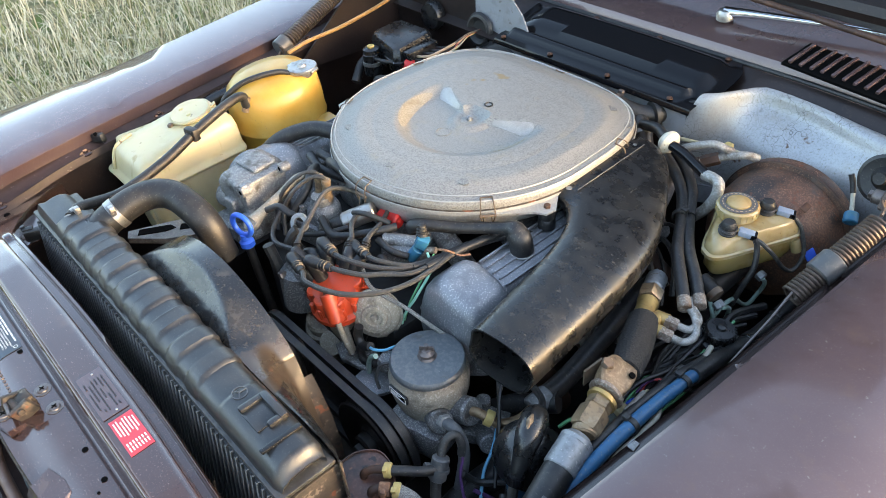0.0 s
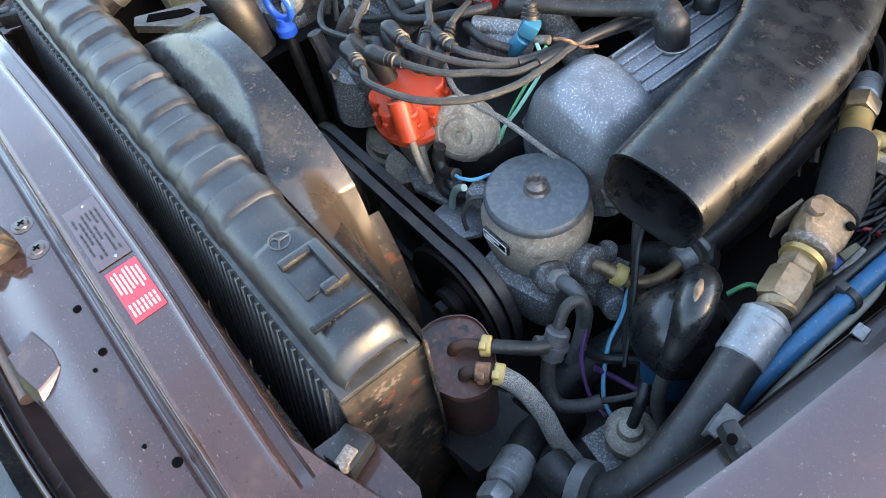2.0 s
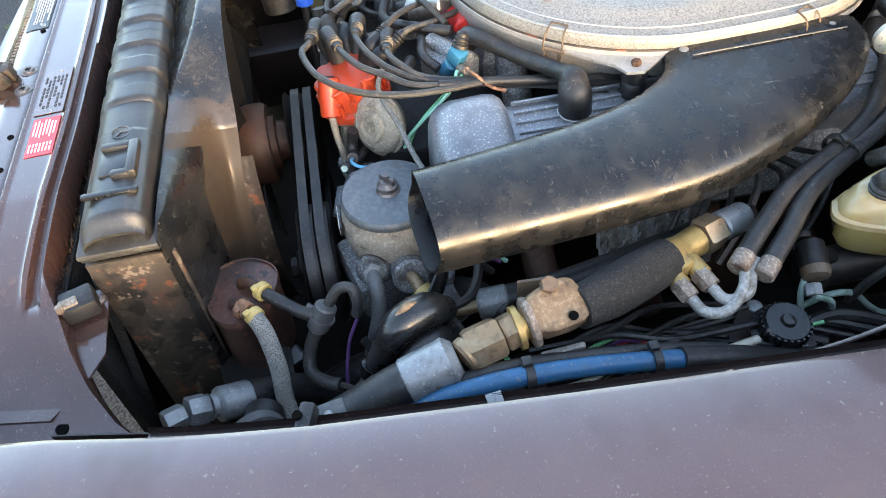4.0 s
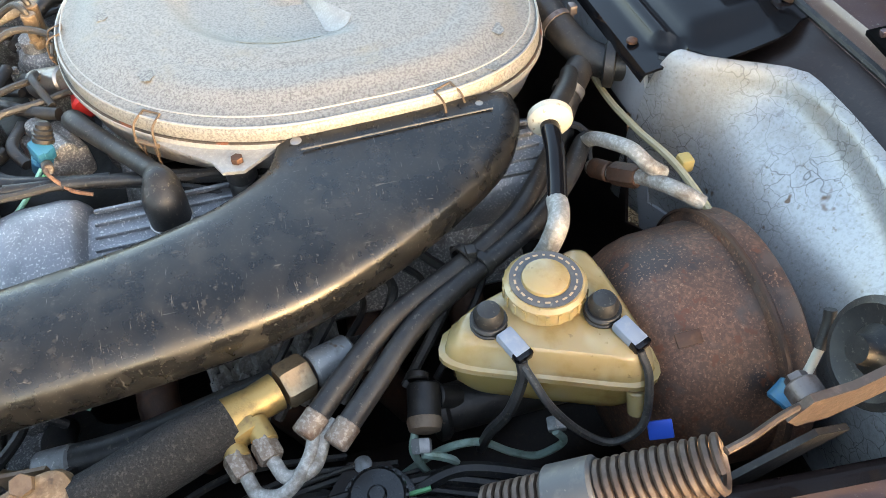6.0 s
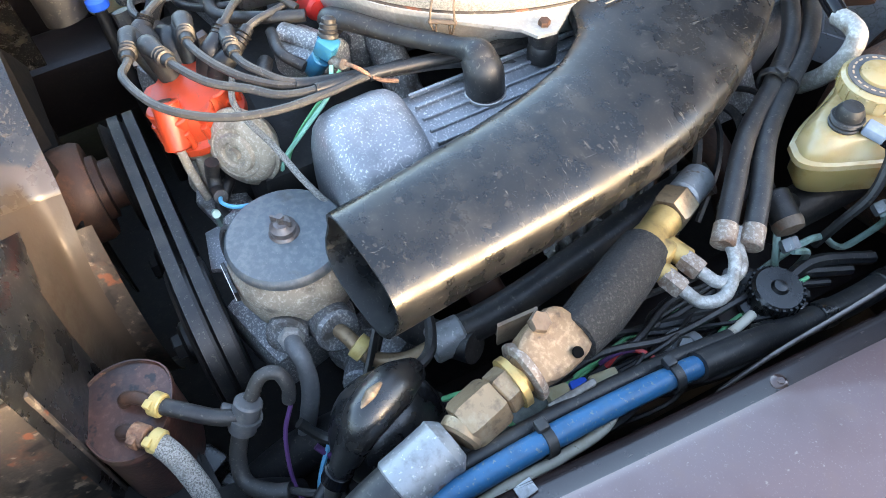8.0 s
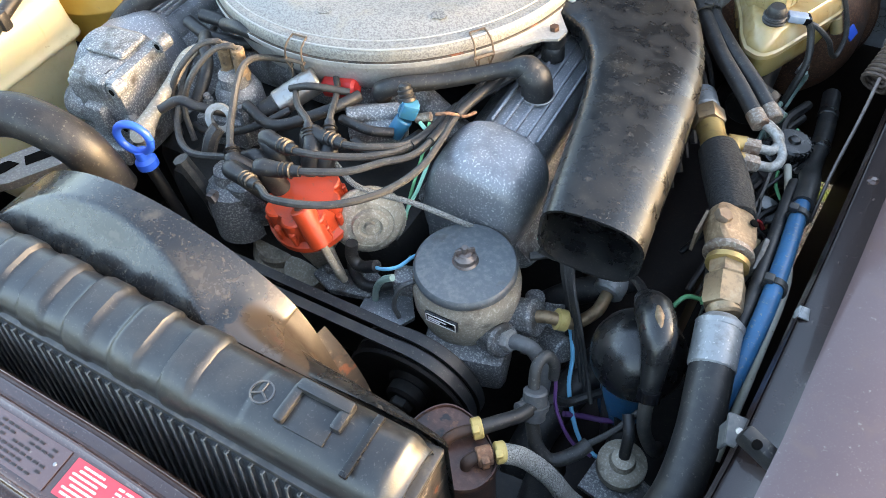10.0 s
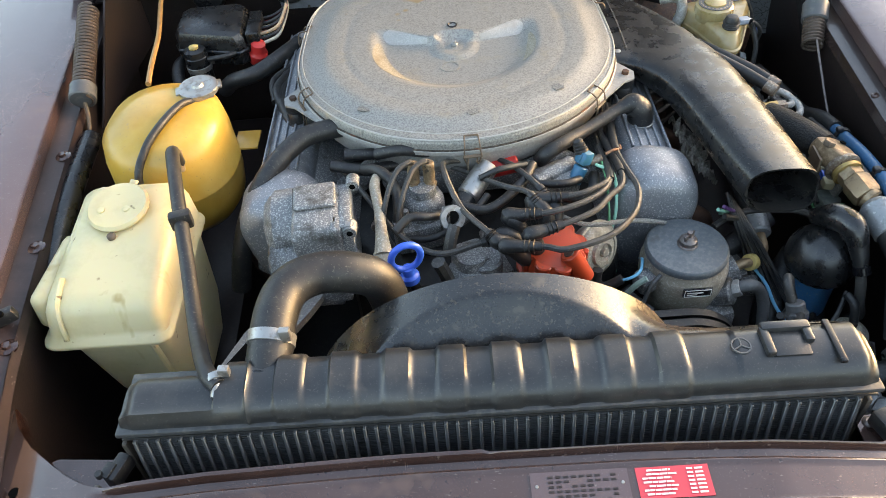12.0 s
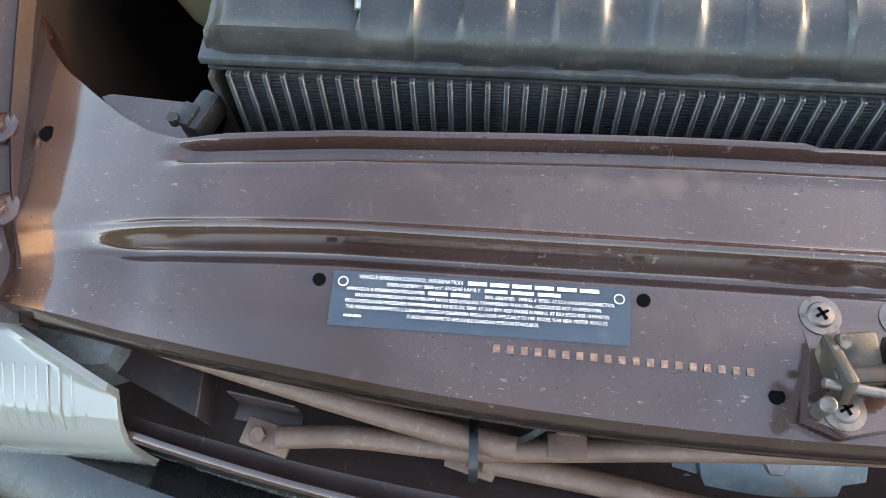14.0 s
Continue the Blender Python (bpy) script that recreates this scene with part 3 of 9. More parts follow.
def clamp_band(bm, c, axis, r, width=0.011, worm=True):
    """A worm-drive hose clip."""
    lathe(bm, V(c) - V(axis).normalized() * width / 2, axis, [(r, 0), (r + 0.0012, 0.0005), (r + 0.0012, width - 0.0005), (r, width)], 28, caps=False)
    if worm:
        s = V(axis).normalized().orthogonal().normalized()
        box(bm, V(c) + s * (r + 0.005), (0.012, 0.009, width + 0.003), bevel=0.0015)
    return bm


def hexnut(bm, a, b, r):
    return lathe(bm, a, V(b) - V(a), [(r * 0.9, 0), (r, (V(b) - V(a)).length * 0.12), (r, (V(b) - V(a)).length * 0.88), (r * 0.9, (V(b) - V(a)).length)], 6)

# ---- ground ----
bm = BM()
bmesh.ops.create_grid(bm, x_segments=2, y_segments=2, size=400)
tagged(finish("ground", bm, ground_material()), "grey asphalt with moss giving way to dry turf", "ground", kind="structure")

bm = BM()
rnd = random.Random(4)
for _ in range(15000):
    x = -2.05 - abs(rnd.gauss(0, 1.15))
    y = rnd.uniform(-1.2, 4.4)
    h, lean, a = rnd.uniform(0.05, 0.2), rnd.uniform(0.03, 0.2), rnd.uniform(0, 6.28)
    w = rnd.uniform(0.0018, 0.004)
    d, s = V((math.cos(a), math.sin(a), 0)), V((-math.sin(a), math.cos(a), 0)) * w
    p = V((x, y, 0))
    q, e = p + d * lean * 0.4 + V((0, 0, h * 0.7)), p + d * lean + V((0, 0, h * rnd.uniform(0.5, 1.0)))
    v = [bm.verts.new(k) for k in (p - s, p + s, q + s * 0.8, q - s * 0.8, e)]
    bm.faces.new(v[:4])
    bm.faces.new((v[3], v[2], v[4]))
gm = bpy.data.materials.new("dry_grass_blades")
gm.use_nodes = True
gi = gm.node_tree.nodes.new("ShaderNodeNewGeometry")
gr = gm.node_tree.nodes.new("ShaderNodeValToRGB")
gr.color_ramp.elements[0].color, gr.color_ramp.elements[1].color = (0.13, 0.15, 0.04, 1), (0.78, 0.70, 0.50, 1)
gr.color_ramp.elements.new(0.16).color = (0.26, 0.26, 0.09, 1)
gr.color_ramp.elements.new(0.3).color = (0.52, 0.44, 0.26, 1)
gm.node_tree.links.new(gi.outputs["Random Per Island"], gr.inputs["Fac"])
gm.node_tree.links.new(gr.outputs["Color"], gm.node_tree.nodes["Principled BSDF"].inputs["Base Color"])
gm.node_tree.nodes["Principled BSDF"].inputs["Roughness"].default_value = 0.7
solo("grass", bm, gm, "long dry straw-coloured grass with green tufts", "grass", kind="stuff")

# unseen ring of trees, added to darken the horizon in reflections
def added_tree_ring(u, v):
    a = 2 * math.pi * u
    h = 3.2 + 2.2 * (0.5 + 0.5 * math.sin(a * 3 + 1)) + 0.7 * math.sin(a * 17) + 0.5 * math.sin(a * 41 + 2) + 0.3 * math.sin(a * 97)
    # lower towards the sun, which leaves its glow open
    h *= 1 - 0.72 * math.exp(-((math.degrees(a) - 12 + 180) % 360 - 180) ** 2 / 1400)
    r = 26 + 2.0 * math.sin(a * 29) + 1.5 * v
    return V((r * math.cos(a), r * math.sin(a), max(0.4, h) * v))


tagged(finish("backdrop", sheet(BM(), added_tree_ring, lin(0, 1, 400), lin(0, 1, 8), 0.3, (0, 0, -1)), FOLIAGE), "unseen dark tree line, added to dim the horizon in reflections", "trees", kind="structure")

# ---- car body ----
car = thing("car_body", "brown car body with open engine bay, on asphalt", "car", (0, 0.4, 0))


def half(y, sign=0):
    """Half width of the opening between the wings at y, for one side or the mean."""
    ys = [-0.25, 0.0, 0.1, 0.2, 0.45, 0.9, 1.4]
    right = float(np.interp(y, ys, [0.56, 0.609, 0.629, 0.643, 0.665, 0.698, 0.745]))
    left = float(np.interp(y, ys, [0.505, 0.577, 0.598, 0.615, 0.653, 0.718, 0.765]))
    return right if sign > 0 else left if sign < 0 else (left + right) / 2


ZW = 0.803


def wing(sign):
    def f(u, v):
        # v: 0 inner lip bottom, 1 crown, then outer side down to the sill
        y = u
        w = half(y, sign)
        zt = ZW + 0.012 * smooth(0.1, 1.2, y) - 0.05 * smooth(0.0, -0.30, y)
        xo = (0.945 if sign > 0 else 0.900) - 0.075 * smooth(0.1, -0.35, y)
        prof = [(w + 0.003, zt - 0.028), (w, zt - 0.003), (w + 0.006, zt), (w + 0.05, zt + 0.006), (w + 0.13, zt + 0.011), (w + 0.2, zt + 0.008), (xo - 0.042, zt - 0.005),
                (xo - 0.016, zt - 0.014), (xo - 0.004, zt - 0.032), (xo, zt - 0.07), (xo + 0.012, zt - 0.2), (xo, zt - 0.38), (xo - 0.03, 0.3)]
        x, z = prof[v]
        return V((sign * x, y, z))
    return f


for sign, nm in ((1, "wing"), (-1, "wing")):
    part(nm, sheet(BM(), wing(sign), lin(-0.21, 1.55, 26), list(range(13)), 0.0015, (-sign * 0.5, 0, -0.5)), PAINT, car, "brown metallic wing with dust and water spots", 50)

    def rail(u, v, sign=sign):
        w = half(u, sign)
        z = ZW - 0.024 + 0.01 * smooth(0.1, 1.2, u) - 0.05 * smooth(0.0, -0.30, u) - (0.012 * smooth(0.14, -0.03, u) if sign < 0 else 0)
        k = 1.0 if sign < 0 else 0.92
        prof = [(w + 0.012, z + 0.004), (w + 0.004, z - 0.006), (w - 0.018 * k, z - 0.012), (w - 0.027 * k, z - 0.014), (w - 0.029 * k, z - 0.009), (w - 0.033 * k, z - 0.024), (w - 0.028 * k, z - 0.12), (w - 0.005, z - 0.3), (w - 0.04, 0.30)]
        return V((sign * prof[v][0], u, prof[v][1]))
    # left rail in the lighter copy, right in the darker, after the light
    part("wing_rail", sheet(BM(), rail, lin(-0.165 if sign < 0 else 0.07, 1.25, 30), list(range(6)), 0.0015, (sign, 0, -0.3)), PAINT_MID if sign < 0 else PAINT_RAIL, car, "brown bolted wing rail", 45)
    part("inner_wing", sheet(BM(), rail, lin(-0.02, 1.25, 24), list(range(5, 9)), 0.0015, (sign, 0, 0)), PAINT_DARK, car, "dirty brown inner wing panel with shade in its colour", 45)
    for k, y in enumerate((-0.09, -0.03, 0.16, 0.34, 0.55, 0.78) if sign < 0 else (0.56,)):
        bm = BM()
        w = half(y, sign)
        z = ZW - 0.036 + 0.01 * smooth(0.1, 1.2, y) - 0.05 * smooth(0.0, -0.30, y) - (0.012 * smooth(0.14, -0.03, y) if sign < 0 else 0)
        w += 0.006 if sign > 0 else 0.0
        q_ = 1.0 if sign < 0 else 0.5
        lathe(bm, (sign * (w - 0.02), y, z), (0, 0, 1), [(0.013 * q_, -0.001), (0.013 * q_, 0.0015), (0.009 * q_, 0.003)], 20)
        hexnut(bm, (sign * (w - 0.02), y, z + 0.002), (sign * (w - 0.02), y, z + 0.002 + 0.005 * q_), 0.006 * q_)
        part("wing_bolt", bm, PAINT_IN, car)


def y_front(x):
    return -0.207 + 0.205 * x * x


def bow(x):
    """How far the rear lip of the crossmember bows back in the middle."""
    return 0.009 * smooth(-0.40, -0.05, x) * smooth(0.42, 0.12, x)


def y_rear(x):
    if x > 0:
        return bow(x) + float(np.interp(x, [0.40, 0.425, 0.451, 0.492, 0.528, 0.566, 0.597, 0.617, 0.63], [-0.046, -0.038, -0.028, -0.014, 0.003, 0.029, 0.062, 0.095, 0.12]))
    return bow(x) + float(np.interp(-x, [0.37, 0.40, 0.43, 0.455, 0.482, 0.518, 0.545, 0.562, 0.60], [-0.043, -0.046, -0.036, -0.022, -0.002, 0.026, 0.055, 0.085, 0.13]))


def panel_z(x, y):
    """Height of the crossmember: a rear lip, two pressed ridges and ends that fall away to the wings."""
    a = abs(x)
    mid = smooth(0.425, 0.405, abs(x - 0.015))
    yb = y - bow(x) * smooth(-0.10, -0.07, y - 0.8 * bow(x))
    z = 0.786 + 0.05 * (y + 0.06)
    end = smooth(0.47, 0.415, a)
    z -= 0.016 * (1 - smooth(-0.1175, -0.1085, y)) * end
    z -= 0.010 * (1 - smooth(-0.135, -0.09, y)) * (1 - end)
    fade = smooth(0.55, 0.34, a)
    z -= 0.0035 * fade * math.exp(-((y + 0.1195) / 0.004) ** 2)
    z += 0.0028 * fade * math.exp(-((y + 0.1065) / 0.0028) ** 2)
    z -= 0.008 * smooth(-0.0625, -0.0595, yb) * mid * (1 - smooth(-0.0505, -0.0475, yb))
    z += 0.0024 * math.exp(-((yb + 0.0655) / 0.0024) ** 2) * mid
    z += 0.003 * smooth(-0.049, -0.046, yb) * mid
    z -= 0.012 * smooth(-0.15, -0.20, y)
    z -= float(np.interp(a, [0.29, 0.34, 0.40, 0.48, 0.56, 0.62], [0, 0.004, 0.011, 0.028, 0.050, 0.058]))
    return z


YS = lin(-0.205, -0.128, 16) + lin(-0.1255, -0.092, 30) + lin(-0.089, -0.066, 8) + lin(-0.0645, -0.047, 18) + lin(-0.042, 0.09, 14)


def panel(u, v):
    x = u
    yf, yr = y_front(x), y_rear(x)
    vv = [(-0.012, -0.03), (-0.004, -0.008), (0.0, 0.0)]
    if v < 3:
        return V((x, yf + vv[v][0] * 0 - (0.004 if v < 2 else 0), panel_z(x, yf) + vv[v][1]))
    n = len(YS)
    if v >= 3 + n:
        k = v - 3 - n
        return V((x, yr + (0.003, 0.004)[k], panel_z(x, yr) - (0.006, 0.03)[k]))
    k = v - 3
    y = max(yf + 0.00012 * (k + 1), min(yr - 0.00012 * (n - k), YS[k] + bow(x) * smooth(-0.10, -0.07, YS[k])))
    return V((x, y, panel_z(x, y)))


cross = part("front_crossmember", sheet(BM(), panel, lin(-0.585, 0.625, 141), list(range(5 + len(YS))), 0.0015), PAINT_IN, car, "scuffed brown front crossmember panel", 30)


def disc_on(bm, x, y, r, up=0.0012, n=18):
    return lathe(bm, (x, y, panel_z(x, y)), (0, 0, 1), [(r, -0.001), (r, up)], n)


for x, y, r in ((-0.101, -0.135, 0.004), (-0.297, -0.135, 0.004), (-0.025, -0.184, 0.0045), (0.145, -0.133, 0.004), (0.207, -0.133, 0.004), (0.22, -0.146, 0.002), (0.346, -0.128, 0.0045), (0.316, -0.143, 0.002), (0.56, -0.02, 0.006), (-0.515, -0.03, 0.006)):
    part("punched_hole", disc_on(BM(), x, y, r), PUNCH, cross)
bm = BM()
prism(bm, [(0.115, -0.175), (0.165, -0.16), (0.20, -0.162), (0.215, -0.20), (0.17, -0.212), (0.13, -0.215)], 0.735, 0.7605, 0.10, 0.72)
for v_ in bm.verts:
    v_.co.z += 0.06 * (v_.co.y + 0.185)
part("pressed_hood_rest", bm, PAINT_IN, cross)

# latch
latch = thing("bonnet_latch", "greasy steel bonnet latch plate with cross-head screws", "latch", (0, -0.16, 0.742))
bm = BM()
prism(bm, [(-0.014, -0.128), (0.045, -0.123), (0.062, -0.135), (0.058, -0.168), (0.042, -0.176), (0.040, -0.198), (0.008, -0.206), (-0.014, -0.198), (-0.008, -0.16)], 0.755, 0.766)
part("plate", bm, PAINT_IN, latch)
for x, y in ((0.0, -0.137), (0.045, -0.136), (0.006, -0.192)):
    bm = BM()
    lathe(bm, (x, y, 0.765), (0, 0, 1), [(0.012, 0), (0.012, 0.002), (0.008, 0.0022), (0.007, 0.004), (0.001, 0.005)], 20)
    s = part("screw", bm, SCREW, latch)
    bm = BM()
    box(bm, (x, y, 0.7698), (0.008, 0.0016, 0.0014), (0, 0, 30), 0)
    box(bm, (x, y, 0.7698), (0.0016, 0.008, 0.0014), (0, 0, 30), 0)
    part("cross_slot", bm, PUNCH, s)
bm = BM()
box(bm, (0.012, -0.166, 0.774), (0.022, 0.03, 0.02), (10, 0, 8), 0.003)
box(bm, (0.032, -0.168, 0.777), (0.010, 0.03, 0.026), (25, 0, -6), 0.003)
box(bm, (0.0, -0.172, 0.776), (0.007, 0.034, 0.022), (-20, 0, 10), 0.002)
rod(bm, (-0.004, -0.178, 0.78), (0.04, -0.172, 0.782), 0.005, 10)
part("catch", bm, SIDE_DUST, latch, "greasy rusty catch")
bm = BM()
rod(bm, (-0.008, -0.194, 0.766), (-0.012, -0.196, 0.79), 0.0045)
rod(bm, (-0.01, -0.182, 0.782), (0.03, -0.186, 0.78), 0.003)
part("pin", bm, SCREW, latch)


# stickers and plates on the crossmember
def flat(bm, x0, x1, y0, y1, up, n=8):
    """A thin plate that follows the crossmember."""
    xs, ys = lin(x0, x1, n), lin(y0, y1, 4)
    return sheet(bm, lambda u, v: V((u, v, panel_z(u, v) + up)), xs, ys, 0.0006)


def words(txt, x, y, size, up, material, parent, angle=0, align="LEFT"):
    cu = bpy.data.curves.new("lettering", "FONT")
    cu.body, cu.size, cu.align_x, cu.extrude = txt, size, align, 0.00008
    ob = new("lettering", cu)
    ob.data.materials.append(material)
    ob.parent = parent
    if parent.type == "EMPTY":
        ob.matrix_parent_inverse = Matrix.Translation(-parent.location)
    a = math.degrees(math.atan2(panel_z(x, y + 0.01) - panel_z(x, y - 0.01), 0.02))
    ob.matrix_basis = pose(x, y, panel_z(x, y) + up, a, 0, angle)
    return ob


lab = thing("emission_label", "dark sticker with small white lettering on crossmember", "sticker", (-0.2, -0.138, 0.74))
part("sticker_sheet", flat(BM(), -0.288, -0.109, -0.163, -0.129, 0.0012, 12), NAVY_LABEL, lab)

red = thing("red_warning_sticker", "red sticker with white print on crossmember", "sticker", (0.165, -0.073, 0.757))
part("sticker_sheet", flat(BM(), 0.145, 0.217, -0.0955, -0.0630, 0.0010), RED_LABEL, red)
bm = BM()
rnd = random.Random(7)
for k in range(7):
    y = -0.0915 + k * 0.0041
    x0, x1 = 0.150 + rnd.uniform(0, 0.006), rnd.uniform(0.178, 0.188)
    while x0 < x1:
        w = min(rnd.uniform(0.004, 0.009), x1 - x0)
        box(bm, (x0 + w / 2, y, panel_z(x0, y) + 0.0017), (w, 0.0019, 0.0003), bevel=0)
        x0 += w + 0.0009
    for a, w in ((0.195, 0.006), (0.203, 0.008)):
        if rnd.random() < 0.75:
            box(bm, (a + w / 2, y, panel_z(a, y) + 0.0017), (w, 0.0019, 0.0003), bevel=0)
part("print", bm, INK_WHITE, red)

plate = thing("riveted_data_plate", "painted riveted data plate with stamped marks", "plate", (0.08, -0.072, 0.757))
part("plate_sheet", flat(BM(), 0.040, 0.137, -0.0985, -0.0625, 0.0013), PAINT, plate)
bm = BM()
for k in range(6):
    for j in range(9):
        if rnd.random() < 0.8:
            x, y = 0.060 + j * 0.0078, -0.0935 + k * 0.0050
            box(bm, (x, y, panel_z(x, y) + 0.0018), (0.0052, 0.0022, 0.0004), bevel=0)
part("stamped_text", bm, PAINT_DARK, plate)
for x in (0.046, 0.131):
    part("rivet", lathe(BM(), (x, -0.077, panel_z(x, -0.077) + 0.001), (0, 0, 1), [(0.002, 0), (0.0015, 0.001)], 10), STEEL, plate)

bm = BM()
for k in range(19):
    x = -0.186 + k * 0.0081
    y = -0.169 - 0.003 * k / 19
    box(bm, (x, y, panel_z(x, y) + 0.0004), (0.0040, 0.0056, 0.0007), bevel=0)
part("stamped_row", bm, STAMP, cross, "row of stamped rusty marks")

# firewall and cowl
def bulkhead(u, v):
    x = u
    zs = [0.30, 0.60, 0.70, 0.74, 0.80] if x < 0.27 else [0.30, 0.45, 0.55, 0.60, 0.64]
    z = zs[v] + (0.10 * smooth(-0.15, -0.25, x) if v > 3 else 0)
    return V((x, 1.065 - 0.031 * smooth(0.30, 0.275, x) * smooth(-0.2, -0.12, x) + (0.004 if v > 3 else 0), z))


# lower wall and left corner carry their shade in the paint
part("bulkhead", sheet(BM(), bulkhead, lin(-0.78, 0.78, 41), list(range(4)), 0.004, (0, 1, 0)), PAINT_DARK, car, "grimy lower bulkhead with shade in its colour", 40)
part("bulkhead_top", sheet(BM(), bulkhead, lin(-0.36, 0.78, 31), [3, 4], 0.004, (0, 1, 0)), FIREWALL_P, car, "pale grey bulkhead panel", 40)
part("bulkhead_corner", sheet(BM(), bulkhead, lin(-0.78, -0.36, 11), [3, 4], 0.004, (0, 1, 0)), PAINT_DARK, car, "rusty bulkhead corner with shade in its colour", 40)


def silver(u, v):
    """Insulated scuttle corner beside the brake servo."""
    x = 0.232 + 0.53 * u + 0.046 * v
    top = 1.066 + 0.088 * smooth(0.27, 0.355, x) - 0.03 * smooth(0.45, 0.75, x)
    zt = 0.836 + 0.004 * math.sin(u * 9)
    base = 1.030 + 0.02 * smooth(0, 0.14, u)
    y = base + (top - base) * smooth(0.2, 1.0, v)
    z = 0.62 + (zt - 0.62) * math.sin(math.pi / 2 * min(1, v * 1.12)) ** 0.9
    d = 0.020 * smooth(0.80, 0.62, v) * smooth(0.05, 0.2, u) + 0.004 * math.sin(11 * u + 6 * v) * smooth(0.95, 0.7, v)
    return V((x, y + d * 0.8 + 0.012 * math.sin(u * 7) * math.sin(math.pi * v), z - d * 0.6 - 0.012 * smooth(0.9, 1, v) * smooth(0.05, 0.2, u)))


part("insulated_scuttle", sheet(BM(), silver, lin(0, 1, 36), lin(0, 1, 20), 0.006, (0, 0.5, -1)), FIREWALL, car, "crackled silver insulation on the scuttle", 60)


def cowl(u, v):
    prof = [(1.09, 0.70), (1.10, 0.812), (1.15, 0.834), (1.20, 0.842), (1.212, 0.866), (1.33, 0.888), (1.5, 0.915)]
    y, z = prof[v]
    y -= 0.03 * smooth(0.35, 0.8, abs(u))
    if v < 2:
        y += 0.055 * smooth(0.2, 0.3, u)
    return V((u, y, z))




def channel(u, v):
    top = 1.066 + 0.088 * smooth(0.27, 0.355, u) - 0.03 * smooth(0.45, 0.75, u)
    k = smooth(0.20, 0.258, u)
    y0, z0 = 1.035 + (top - 0.003 - 1.035) * k, 0.800 + 0.018 * k
    end = cowl(u, 3)
    sag = 0.024 * math.sin(math.pi * v) * smooth(0.31, 0.275, u) * smooth(-0.29, -0.26, u)
    return V((u, y0 + (end.y - y0) * v, z0 + (end.z - z0) * smooth(0, 1, v) - sag))


# shade in the channel is put into its dark paint
part("cowl_channel", sheet(BM(), channel, lin(-0.8, 0.8, 81), lin(0, 1, 8), 0.003), PAINT_DARK, car, "brown drain channel in front of the cowl, shade in its colour", 60)
part("cowl_seal", tube(BM(), [cowl(x, 3) + V((0, 0.004, 0.004)) for x in lin(-0.72, 0.72, 19)], 0.005, 8, 3), RUBBER, car, "black rubber cowl seal")
cw = part("cowl_panel", sheet(BM(), cowl, lin(-0.8, 0.8, 41), list(range(3, 7)), 0.003), PAINT, car, "brown cowl panel below the windscreen", 35)
for k in range(16):
    x = 0.36 + k * 0.0215
    yc = 1.245 - 0.05 * smooth(0.35, 0.8, x)
    bm = BM()
    box(bm, (x, yc, 0.878), (0.0075, 0.075, 0.008), (9, 0, -8), 0.002)
    part("vent_slat", bm, PAINT, cw)
bm = BM()
box(bm, (0.525, 1.222, 0.873), (0.36, 0.085, 0.006), (9, 0, -8), 0.001)
part("vent_opening", bm, PUNCH, cw)
bm = BM()


def screen(u, v):
    return V((u, 1.45 + 0.25 * v - 0.1 * abs(u) ** 2, 0.93 + 0.35 * v))


part("windscreen", sheet(BM(), screen, lin(-0.72, 0.72, 15), lin(0, 1, 6), 0.005), GLASS, car)

# raised bonnet
hood = thing("bonnet", "brown bonnet standing open, underside with ribs", "bonnet", (0, 1.3, 0.95))


def hoodf(u, v):
    w = 0.70 - 0.10 * v
    return V((u * w, 1.30 + 0.42 * v + 0.03 * math.cos(u * 1.5), 0.925 + 1.15 * v))


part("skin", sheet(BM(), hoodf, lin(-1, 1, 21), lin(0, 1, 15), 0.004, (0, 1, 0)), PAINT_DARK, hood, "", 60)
for pts in ([(-0.64, 1.31, 0.96), (0, 1.32, 0.96), (0.64, 1.31, 0.96)], [(-0.6, 1.31, 1.05), (-0.2, 1.45, 1.5), (0, 1.53, 1.7)], [(0.6, 1.31, 1.05), (0.2, 1.45, 1.5), (0, 1.53, 1.7)]):
    part("stiffening_rib", tube(BM(), pts, 0.022, 8, 6), PAINT_DARK, hood)
part("bonnet_seal", tube(BM(), [(0.1, 1.29, 0.945), (0.35, 1.28, 0.935), (0.62, 1.26, 0.925)], 0.006), RUST, hood)

# front end below the crossmember
def lower_valance(u, v):
    prof = [(-0.10, 0.62), (-0.16, 0.60), (-0.235, 0.61), (-0.25, 0.622), (-0.262, 0.615), (-0.268, 0.56)]
    y, z = prof[v]
    return V((u, y + 0.23 * u * u, z + 0.02))


part("grille_surround", sheet(BM(), lower_valance, lin(-0.62, 0.62, 41), list(range(6)), 0.002), PAINT_MID, car, "brown grille surround panel", 35)


def trim(u, v):
    a = math.pi * v
    return V((u, -0.268 + 0.26 * u * u - 0.006 * math.sin(a), 0.642 + 0.008 * math.cos(a)))


part("grille_trim", sheet(BM(), trim, lin(-0.45, 0.45, 31), lin(0, 1, 7), 0.001, (0, 1, 0)), PAINT_IN, car)
bump = thing("front_bumper", "chrome front bumper with black rubber face", "bumper", (0, -0.4, 0.45))


def rubberf(u, v):
    prof = [(-0.275, 0.585), (-0.30, 0.605), (-0.345, 0.59), (-0.37, 0.55), (-0.375, 0.49)]
    return V((u, prof[v][0] + 0.26 * u * u, prof[v][1]))


part("rubber_face", sheet(BM(), rubberf, lin(-0.8, 0.8, 33), list(range(5)), 0.004), BLACK, bump, "dark grey rubber cover", 50)


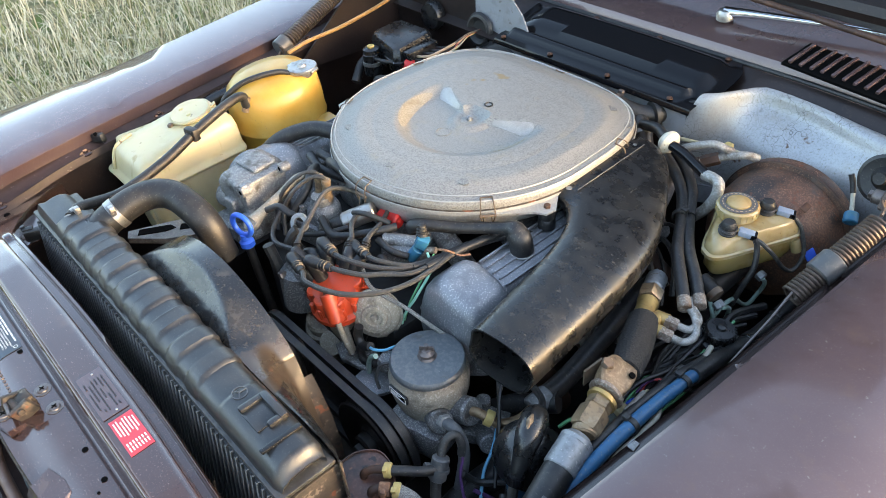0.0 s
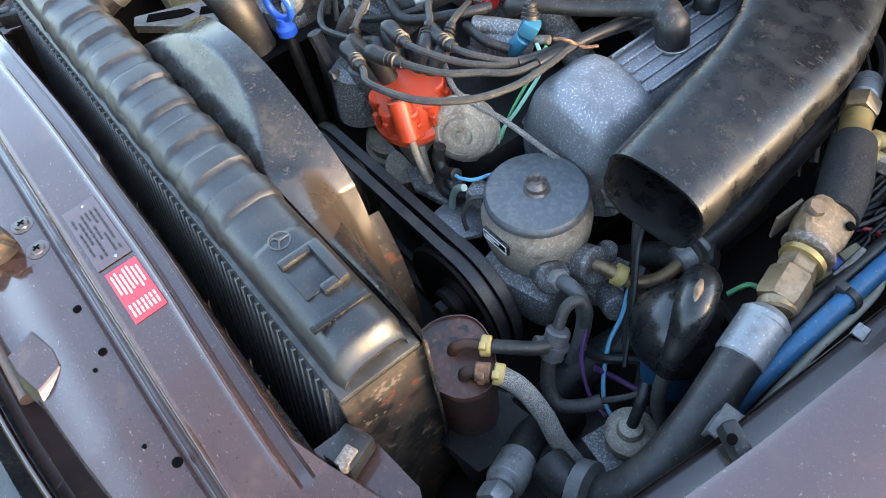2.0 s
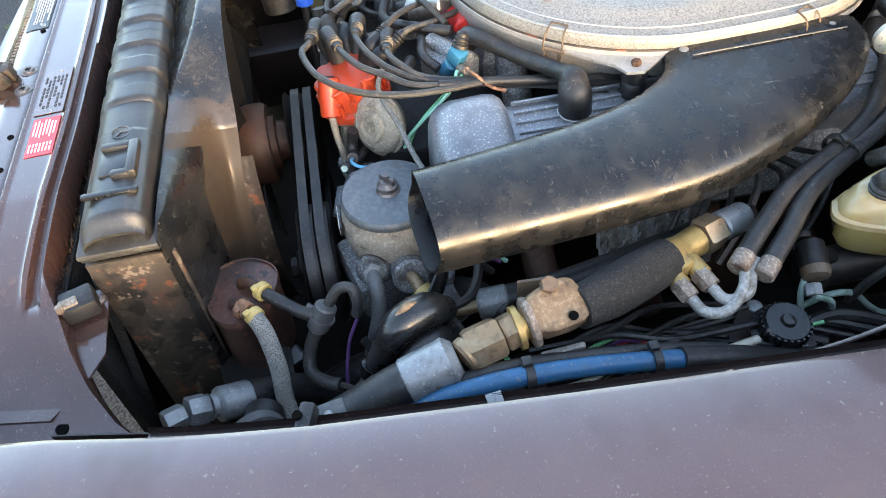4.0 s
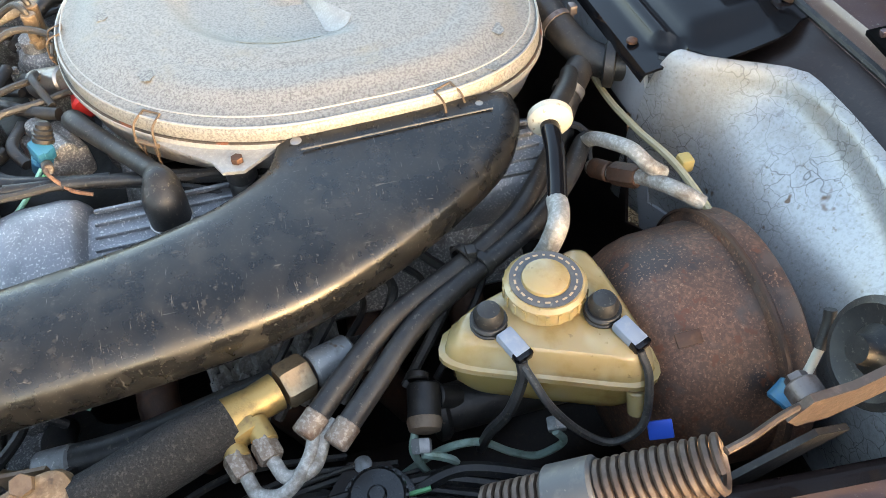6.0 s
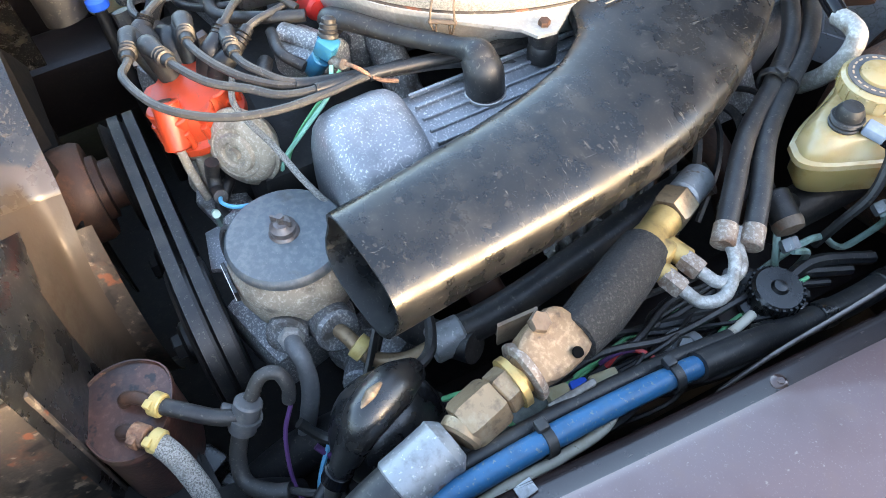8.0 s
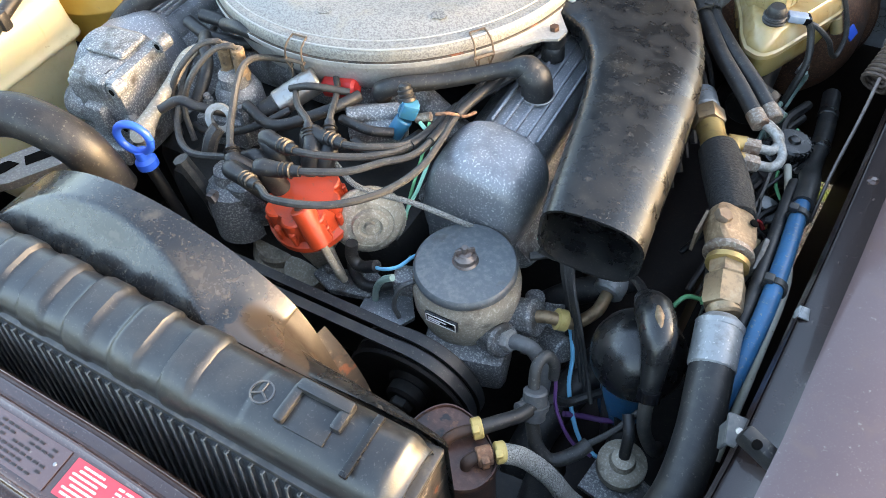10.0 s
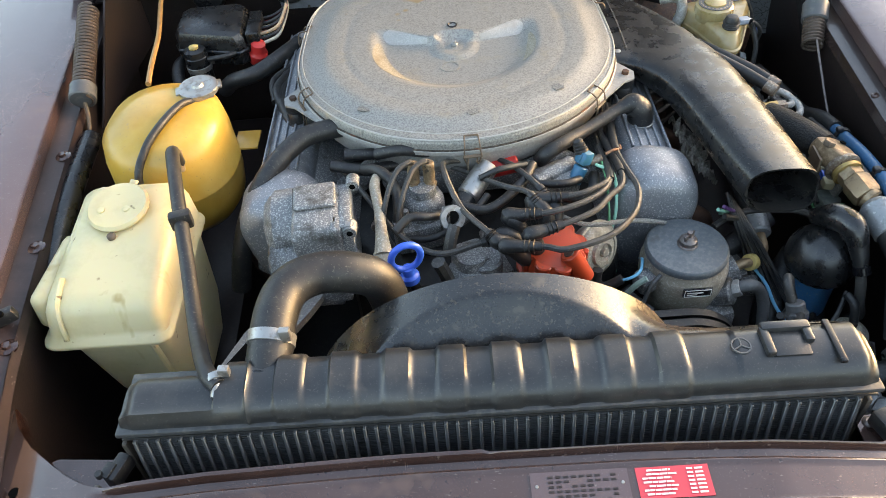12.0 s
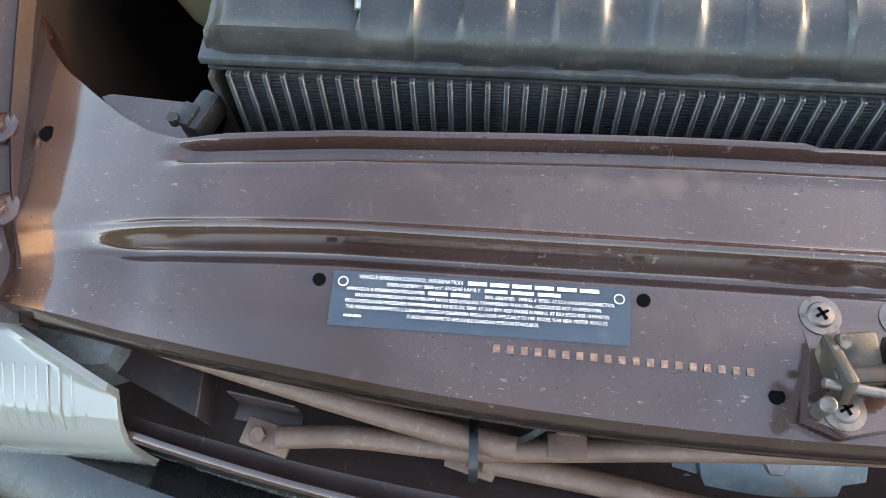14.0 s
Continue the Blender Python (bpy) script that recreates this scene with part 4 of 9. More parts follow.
def chromef(u, v):
    prof = [(-0.36, 0.50), (-0.40, 0.50), (-0.425, 0.47), (-0.43, 0.40), (-0.40, 0.34)]
    return V((u, prof[v][0] + 0.26 * u * u, prof[v][1]))


part("chrome_bar", sheet(BM(), chromef, lin(-0.85, 0.85, 33), list(range(5)), 0.004), CHROME, bump, "", 50)
for sgn in (-1, 1):
    hl = thing("headlight", "clear ribbed headlight lens under wing edge", "headlight", (sgn * 0.55, -0.18, 0.68), "headlights")
    bm = BM()

    def lens(u, v, sgn=sgn):
        x = 0.447 + 0.35 * u
        p = [(-0.222, 0.52), (-0.232, 0.60), (-0.228, 0.655), (-0.215, 0.68), (-0.185, 0.70), (-0.15, 0.71)]
        f = v * 5
        y = np.interp(f, range(6), [k[0] for k in p])
        z = np.interp(f, range(6), [k[1] for k in p])
        back = min(-0.13, -0.205 + (x - 0.435) * 0.48)
        y = min(y, back) if v > 0.5 else y
        return V((sgn * x, y + 0.03 * smooth(0.3, 1, u) * (1 - v), z - 0.012 * smooth(0.12, 0, u)))
    part("lens", sheet(bm, lens, lin(0, 1, 14), lin(0, 1, 12), 0.006, (0, 1, 0)), CLEAR_LENS, hl, "", 60)
    for k in range(40):
        u = 0.06 + k * 0.023
        part("lens_rib", tube(BM(), [lens(u, v) + V((0, 0.0003, -0.0002)) for v in (0.5, 0.56, 0.62, 0.68, 0.74, 0.8)], 0.0007, 6, 1), CLEAR_LENS, hl)
    bm = BM()
    box(bm, (sgn * 0.63, -0.13, 0.60), (0.34, 0.1, 0.15), bevel=0.02)
    part("housing", bm, STEEL_GREY, hl)

for pts, r, ends in (([(-0.478, -0.148, 0.703), (-0.42, -0.163, 0.70), (-0.337, -0.182, 0.697), (-0.26, -0.198, 0.693), (-0.205, -0.208, 0.69), (-0.17, -0.213, 0.688)], 0.0085, (0,)),
                     ([(-0.333, -0.214, 0.665), (-0.28, -0.210, 0.667), (-0.202, -0.212, 0.667), (-0.13, -0.207, 0.667), (-0.06, -0.201, 0.667), (0.06, -0.194, 0.667), (0.2, -0.19, 0.665)], 0.008, (0,)),
                     ([(-0.19, -0.216, 0.652), (-0.10, -0.226, 0.65), (-0.028, -0.236, 0.648), (0.10, -0.236, 0.645)], 0.0085, (0,))):
    bt = thing("brace_tube", "dusty brown steel brace tube behind the grille", "tube", pts[0], "brace tubes")
    part("tube", tube(BM(), pts, r, 12), TUBE_BROWN, bt)
    for k in ends:
        bm = BM()
        box(bm, V(pts[k]) + V((-0.008, 0.0, -0.002)), (0.036, 0.02, 0.004), (0, 0, -14), 0.0015)
        hexnut(bm, V(pts[k]) + V((-0.014, 0, 0.0)), V(pts[k]) + V((-0.014, 0, 0.006)), 0.006)
        part("end_bracket", bm, TUBE_BROWN, bt, "flattened end with bolt")
bm = BM()
prism(bm, [(-0.50, -0.135), (-0.43, -0.15), (-0.388, -0.172), (-0.392, -0.205), (-0.425, -0.192), (-0.49, -0.165)], 0.650, 0.653)
box(bm, (-0.39, -0.189, 0.664), (0.002, 0.036, 0.03), (0, 0, 4), 0.0008)
part("headlight_panel", bm, PAINT_MID, car, "dark brown folded panel behind headlight")
bm = BM()
box(bm, (-0.345, -0.192, 0.668), (0.05, 0.002, 0.03), (0, 0, -8), 0.0008)
box(bm, (-0.345, -0.198, 0.654), (0.05, 0.014, 0.002), (0, 0, -8), 0.0008)
solo("folded_bracket", bm, PAINT_MID, "small dark brown folded bracket by brace tube", "bracket")
bm = BM()
box(bm, (-0.135, -0.2, 0.695), (0.016, 0.004, 0.05), (8, 0, 0), 0.001)
box(bm, (-0.135, -0.206, 0.674), (0.026, 0.016, 0.003), bevel=0.001)
solo("tube_bracket", bm, TUBE_BROWN, "small brown sheet steel bracket on brace tube", "bracket")
hose_pts = [(-0.30, -0.185, 0.70), (-0.25, -0.196, 0.69), (-0.215, -0.205, 0.676), (-0.17, -0.205, 0.678), (-0.14, -0.19, 0.70)]
solo("black_cable", tube(BM(), hose_pts, 0.0035, 8), RUBBER, "thin black cable tied to brace tubes", "cable")
solo("cable_tie", lathe(BM(), (-0.197, -0.2115, 0.677), (1, 0.05, 0.0), [(0.021, -0.003), (0.0235, -0.003), (0.0235, 0.003), (0.021, 0.003)], 20, False), BLACK, "black plastic cable tie round two tubes", "cable tie")
horn = thing("horn", "grey round horn behind the grille", "horn", (0.012, -0.193, 0.60))
HC, HA = V((0.012, -0.193, 0.628)), V((0, -0.45, 1)).normalized()
part("rim", lathe(BM(), HC, HA, [(0.03, -0.03), (0.064, -0.006), (0.068, 0), (0.068, 0.003), (0.052, 0.005), (0.050, 0.003)], 48), HORN_GREY, horn)
part("dome", lathe(BM(), HC, HA, [(0.051, 0.002), (0.050, 0.009), (0.024, 0.011), (0.021, 0.013), (0.004, 0.014)], 48), HORN_GREY, horn)
bm = BM()
hexnut(bm, HC + HA * 0.013, HC + HA * 0.020, 0.009)
part("centre_nut", bm, SCREW, horn)
for k in range(6):
    a = k * math.pi / 3 + 0.3
    p = HC + V((math.cos(a), math.sin(a) * HA.z, -math.sin(a) * HA.y)) * 0.060
    bm = BM()
    rod(bm, p + HA * 0.003, p + HA * 0.006, 0.0035, 10)
    part("rim_screw", bm, SCREW, horn)

# ---- radiator ----
rad = thing("radiator", "radiator with ribbed black plastic top tank", "radiator", (0.01, 0.04, 0.35))
XL, XR = -0.388, 0.410


def tank(u, v):
    x = XL + (XR - XL) * u
    e = smooth(0, 0.02, u) * smooth(1, 0.98, u)
    rib = 0.0
    if -0.25 < x < 0.236:
        ph = ((x + 0.191) / 0.0577 + 0.52) % 1
        rib = 0.0042 * smooth(0.0, 0.06, ph) * smooth(0.56, 0.48, ph) + 0.0016 * math.exp(-((ph - 0.53) / 0.03) ** 2) + 0.0012 * math.exp(-((ph - 0.03) / 0.03) ** 2)
    zt = 0.835 + rib - (0.010 if u < 0.13 else 0) + 0.002 * (u > 0.82)
    yf, yb = 0.004 - rib * 0.5, 0.074 + rib * 0.5
    if u < 0.14:
        yb = 0.066
    prof = [(yf, 0.804), (yf + 0.001, 0.815), (yf + 0.006, 0.825), (yf + 0.017, zt - 0.003), (yf + 0.03, zt), (yb - 0.02, zt + 0.001), (yb - 0.008, zt - 0.003), (yb - 0.001, zt - 0.013), (yb, 0.804)]
    y, z = prof[v]
    z = 0.804 + (z - 0.804) * (0.55 + 0.45 * e)
    y = 0.039 + (y - 0.039) * (0.9 + 0.1 * e)
    return V((x, y, z))


top = part("top_tank", sheet(BM(), tank, lin(0, 1, 260), list(range(9)), 0.003), TANK_BLACK, rad, "ribbed black plastic top tank", 40)
bm = BM()
box(bm, (0.011, 0.039, 0.8015), (0.808, 0.080, 0.007), bevel=0.002)
part("tank_rim", bm, RIM_METAL, rad)
bm = BM()
box(bm, (0.011, 0.039, 0.7935), (0.800, 0.078, 0.003), bevel=0.0008)
part("header_plate", bm, TANK_BLACK, rad)
for c, size in (((0.322, 0.060, 0.8405), (0.052, 0.011, 0.011)), ((0.299, 0.043, 0.8395), (0.010, 0.036, 0.009)), ((0.343, 0.050, 0.8395), (0.010, 0.022, 0.009))):
    bm = BM()
    box(bm, c, size, bevel=0.003)
    part("cast_rib", bm, TANK_BLACK, top)
bm = BM()
box(bm, (0.322, 0.040, 0.8375), (0.038, 0.030, 0.0030), (3, 0, 0), bevel=0.0008)
part("cast_pad_recess", bm, TANK_BLACK, top)
bm = BM()
box(bm, (0.368, 0.04, 0.8375), (0.007, 0.055, 0.005), bevel=0.001)
part("tank_groove", bm, BLACK_DUST, top)
part("moulded_badge_ring", lathe(BM(), (0.272, 0.041, 0.8365), (0, 0, 1), [(0.0105, 0), (0.0105, 0.0018), (0.009, 0.0018), (0.009, 0)], 24, False), GREYP, top)
bm = BM()
for k in range(3):
    a = math.pi / 2 + k * 2.0944
    rod(bm, (0.272, 0.041, 0.838), (0.272 + 0.0095 * math.cos(a), 0.041 + 0.0095 * math.sin(a), 0.838), 0.0009, 6)
part("moulded_badge_spokes", bm, GREYP, top)
bm = BM()
LEAN = Matrix.Translation((0, 0, 0.797)) @ Matrix.Rotation(radians(-8), 4, "X") @ Matrix.Translation((0, 0, -0.797))
box(bm, (0.011, 0.037, 0.572), (0.78, 0.050, 0.430), bevel=0.0)
bm.transform(LEAN)
part("core_backing", bm, PUNCH, rad)
finmesh = BM()
box(finmesh, (0, 0.003, 0.588), (0.0036, 0.014, 0.410), bevel=0.0009, seg=1)
finmesh.transform(LEAN)
fin0 = part("core_tube", finmesh, CORE_TUBE, rad)
for k in range(1, 63):
    o = fin0.copy()
    scene.collection.objects.link(o)
    o.matrix_basis = Matrix.Translation((-0.375 + k * 0.01235, 0, 0))
fin0.matrix_basis = Matrix.Translation((-0.375, 0, 0))
bm = BM()
box(bm, (0.011, 0.005, 0), (0.772, 0.010, 0.0011), (8, 0, 0), 0)
lv0 = part("louvre_fin", bm, LOUVRE, rad)
for k in range(1, 120):
    o = lv0.copy()
    scene.collection.objects.link(o)
    o.matrix_basis = LEAN @ Matrix.Translation((0, 0, 0.7905 - k * 0.0030))
lv0.matrix_basis = LEAN @ Matrix.Translation((0, 0, 0.7905))
for x in (XL - 0.002, XR - 0.004):
    bm = BM()
    box(bm, (x, 0.044, 0.56), (0.006, 0.09, 0.45), bevel=0.002)
    part("side_plate", bm, SIDE_DUST, rad, "rusty tan side plate")
rnd = random.Random(21)
bm = BM()
for _ in range(900):
    x, y = rnd.uniform(-0.37, 0.41), rnd.uniform(-0.053, -0.036)
    p = V((x, y, 0.745))
    q = p + V((rnd.uniform(-0.006, 0.006), rnd.uniform(-0.006, 0.006), rnd.uniform(0.004, 0.012)))
    d = V((rnd.uniform(-1, 1), rnd.uniform(-1, 1), 0)).normalized() * rnd.uniform(0.0006, 0.0016)
    bm.faces.new([bm.verts.new(k) for k in (p - d, p + d, q + d * 0.6, q - d * 0.6)])
fluff = bm
cond = thing("condenser", "dirty black condenser core behind the crossmember", "condenser", (0, -0.044, 0.455))
bm = BM()
box(bm, (0.02, -0.044, 0.60), (0.80, 0.013, 0.29), bevel=0.001)
part("core", bm, FOAM, cond)
tagged(part("road_fluff", fluff, SIDE_DUST, cond, "matted road dirt and dry seeds"), kind="stuff")
bm = BM()
box(bm, (0.02, -0.044, 0.744), (0.80, 0.016, 0.005), bevel=0.002)
part("top_rail", bm, DARK, cond)

for sgn in (-1, 1):
    bm = BM()
    box(bm, (sgn * 0.416 + 0.015, -0.014, 0.757), (0.016 if sgn < 0 else 0.03, 0.034, 0.022), (0, 0, 20 * sgn), 0.004)
    o = solo("radiator_mount", bm, RUBBER, "black rubber radiator mount on painted bracket", "mount", "radiator mounts")
    bm = BM()
    box(bm, (sgn * 0.423 + 0.015, -0.02, 0.768), (0.012, 0.018, 0.005), (0, 0, 20 * sgn), 0.0015)
    rod(bm, (sgn * 0.43 + 0.015, -0.026, 0.766), (sgn * 0.43 + 0.015, -0.026, 0.774), 0.004)
    part("clip", bm, FERRULE_TAN if sgn > 0 else RUBBER, o)

    gz = 0.743
    cx = -0.008 if sgn < 0 else 0.012
    gp = part("corner_gusset", prism(BM(), [(sgn * x + cx, y) for x, y in ((0.39, -0.08), (0.392, 0.006), (0.475, 0.012), (0.51, -0.005), (0.54, -0.03), (0.53, -0.09))], gz - 0.003, gz), PAINT_IN, car)
    for x, y in ((0.405, -0.002), (0.42, -0.03), (0.408, -0.045)):
        bm = BM()
        lathe(bm, (sgn * x + cx, y, gz), (0, 0, 1), [(0.007, -0.001), (0.007, 0.0015), (0.004, 0.004)], 14)
        part("gusset_bolt", bm, SCREW, gp)

# fan shroud
shroud = thing("fan_shroud", "black plastic fan shroud with dusty end", "shroud", (0.02, 0.13, 0.5))


SC, SR, SY0, SY1 = (0.028, 0.607), 0.250, 0.078, 0.149


def shr(u, v):
    """From a squared front opening behind the radiator to a round rear lip."""
    a = radians(178 - 232 * u)
    ca, sa = math.cos(a), math.sin(a)
    rf = SR
    if sa > 0:
        rf = 0.205 / max(sa, 0.2)
    if ca > 0.3:
        rf = min(rf if sa > 0.05 else 9, 0.378 / ca)
    if ca < 0:
        rf = min(rf, SR)
    if rf < SR:
        r = min(SR, rf + 0.075 * v)
    else:
        r = rf + (SR - rf) * smooth(0, 0.8, v)
    low = smooth(0.75, 0.35, sa) * (ca > 0)
    r -= 0.006 * low * v
    return V((SC[0] + r * ca, SY0 + (SY1 - 0.010 * low - SY0) * v, SC[1] + r * sa))


part("cover", sheet(BM(), shr, lin(0, 0.585, 90), lin(0, 1, 22), 0.003, (0, -0.3, -1)), SHROUD_TOP, shroud, "", 60)
part("flank", sheet(BM(), shr, lin(0.585, 1, 60), lin(0, 1, 22), 0.003, (0, -0.3, -1)), SHROUD, shroud, "dusty tan flank", 60)


def rear_ring(u, v):
    """Short round collar behind the flank."""
    a = radians(34 - 88 * u)
    r = 0.240 + 0.004 * smooth(0.7, 1, v)
    return V((SC[0] + r * math.cos(a), 0.128 + 0.030 * v, SC[1] + r * math.sin(a)))


part("rear_ring", sheet(BM(), rear_ring, lin(0, 1, 40), lin(0, 1, 6), 0.003, (0, -0.3, -1)), SIDE_DUST, shroud, "dusty round collar", 60)


def wedge(u, v):
    """A dark moulded bulge on the dusty end of the shroud."""
    p = shr(0.600 + 0.30 * u, 0.02 + (0.44 + 0.10 * u) * v)
    d = V((p.x - SC[0], 0, p.z - SC[1])).normalized()
    return p + d * (0.013 * smooth(1, 0.86, v) * smooth(0, 0.10, u) + 0.0005)


part("moulded_wedge", sheet(BM(), wedge, lin(0, 1, 26), lin(0, 1, 18), 0.002, (0, 0, -1)), BLACK_DUST, shroud, "clean dark moulded wedge", 60)

# ---- engine mass ----
eng = thing("engine_block", "oily black engine block and sump", "engine", (0.02, 0.6, 0.3))
bm = BM()
box(bm, (0.02, 0.62, 0.52), (0.40, 0.62, 0.36), bevel=0.03)
part("block", bm, DARK, eng)
for sgn in (-1, 1):
    bm = BM()
    box(bm, (0.01 + sgn * 0.245, 0.63, 0.655), (0.16, 0.50, 0.14), (0, -sgn * 38, 0), 0.015)
    part("cylinder_head", bm, ALU, eng)
bm = BM()
box(bm, (0, 0.66, 0.735), (0.26, 0.40, 0.06), bevel=0.02)
for k in range(4):
    y = 0.5 + 0.11 * k
    tube(bm, [(-0.2, y, 0.70), (-0.1, y, 0.755), (0.1, y, 0.755), (0.2, y, 0.70)], 0.02, 10)
part("intake_manifold", bm, ALU, eng)
bm = BM()
box(bm, (0.02, 0.33, 0.60), (0.30, 0.10, 0.20), bevel=0.03)
part("timing_cover", bm, DARK, eng)
for sgn in (-1, 1):
    for k in range(4):
        y = 0.48 + 0.11 * k
        part("exhaust_runner", tube(BM(), [(0.02 + sgn * 0.31, y, 0.63), (0.02 + sgn * 0.37, y, 0.60), (0.02 + sgn * 0.38, y + 0.03, 0.52)], 0.021, 10), RUST, eng)
bm = BM()


def crumple(u, v):
    x, y = 0.375 + 0.055 * u, 0.54 + 0.13 * v
    z = 0.680 - 0.052 * u + 0.006 * math.sin(31 * u + 17 * v) + 0.005 * math.sin(43 * v + 9 * u) + 0.004 * math.sin(71 * v - 20 * u)
    return V((x + 0.004 * math.sin(38 * v), y, z))


sheet(bm, crumple, lin(0, 1, 22), lin(0, 1, 44), 0.0015)
part("heat_shield", bm, PALE_PIPE, eng, "crumpled silver heat shield", 25)

# unseen undertray, added to keep the bay dark below
bm = BM()
box(bm, (0, 0.5, 0.25), (1.3, 1.25, 0.02), bevel=0.004)
part("undertray", bm, DARK, car)
for sgn in (-1, 1):
    bm = BM()
    box(bm, (sgn * 0.47, 0.55, 0.42), (0.12, 1.0, 0.14), (0, 0, -sgn * 2), 0.02)
    part("chassis_rail", bm, PAINT_DARK, car)


def valve_cover(x, sgn):
    c = thing("valve_cover", "oxidised blue-grey cast aluminium valve cover", "valve cover", (x, 0.6, 0.7), "valve covers")
    tilt = sgn * 12

    def sect(y, w, z0, z1, n=18, e=0.55):
        ring = []
        for k in range(n):
            a = 2 * math.pi * k / n
            ca, sa = math.cos(a), math.sin(a)
            px = w * math.copysign(abs(ca) ** e, ca)
            pz = (z0 + z1) / 2 + (z1 - z0) / 2 * math.copysign(abs(sa) ** e, sa)
            r = math.radians(tilt)
            zz = pz - 0.70
            ring.append((x + px * math.cos(r) + zz * math.sin(r), y, 0.70 - px * math.sin(r) + zz * math.cos(r)))
        return ring
    bm = BM()
    secs = [sect(y, 0.047, 0.63, 0.768) for y in lin(0.44, 0.92, 6)]
    join_rings(bm, [[bm.verts.new(p) for p in s] for s in secs])
    part("cover_body", bm, ALU_BLUE, c, "", 50)
    bm = BM()
    secs = [sect(y, w, 0.62, z, 40, 0.72) for y, w, z in ((0.370, 0.040, 0.750), (0.372, 0.050, 0.766), (0.377, 0.058, 0.776), (0.386, 0.0635, 0.7835), (0.40, 0.066, 0.787), (0.44, 0.066, 0.789), (0.452, 0.064, 0.787), (0.459, 0.060, 0.782), (0.463, 0.053, 0.774))]
    join_rings(bm, [[bm.verts.new(p) for p in s] for s in secs])
    part("chain_end_dome", bm, ALU_BLUE, c, "", 60)
    for k in range(5):
        px = -0.03 + 0.015 * k
        r = math.radians(tilt)
        xx, zz = x + px * math.cos(r) + 0.0685 * math.sin(r), 0.70 - px * math.sin(r) + 0.0685 * math.cos(r)
        bm = BM()
        box(bm, (xx, 0.69, zz), (0.0035, 0.44, 0.006), (0, tilt, 0), 0.0012)
        part("cooling_rib", bm, ALU_BLUE, c)
    return c


valve_cover(0.272, 1)
valve_cover(-0.272, -1)

# ---- air cleaner ----
air = thing("air_cleaner", "large speckled aluminium air cleaner housing on engine", "air cleaner", (0, 0.70, 0.76))
AX, AY, AR = -0.002, 0.702, 0.266


def rim(a, s=1.0):
    """Outline of the lid: round towards the front, squarer towards the rear."""
    ca, sa = math.cos(a), math.sin(a)
    n = 2.0 + 1.5 * smooth(-0.15, 0.5, sa)
    r = AR / (abs(ca) ** n + abs(sa) ** n) ** (1 / n)
    return V((AX + s * r * ca, AY + s * r * sa, 0))


DENTS = [(0.149, 0.542, 0.012), (0.153, 0.871, 0.012), (0.200, 0.855, 0.012), (0.017, 0.492, 0.01), (-0.145, 0.524, 0.012)]


def lid_z(a, s):
    z = 0.842 - 0.010 * smooth(0.8, 0.97, s)
    r = s * 0.266
    ang = math.degrees(a) % 360
    rear = smooth(14, 27, ang) * smooth(168, 155, ang)
    deep = 0.013 * smooth(0.145, 0.112, r) * (1 - rear * smooth(0.02, 0.04, r))
    z -= deep
    z += 0.004 * smooth(0.038, 0.034, r) - 0.003 * smooth(0.02, 0.016, r)
    z -= 0.0012 * math.exp(-((r - 0.185) / 0.004) ** 2)
    return z


bm = BM()
N = 120
rings = []
for s in [0.002] + lin(0.05, 0.975, 46) + [0.985, 0.995, 1.0, 1.0, 0.99]:
    k = len(rings)
    rings.append([bm.verts.new(V((*rim(2 * math.pi * j / N, s).to_2d(), lid_z(2 * math.pi * j / N, min(s, 0.975))))) for j in range(N)])
for dz, ring in zip((-0.001, -0.004, -0.009, -0.016, -0.018), rings[-5:]):
    for v in ring:
        v.co.z = 0.832 + dz
join_rings(bm, rings)
lid = part("lid", bm, ALU_LID, air, "grey speckled aluminium lid with recessed centre", 45)
bm = BM()
rings = []
for s, z in ((1.0, 0.816), (1.012, 0.814), (1.012, 0.808), (0.988, 0.806), (0.98, 0.785), (0.965, 0.772), (0.93, 0.762), (0.86, 0.756), (0.3, 0.755)):
    rings.append([bm.verts.new(V((*rim(2 * math.pi * j / N, s).to_2d(), z))) for j in range(N)])
join_rings(bm, rings)
part("lower_bowl", bm, ALU_SIDE, air, "pale aluminium bowl", 40)
part("centre_plate", lathe(BM(), (AX, AY, 0.8295), (0, 0, 1), [(0.036, -0.001), (0.035, 0.002), (0.027, 0.0035), (0.024, 0.002), (0.014, 0.0025), (0.002, 0.003)], 48), ALU_LID, lid)
bm = BM()
hexnut(bm, (AX, AY, 0.832), (AX, AY, 0.838), 0.0062)
rod(bm, (AX, AY, 0.838), (AX, AY, 0.841), 0.0032, 12)
part("centre_nut", bm, STEEL_GREY, lid)
for s_, z, r in ((1.004, 0.815, 0.0016), (0.992, 0.8315, 0.0014), (0.962, 0.8385, 0.0009)):
    part("rim_bead", tube(BM(), [V((*rim(2 * math.pi * j / 90, s_).to_2d(), z)) for j in range(91)], r, 6, 1, False), ALU_SIDE if z > 0.82 else SIDE_DUST, lid)
part("lid_hole", lathe(BM(), (AX - 0.001, AY + 0.052, 0.8425), (0, 0, 1), [(0.0075, -0.004), (0.009, 0.001), (0.007, 0.0016), (0.0055, -0.001)], 20), RUBBER, lid)
part("embossed_ring", lathe(BM(), (AX - 0.01, AY - 0.06, 0.829), (0, 0, 1), [(0.016, 0), (0.016, 0.0012), (0.013, 0.0012), (0.013, 0)], 24, False), ALU_LID, lid)


# worn ramps with painted-in sky reflection, stained recess wall and lid dents
def on_lid(a, r, up=0.0005):
    p = rim(a, r / 0.266)
    return V((p.x, p.y, lid_z(a, r / 0.266) + up))


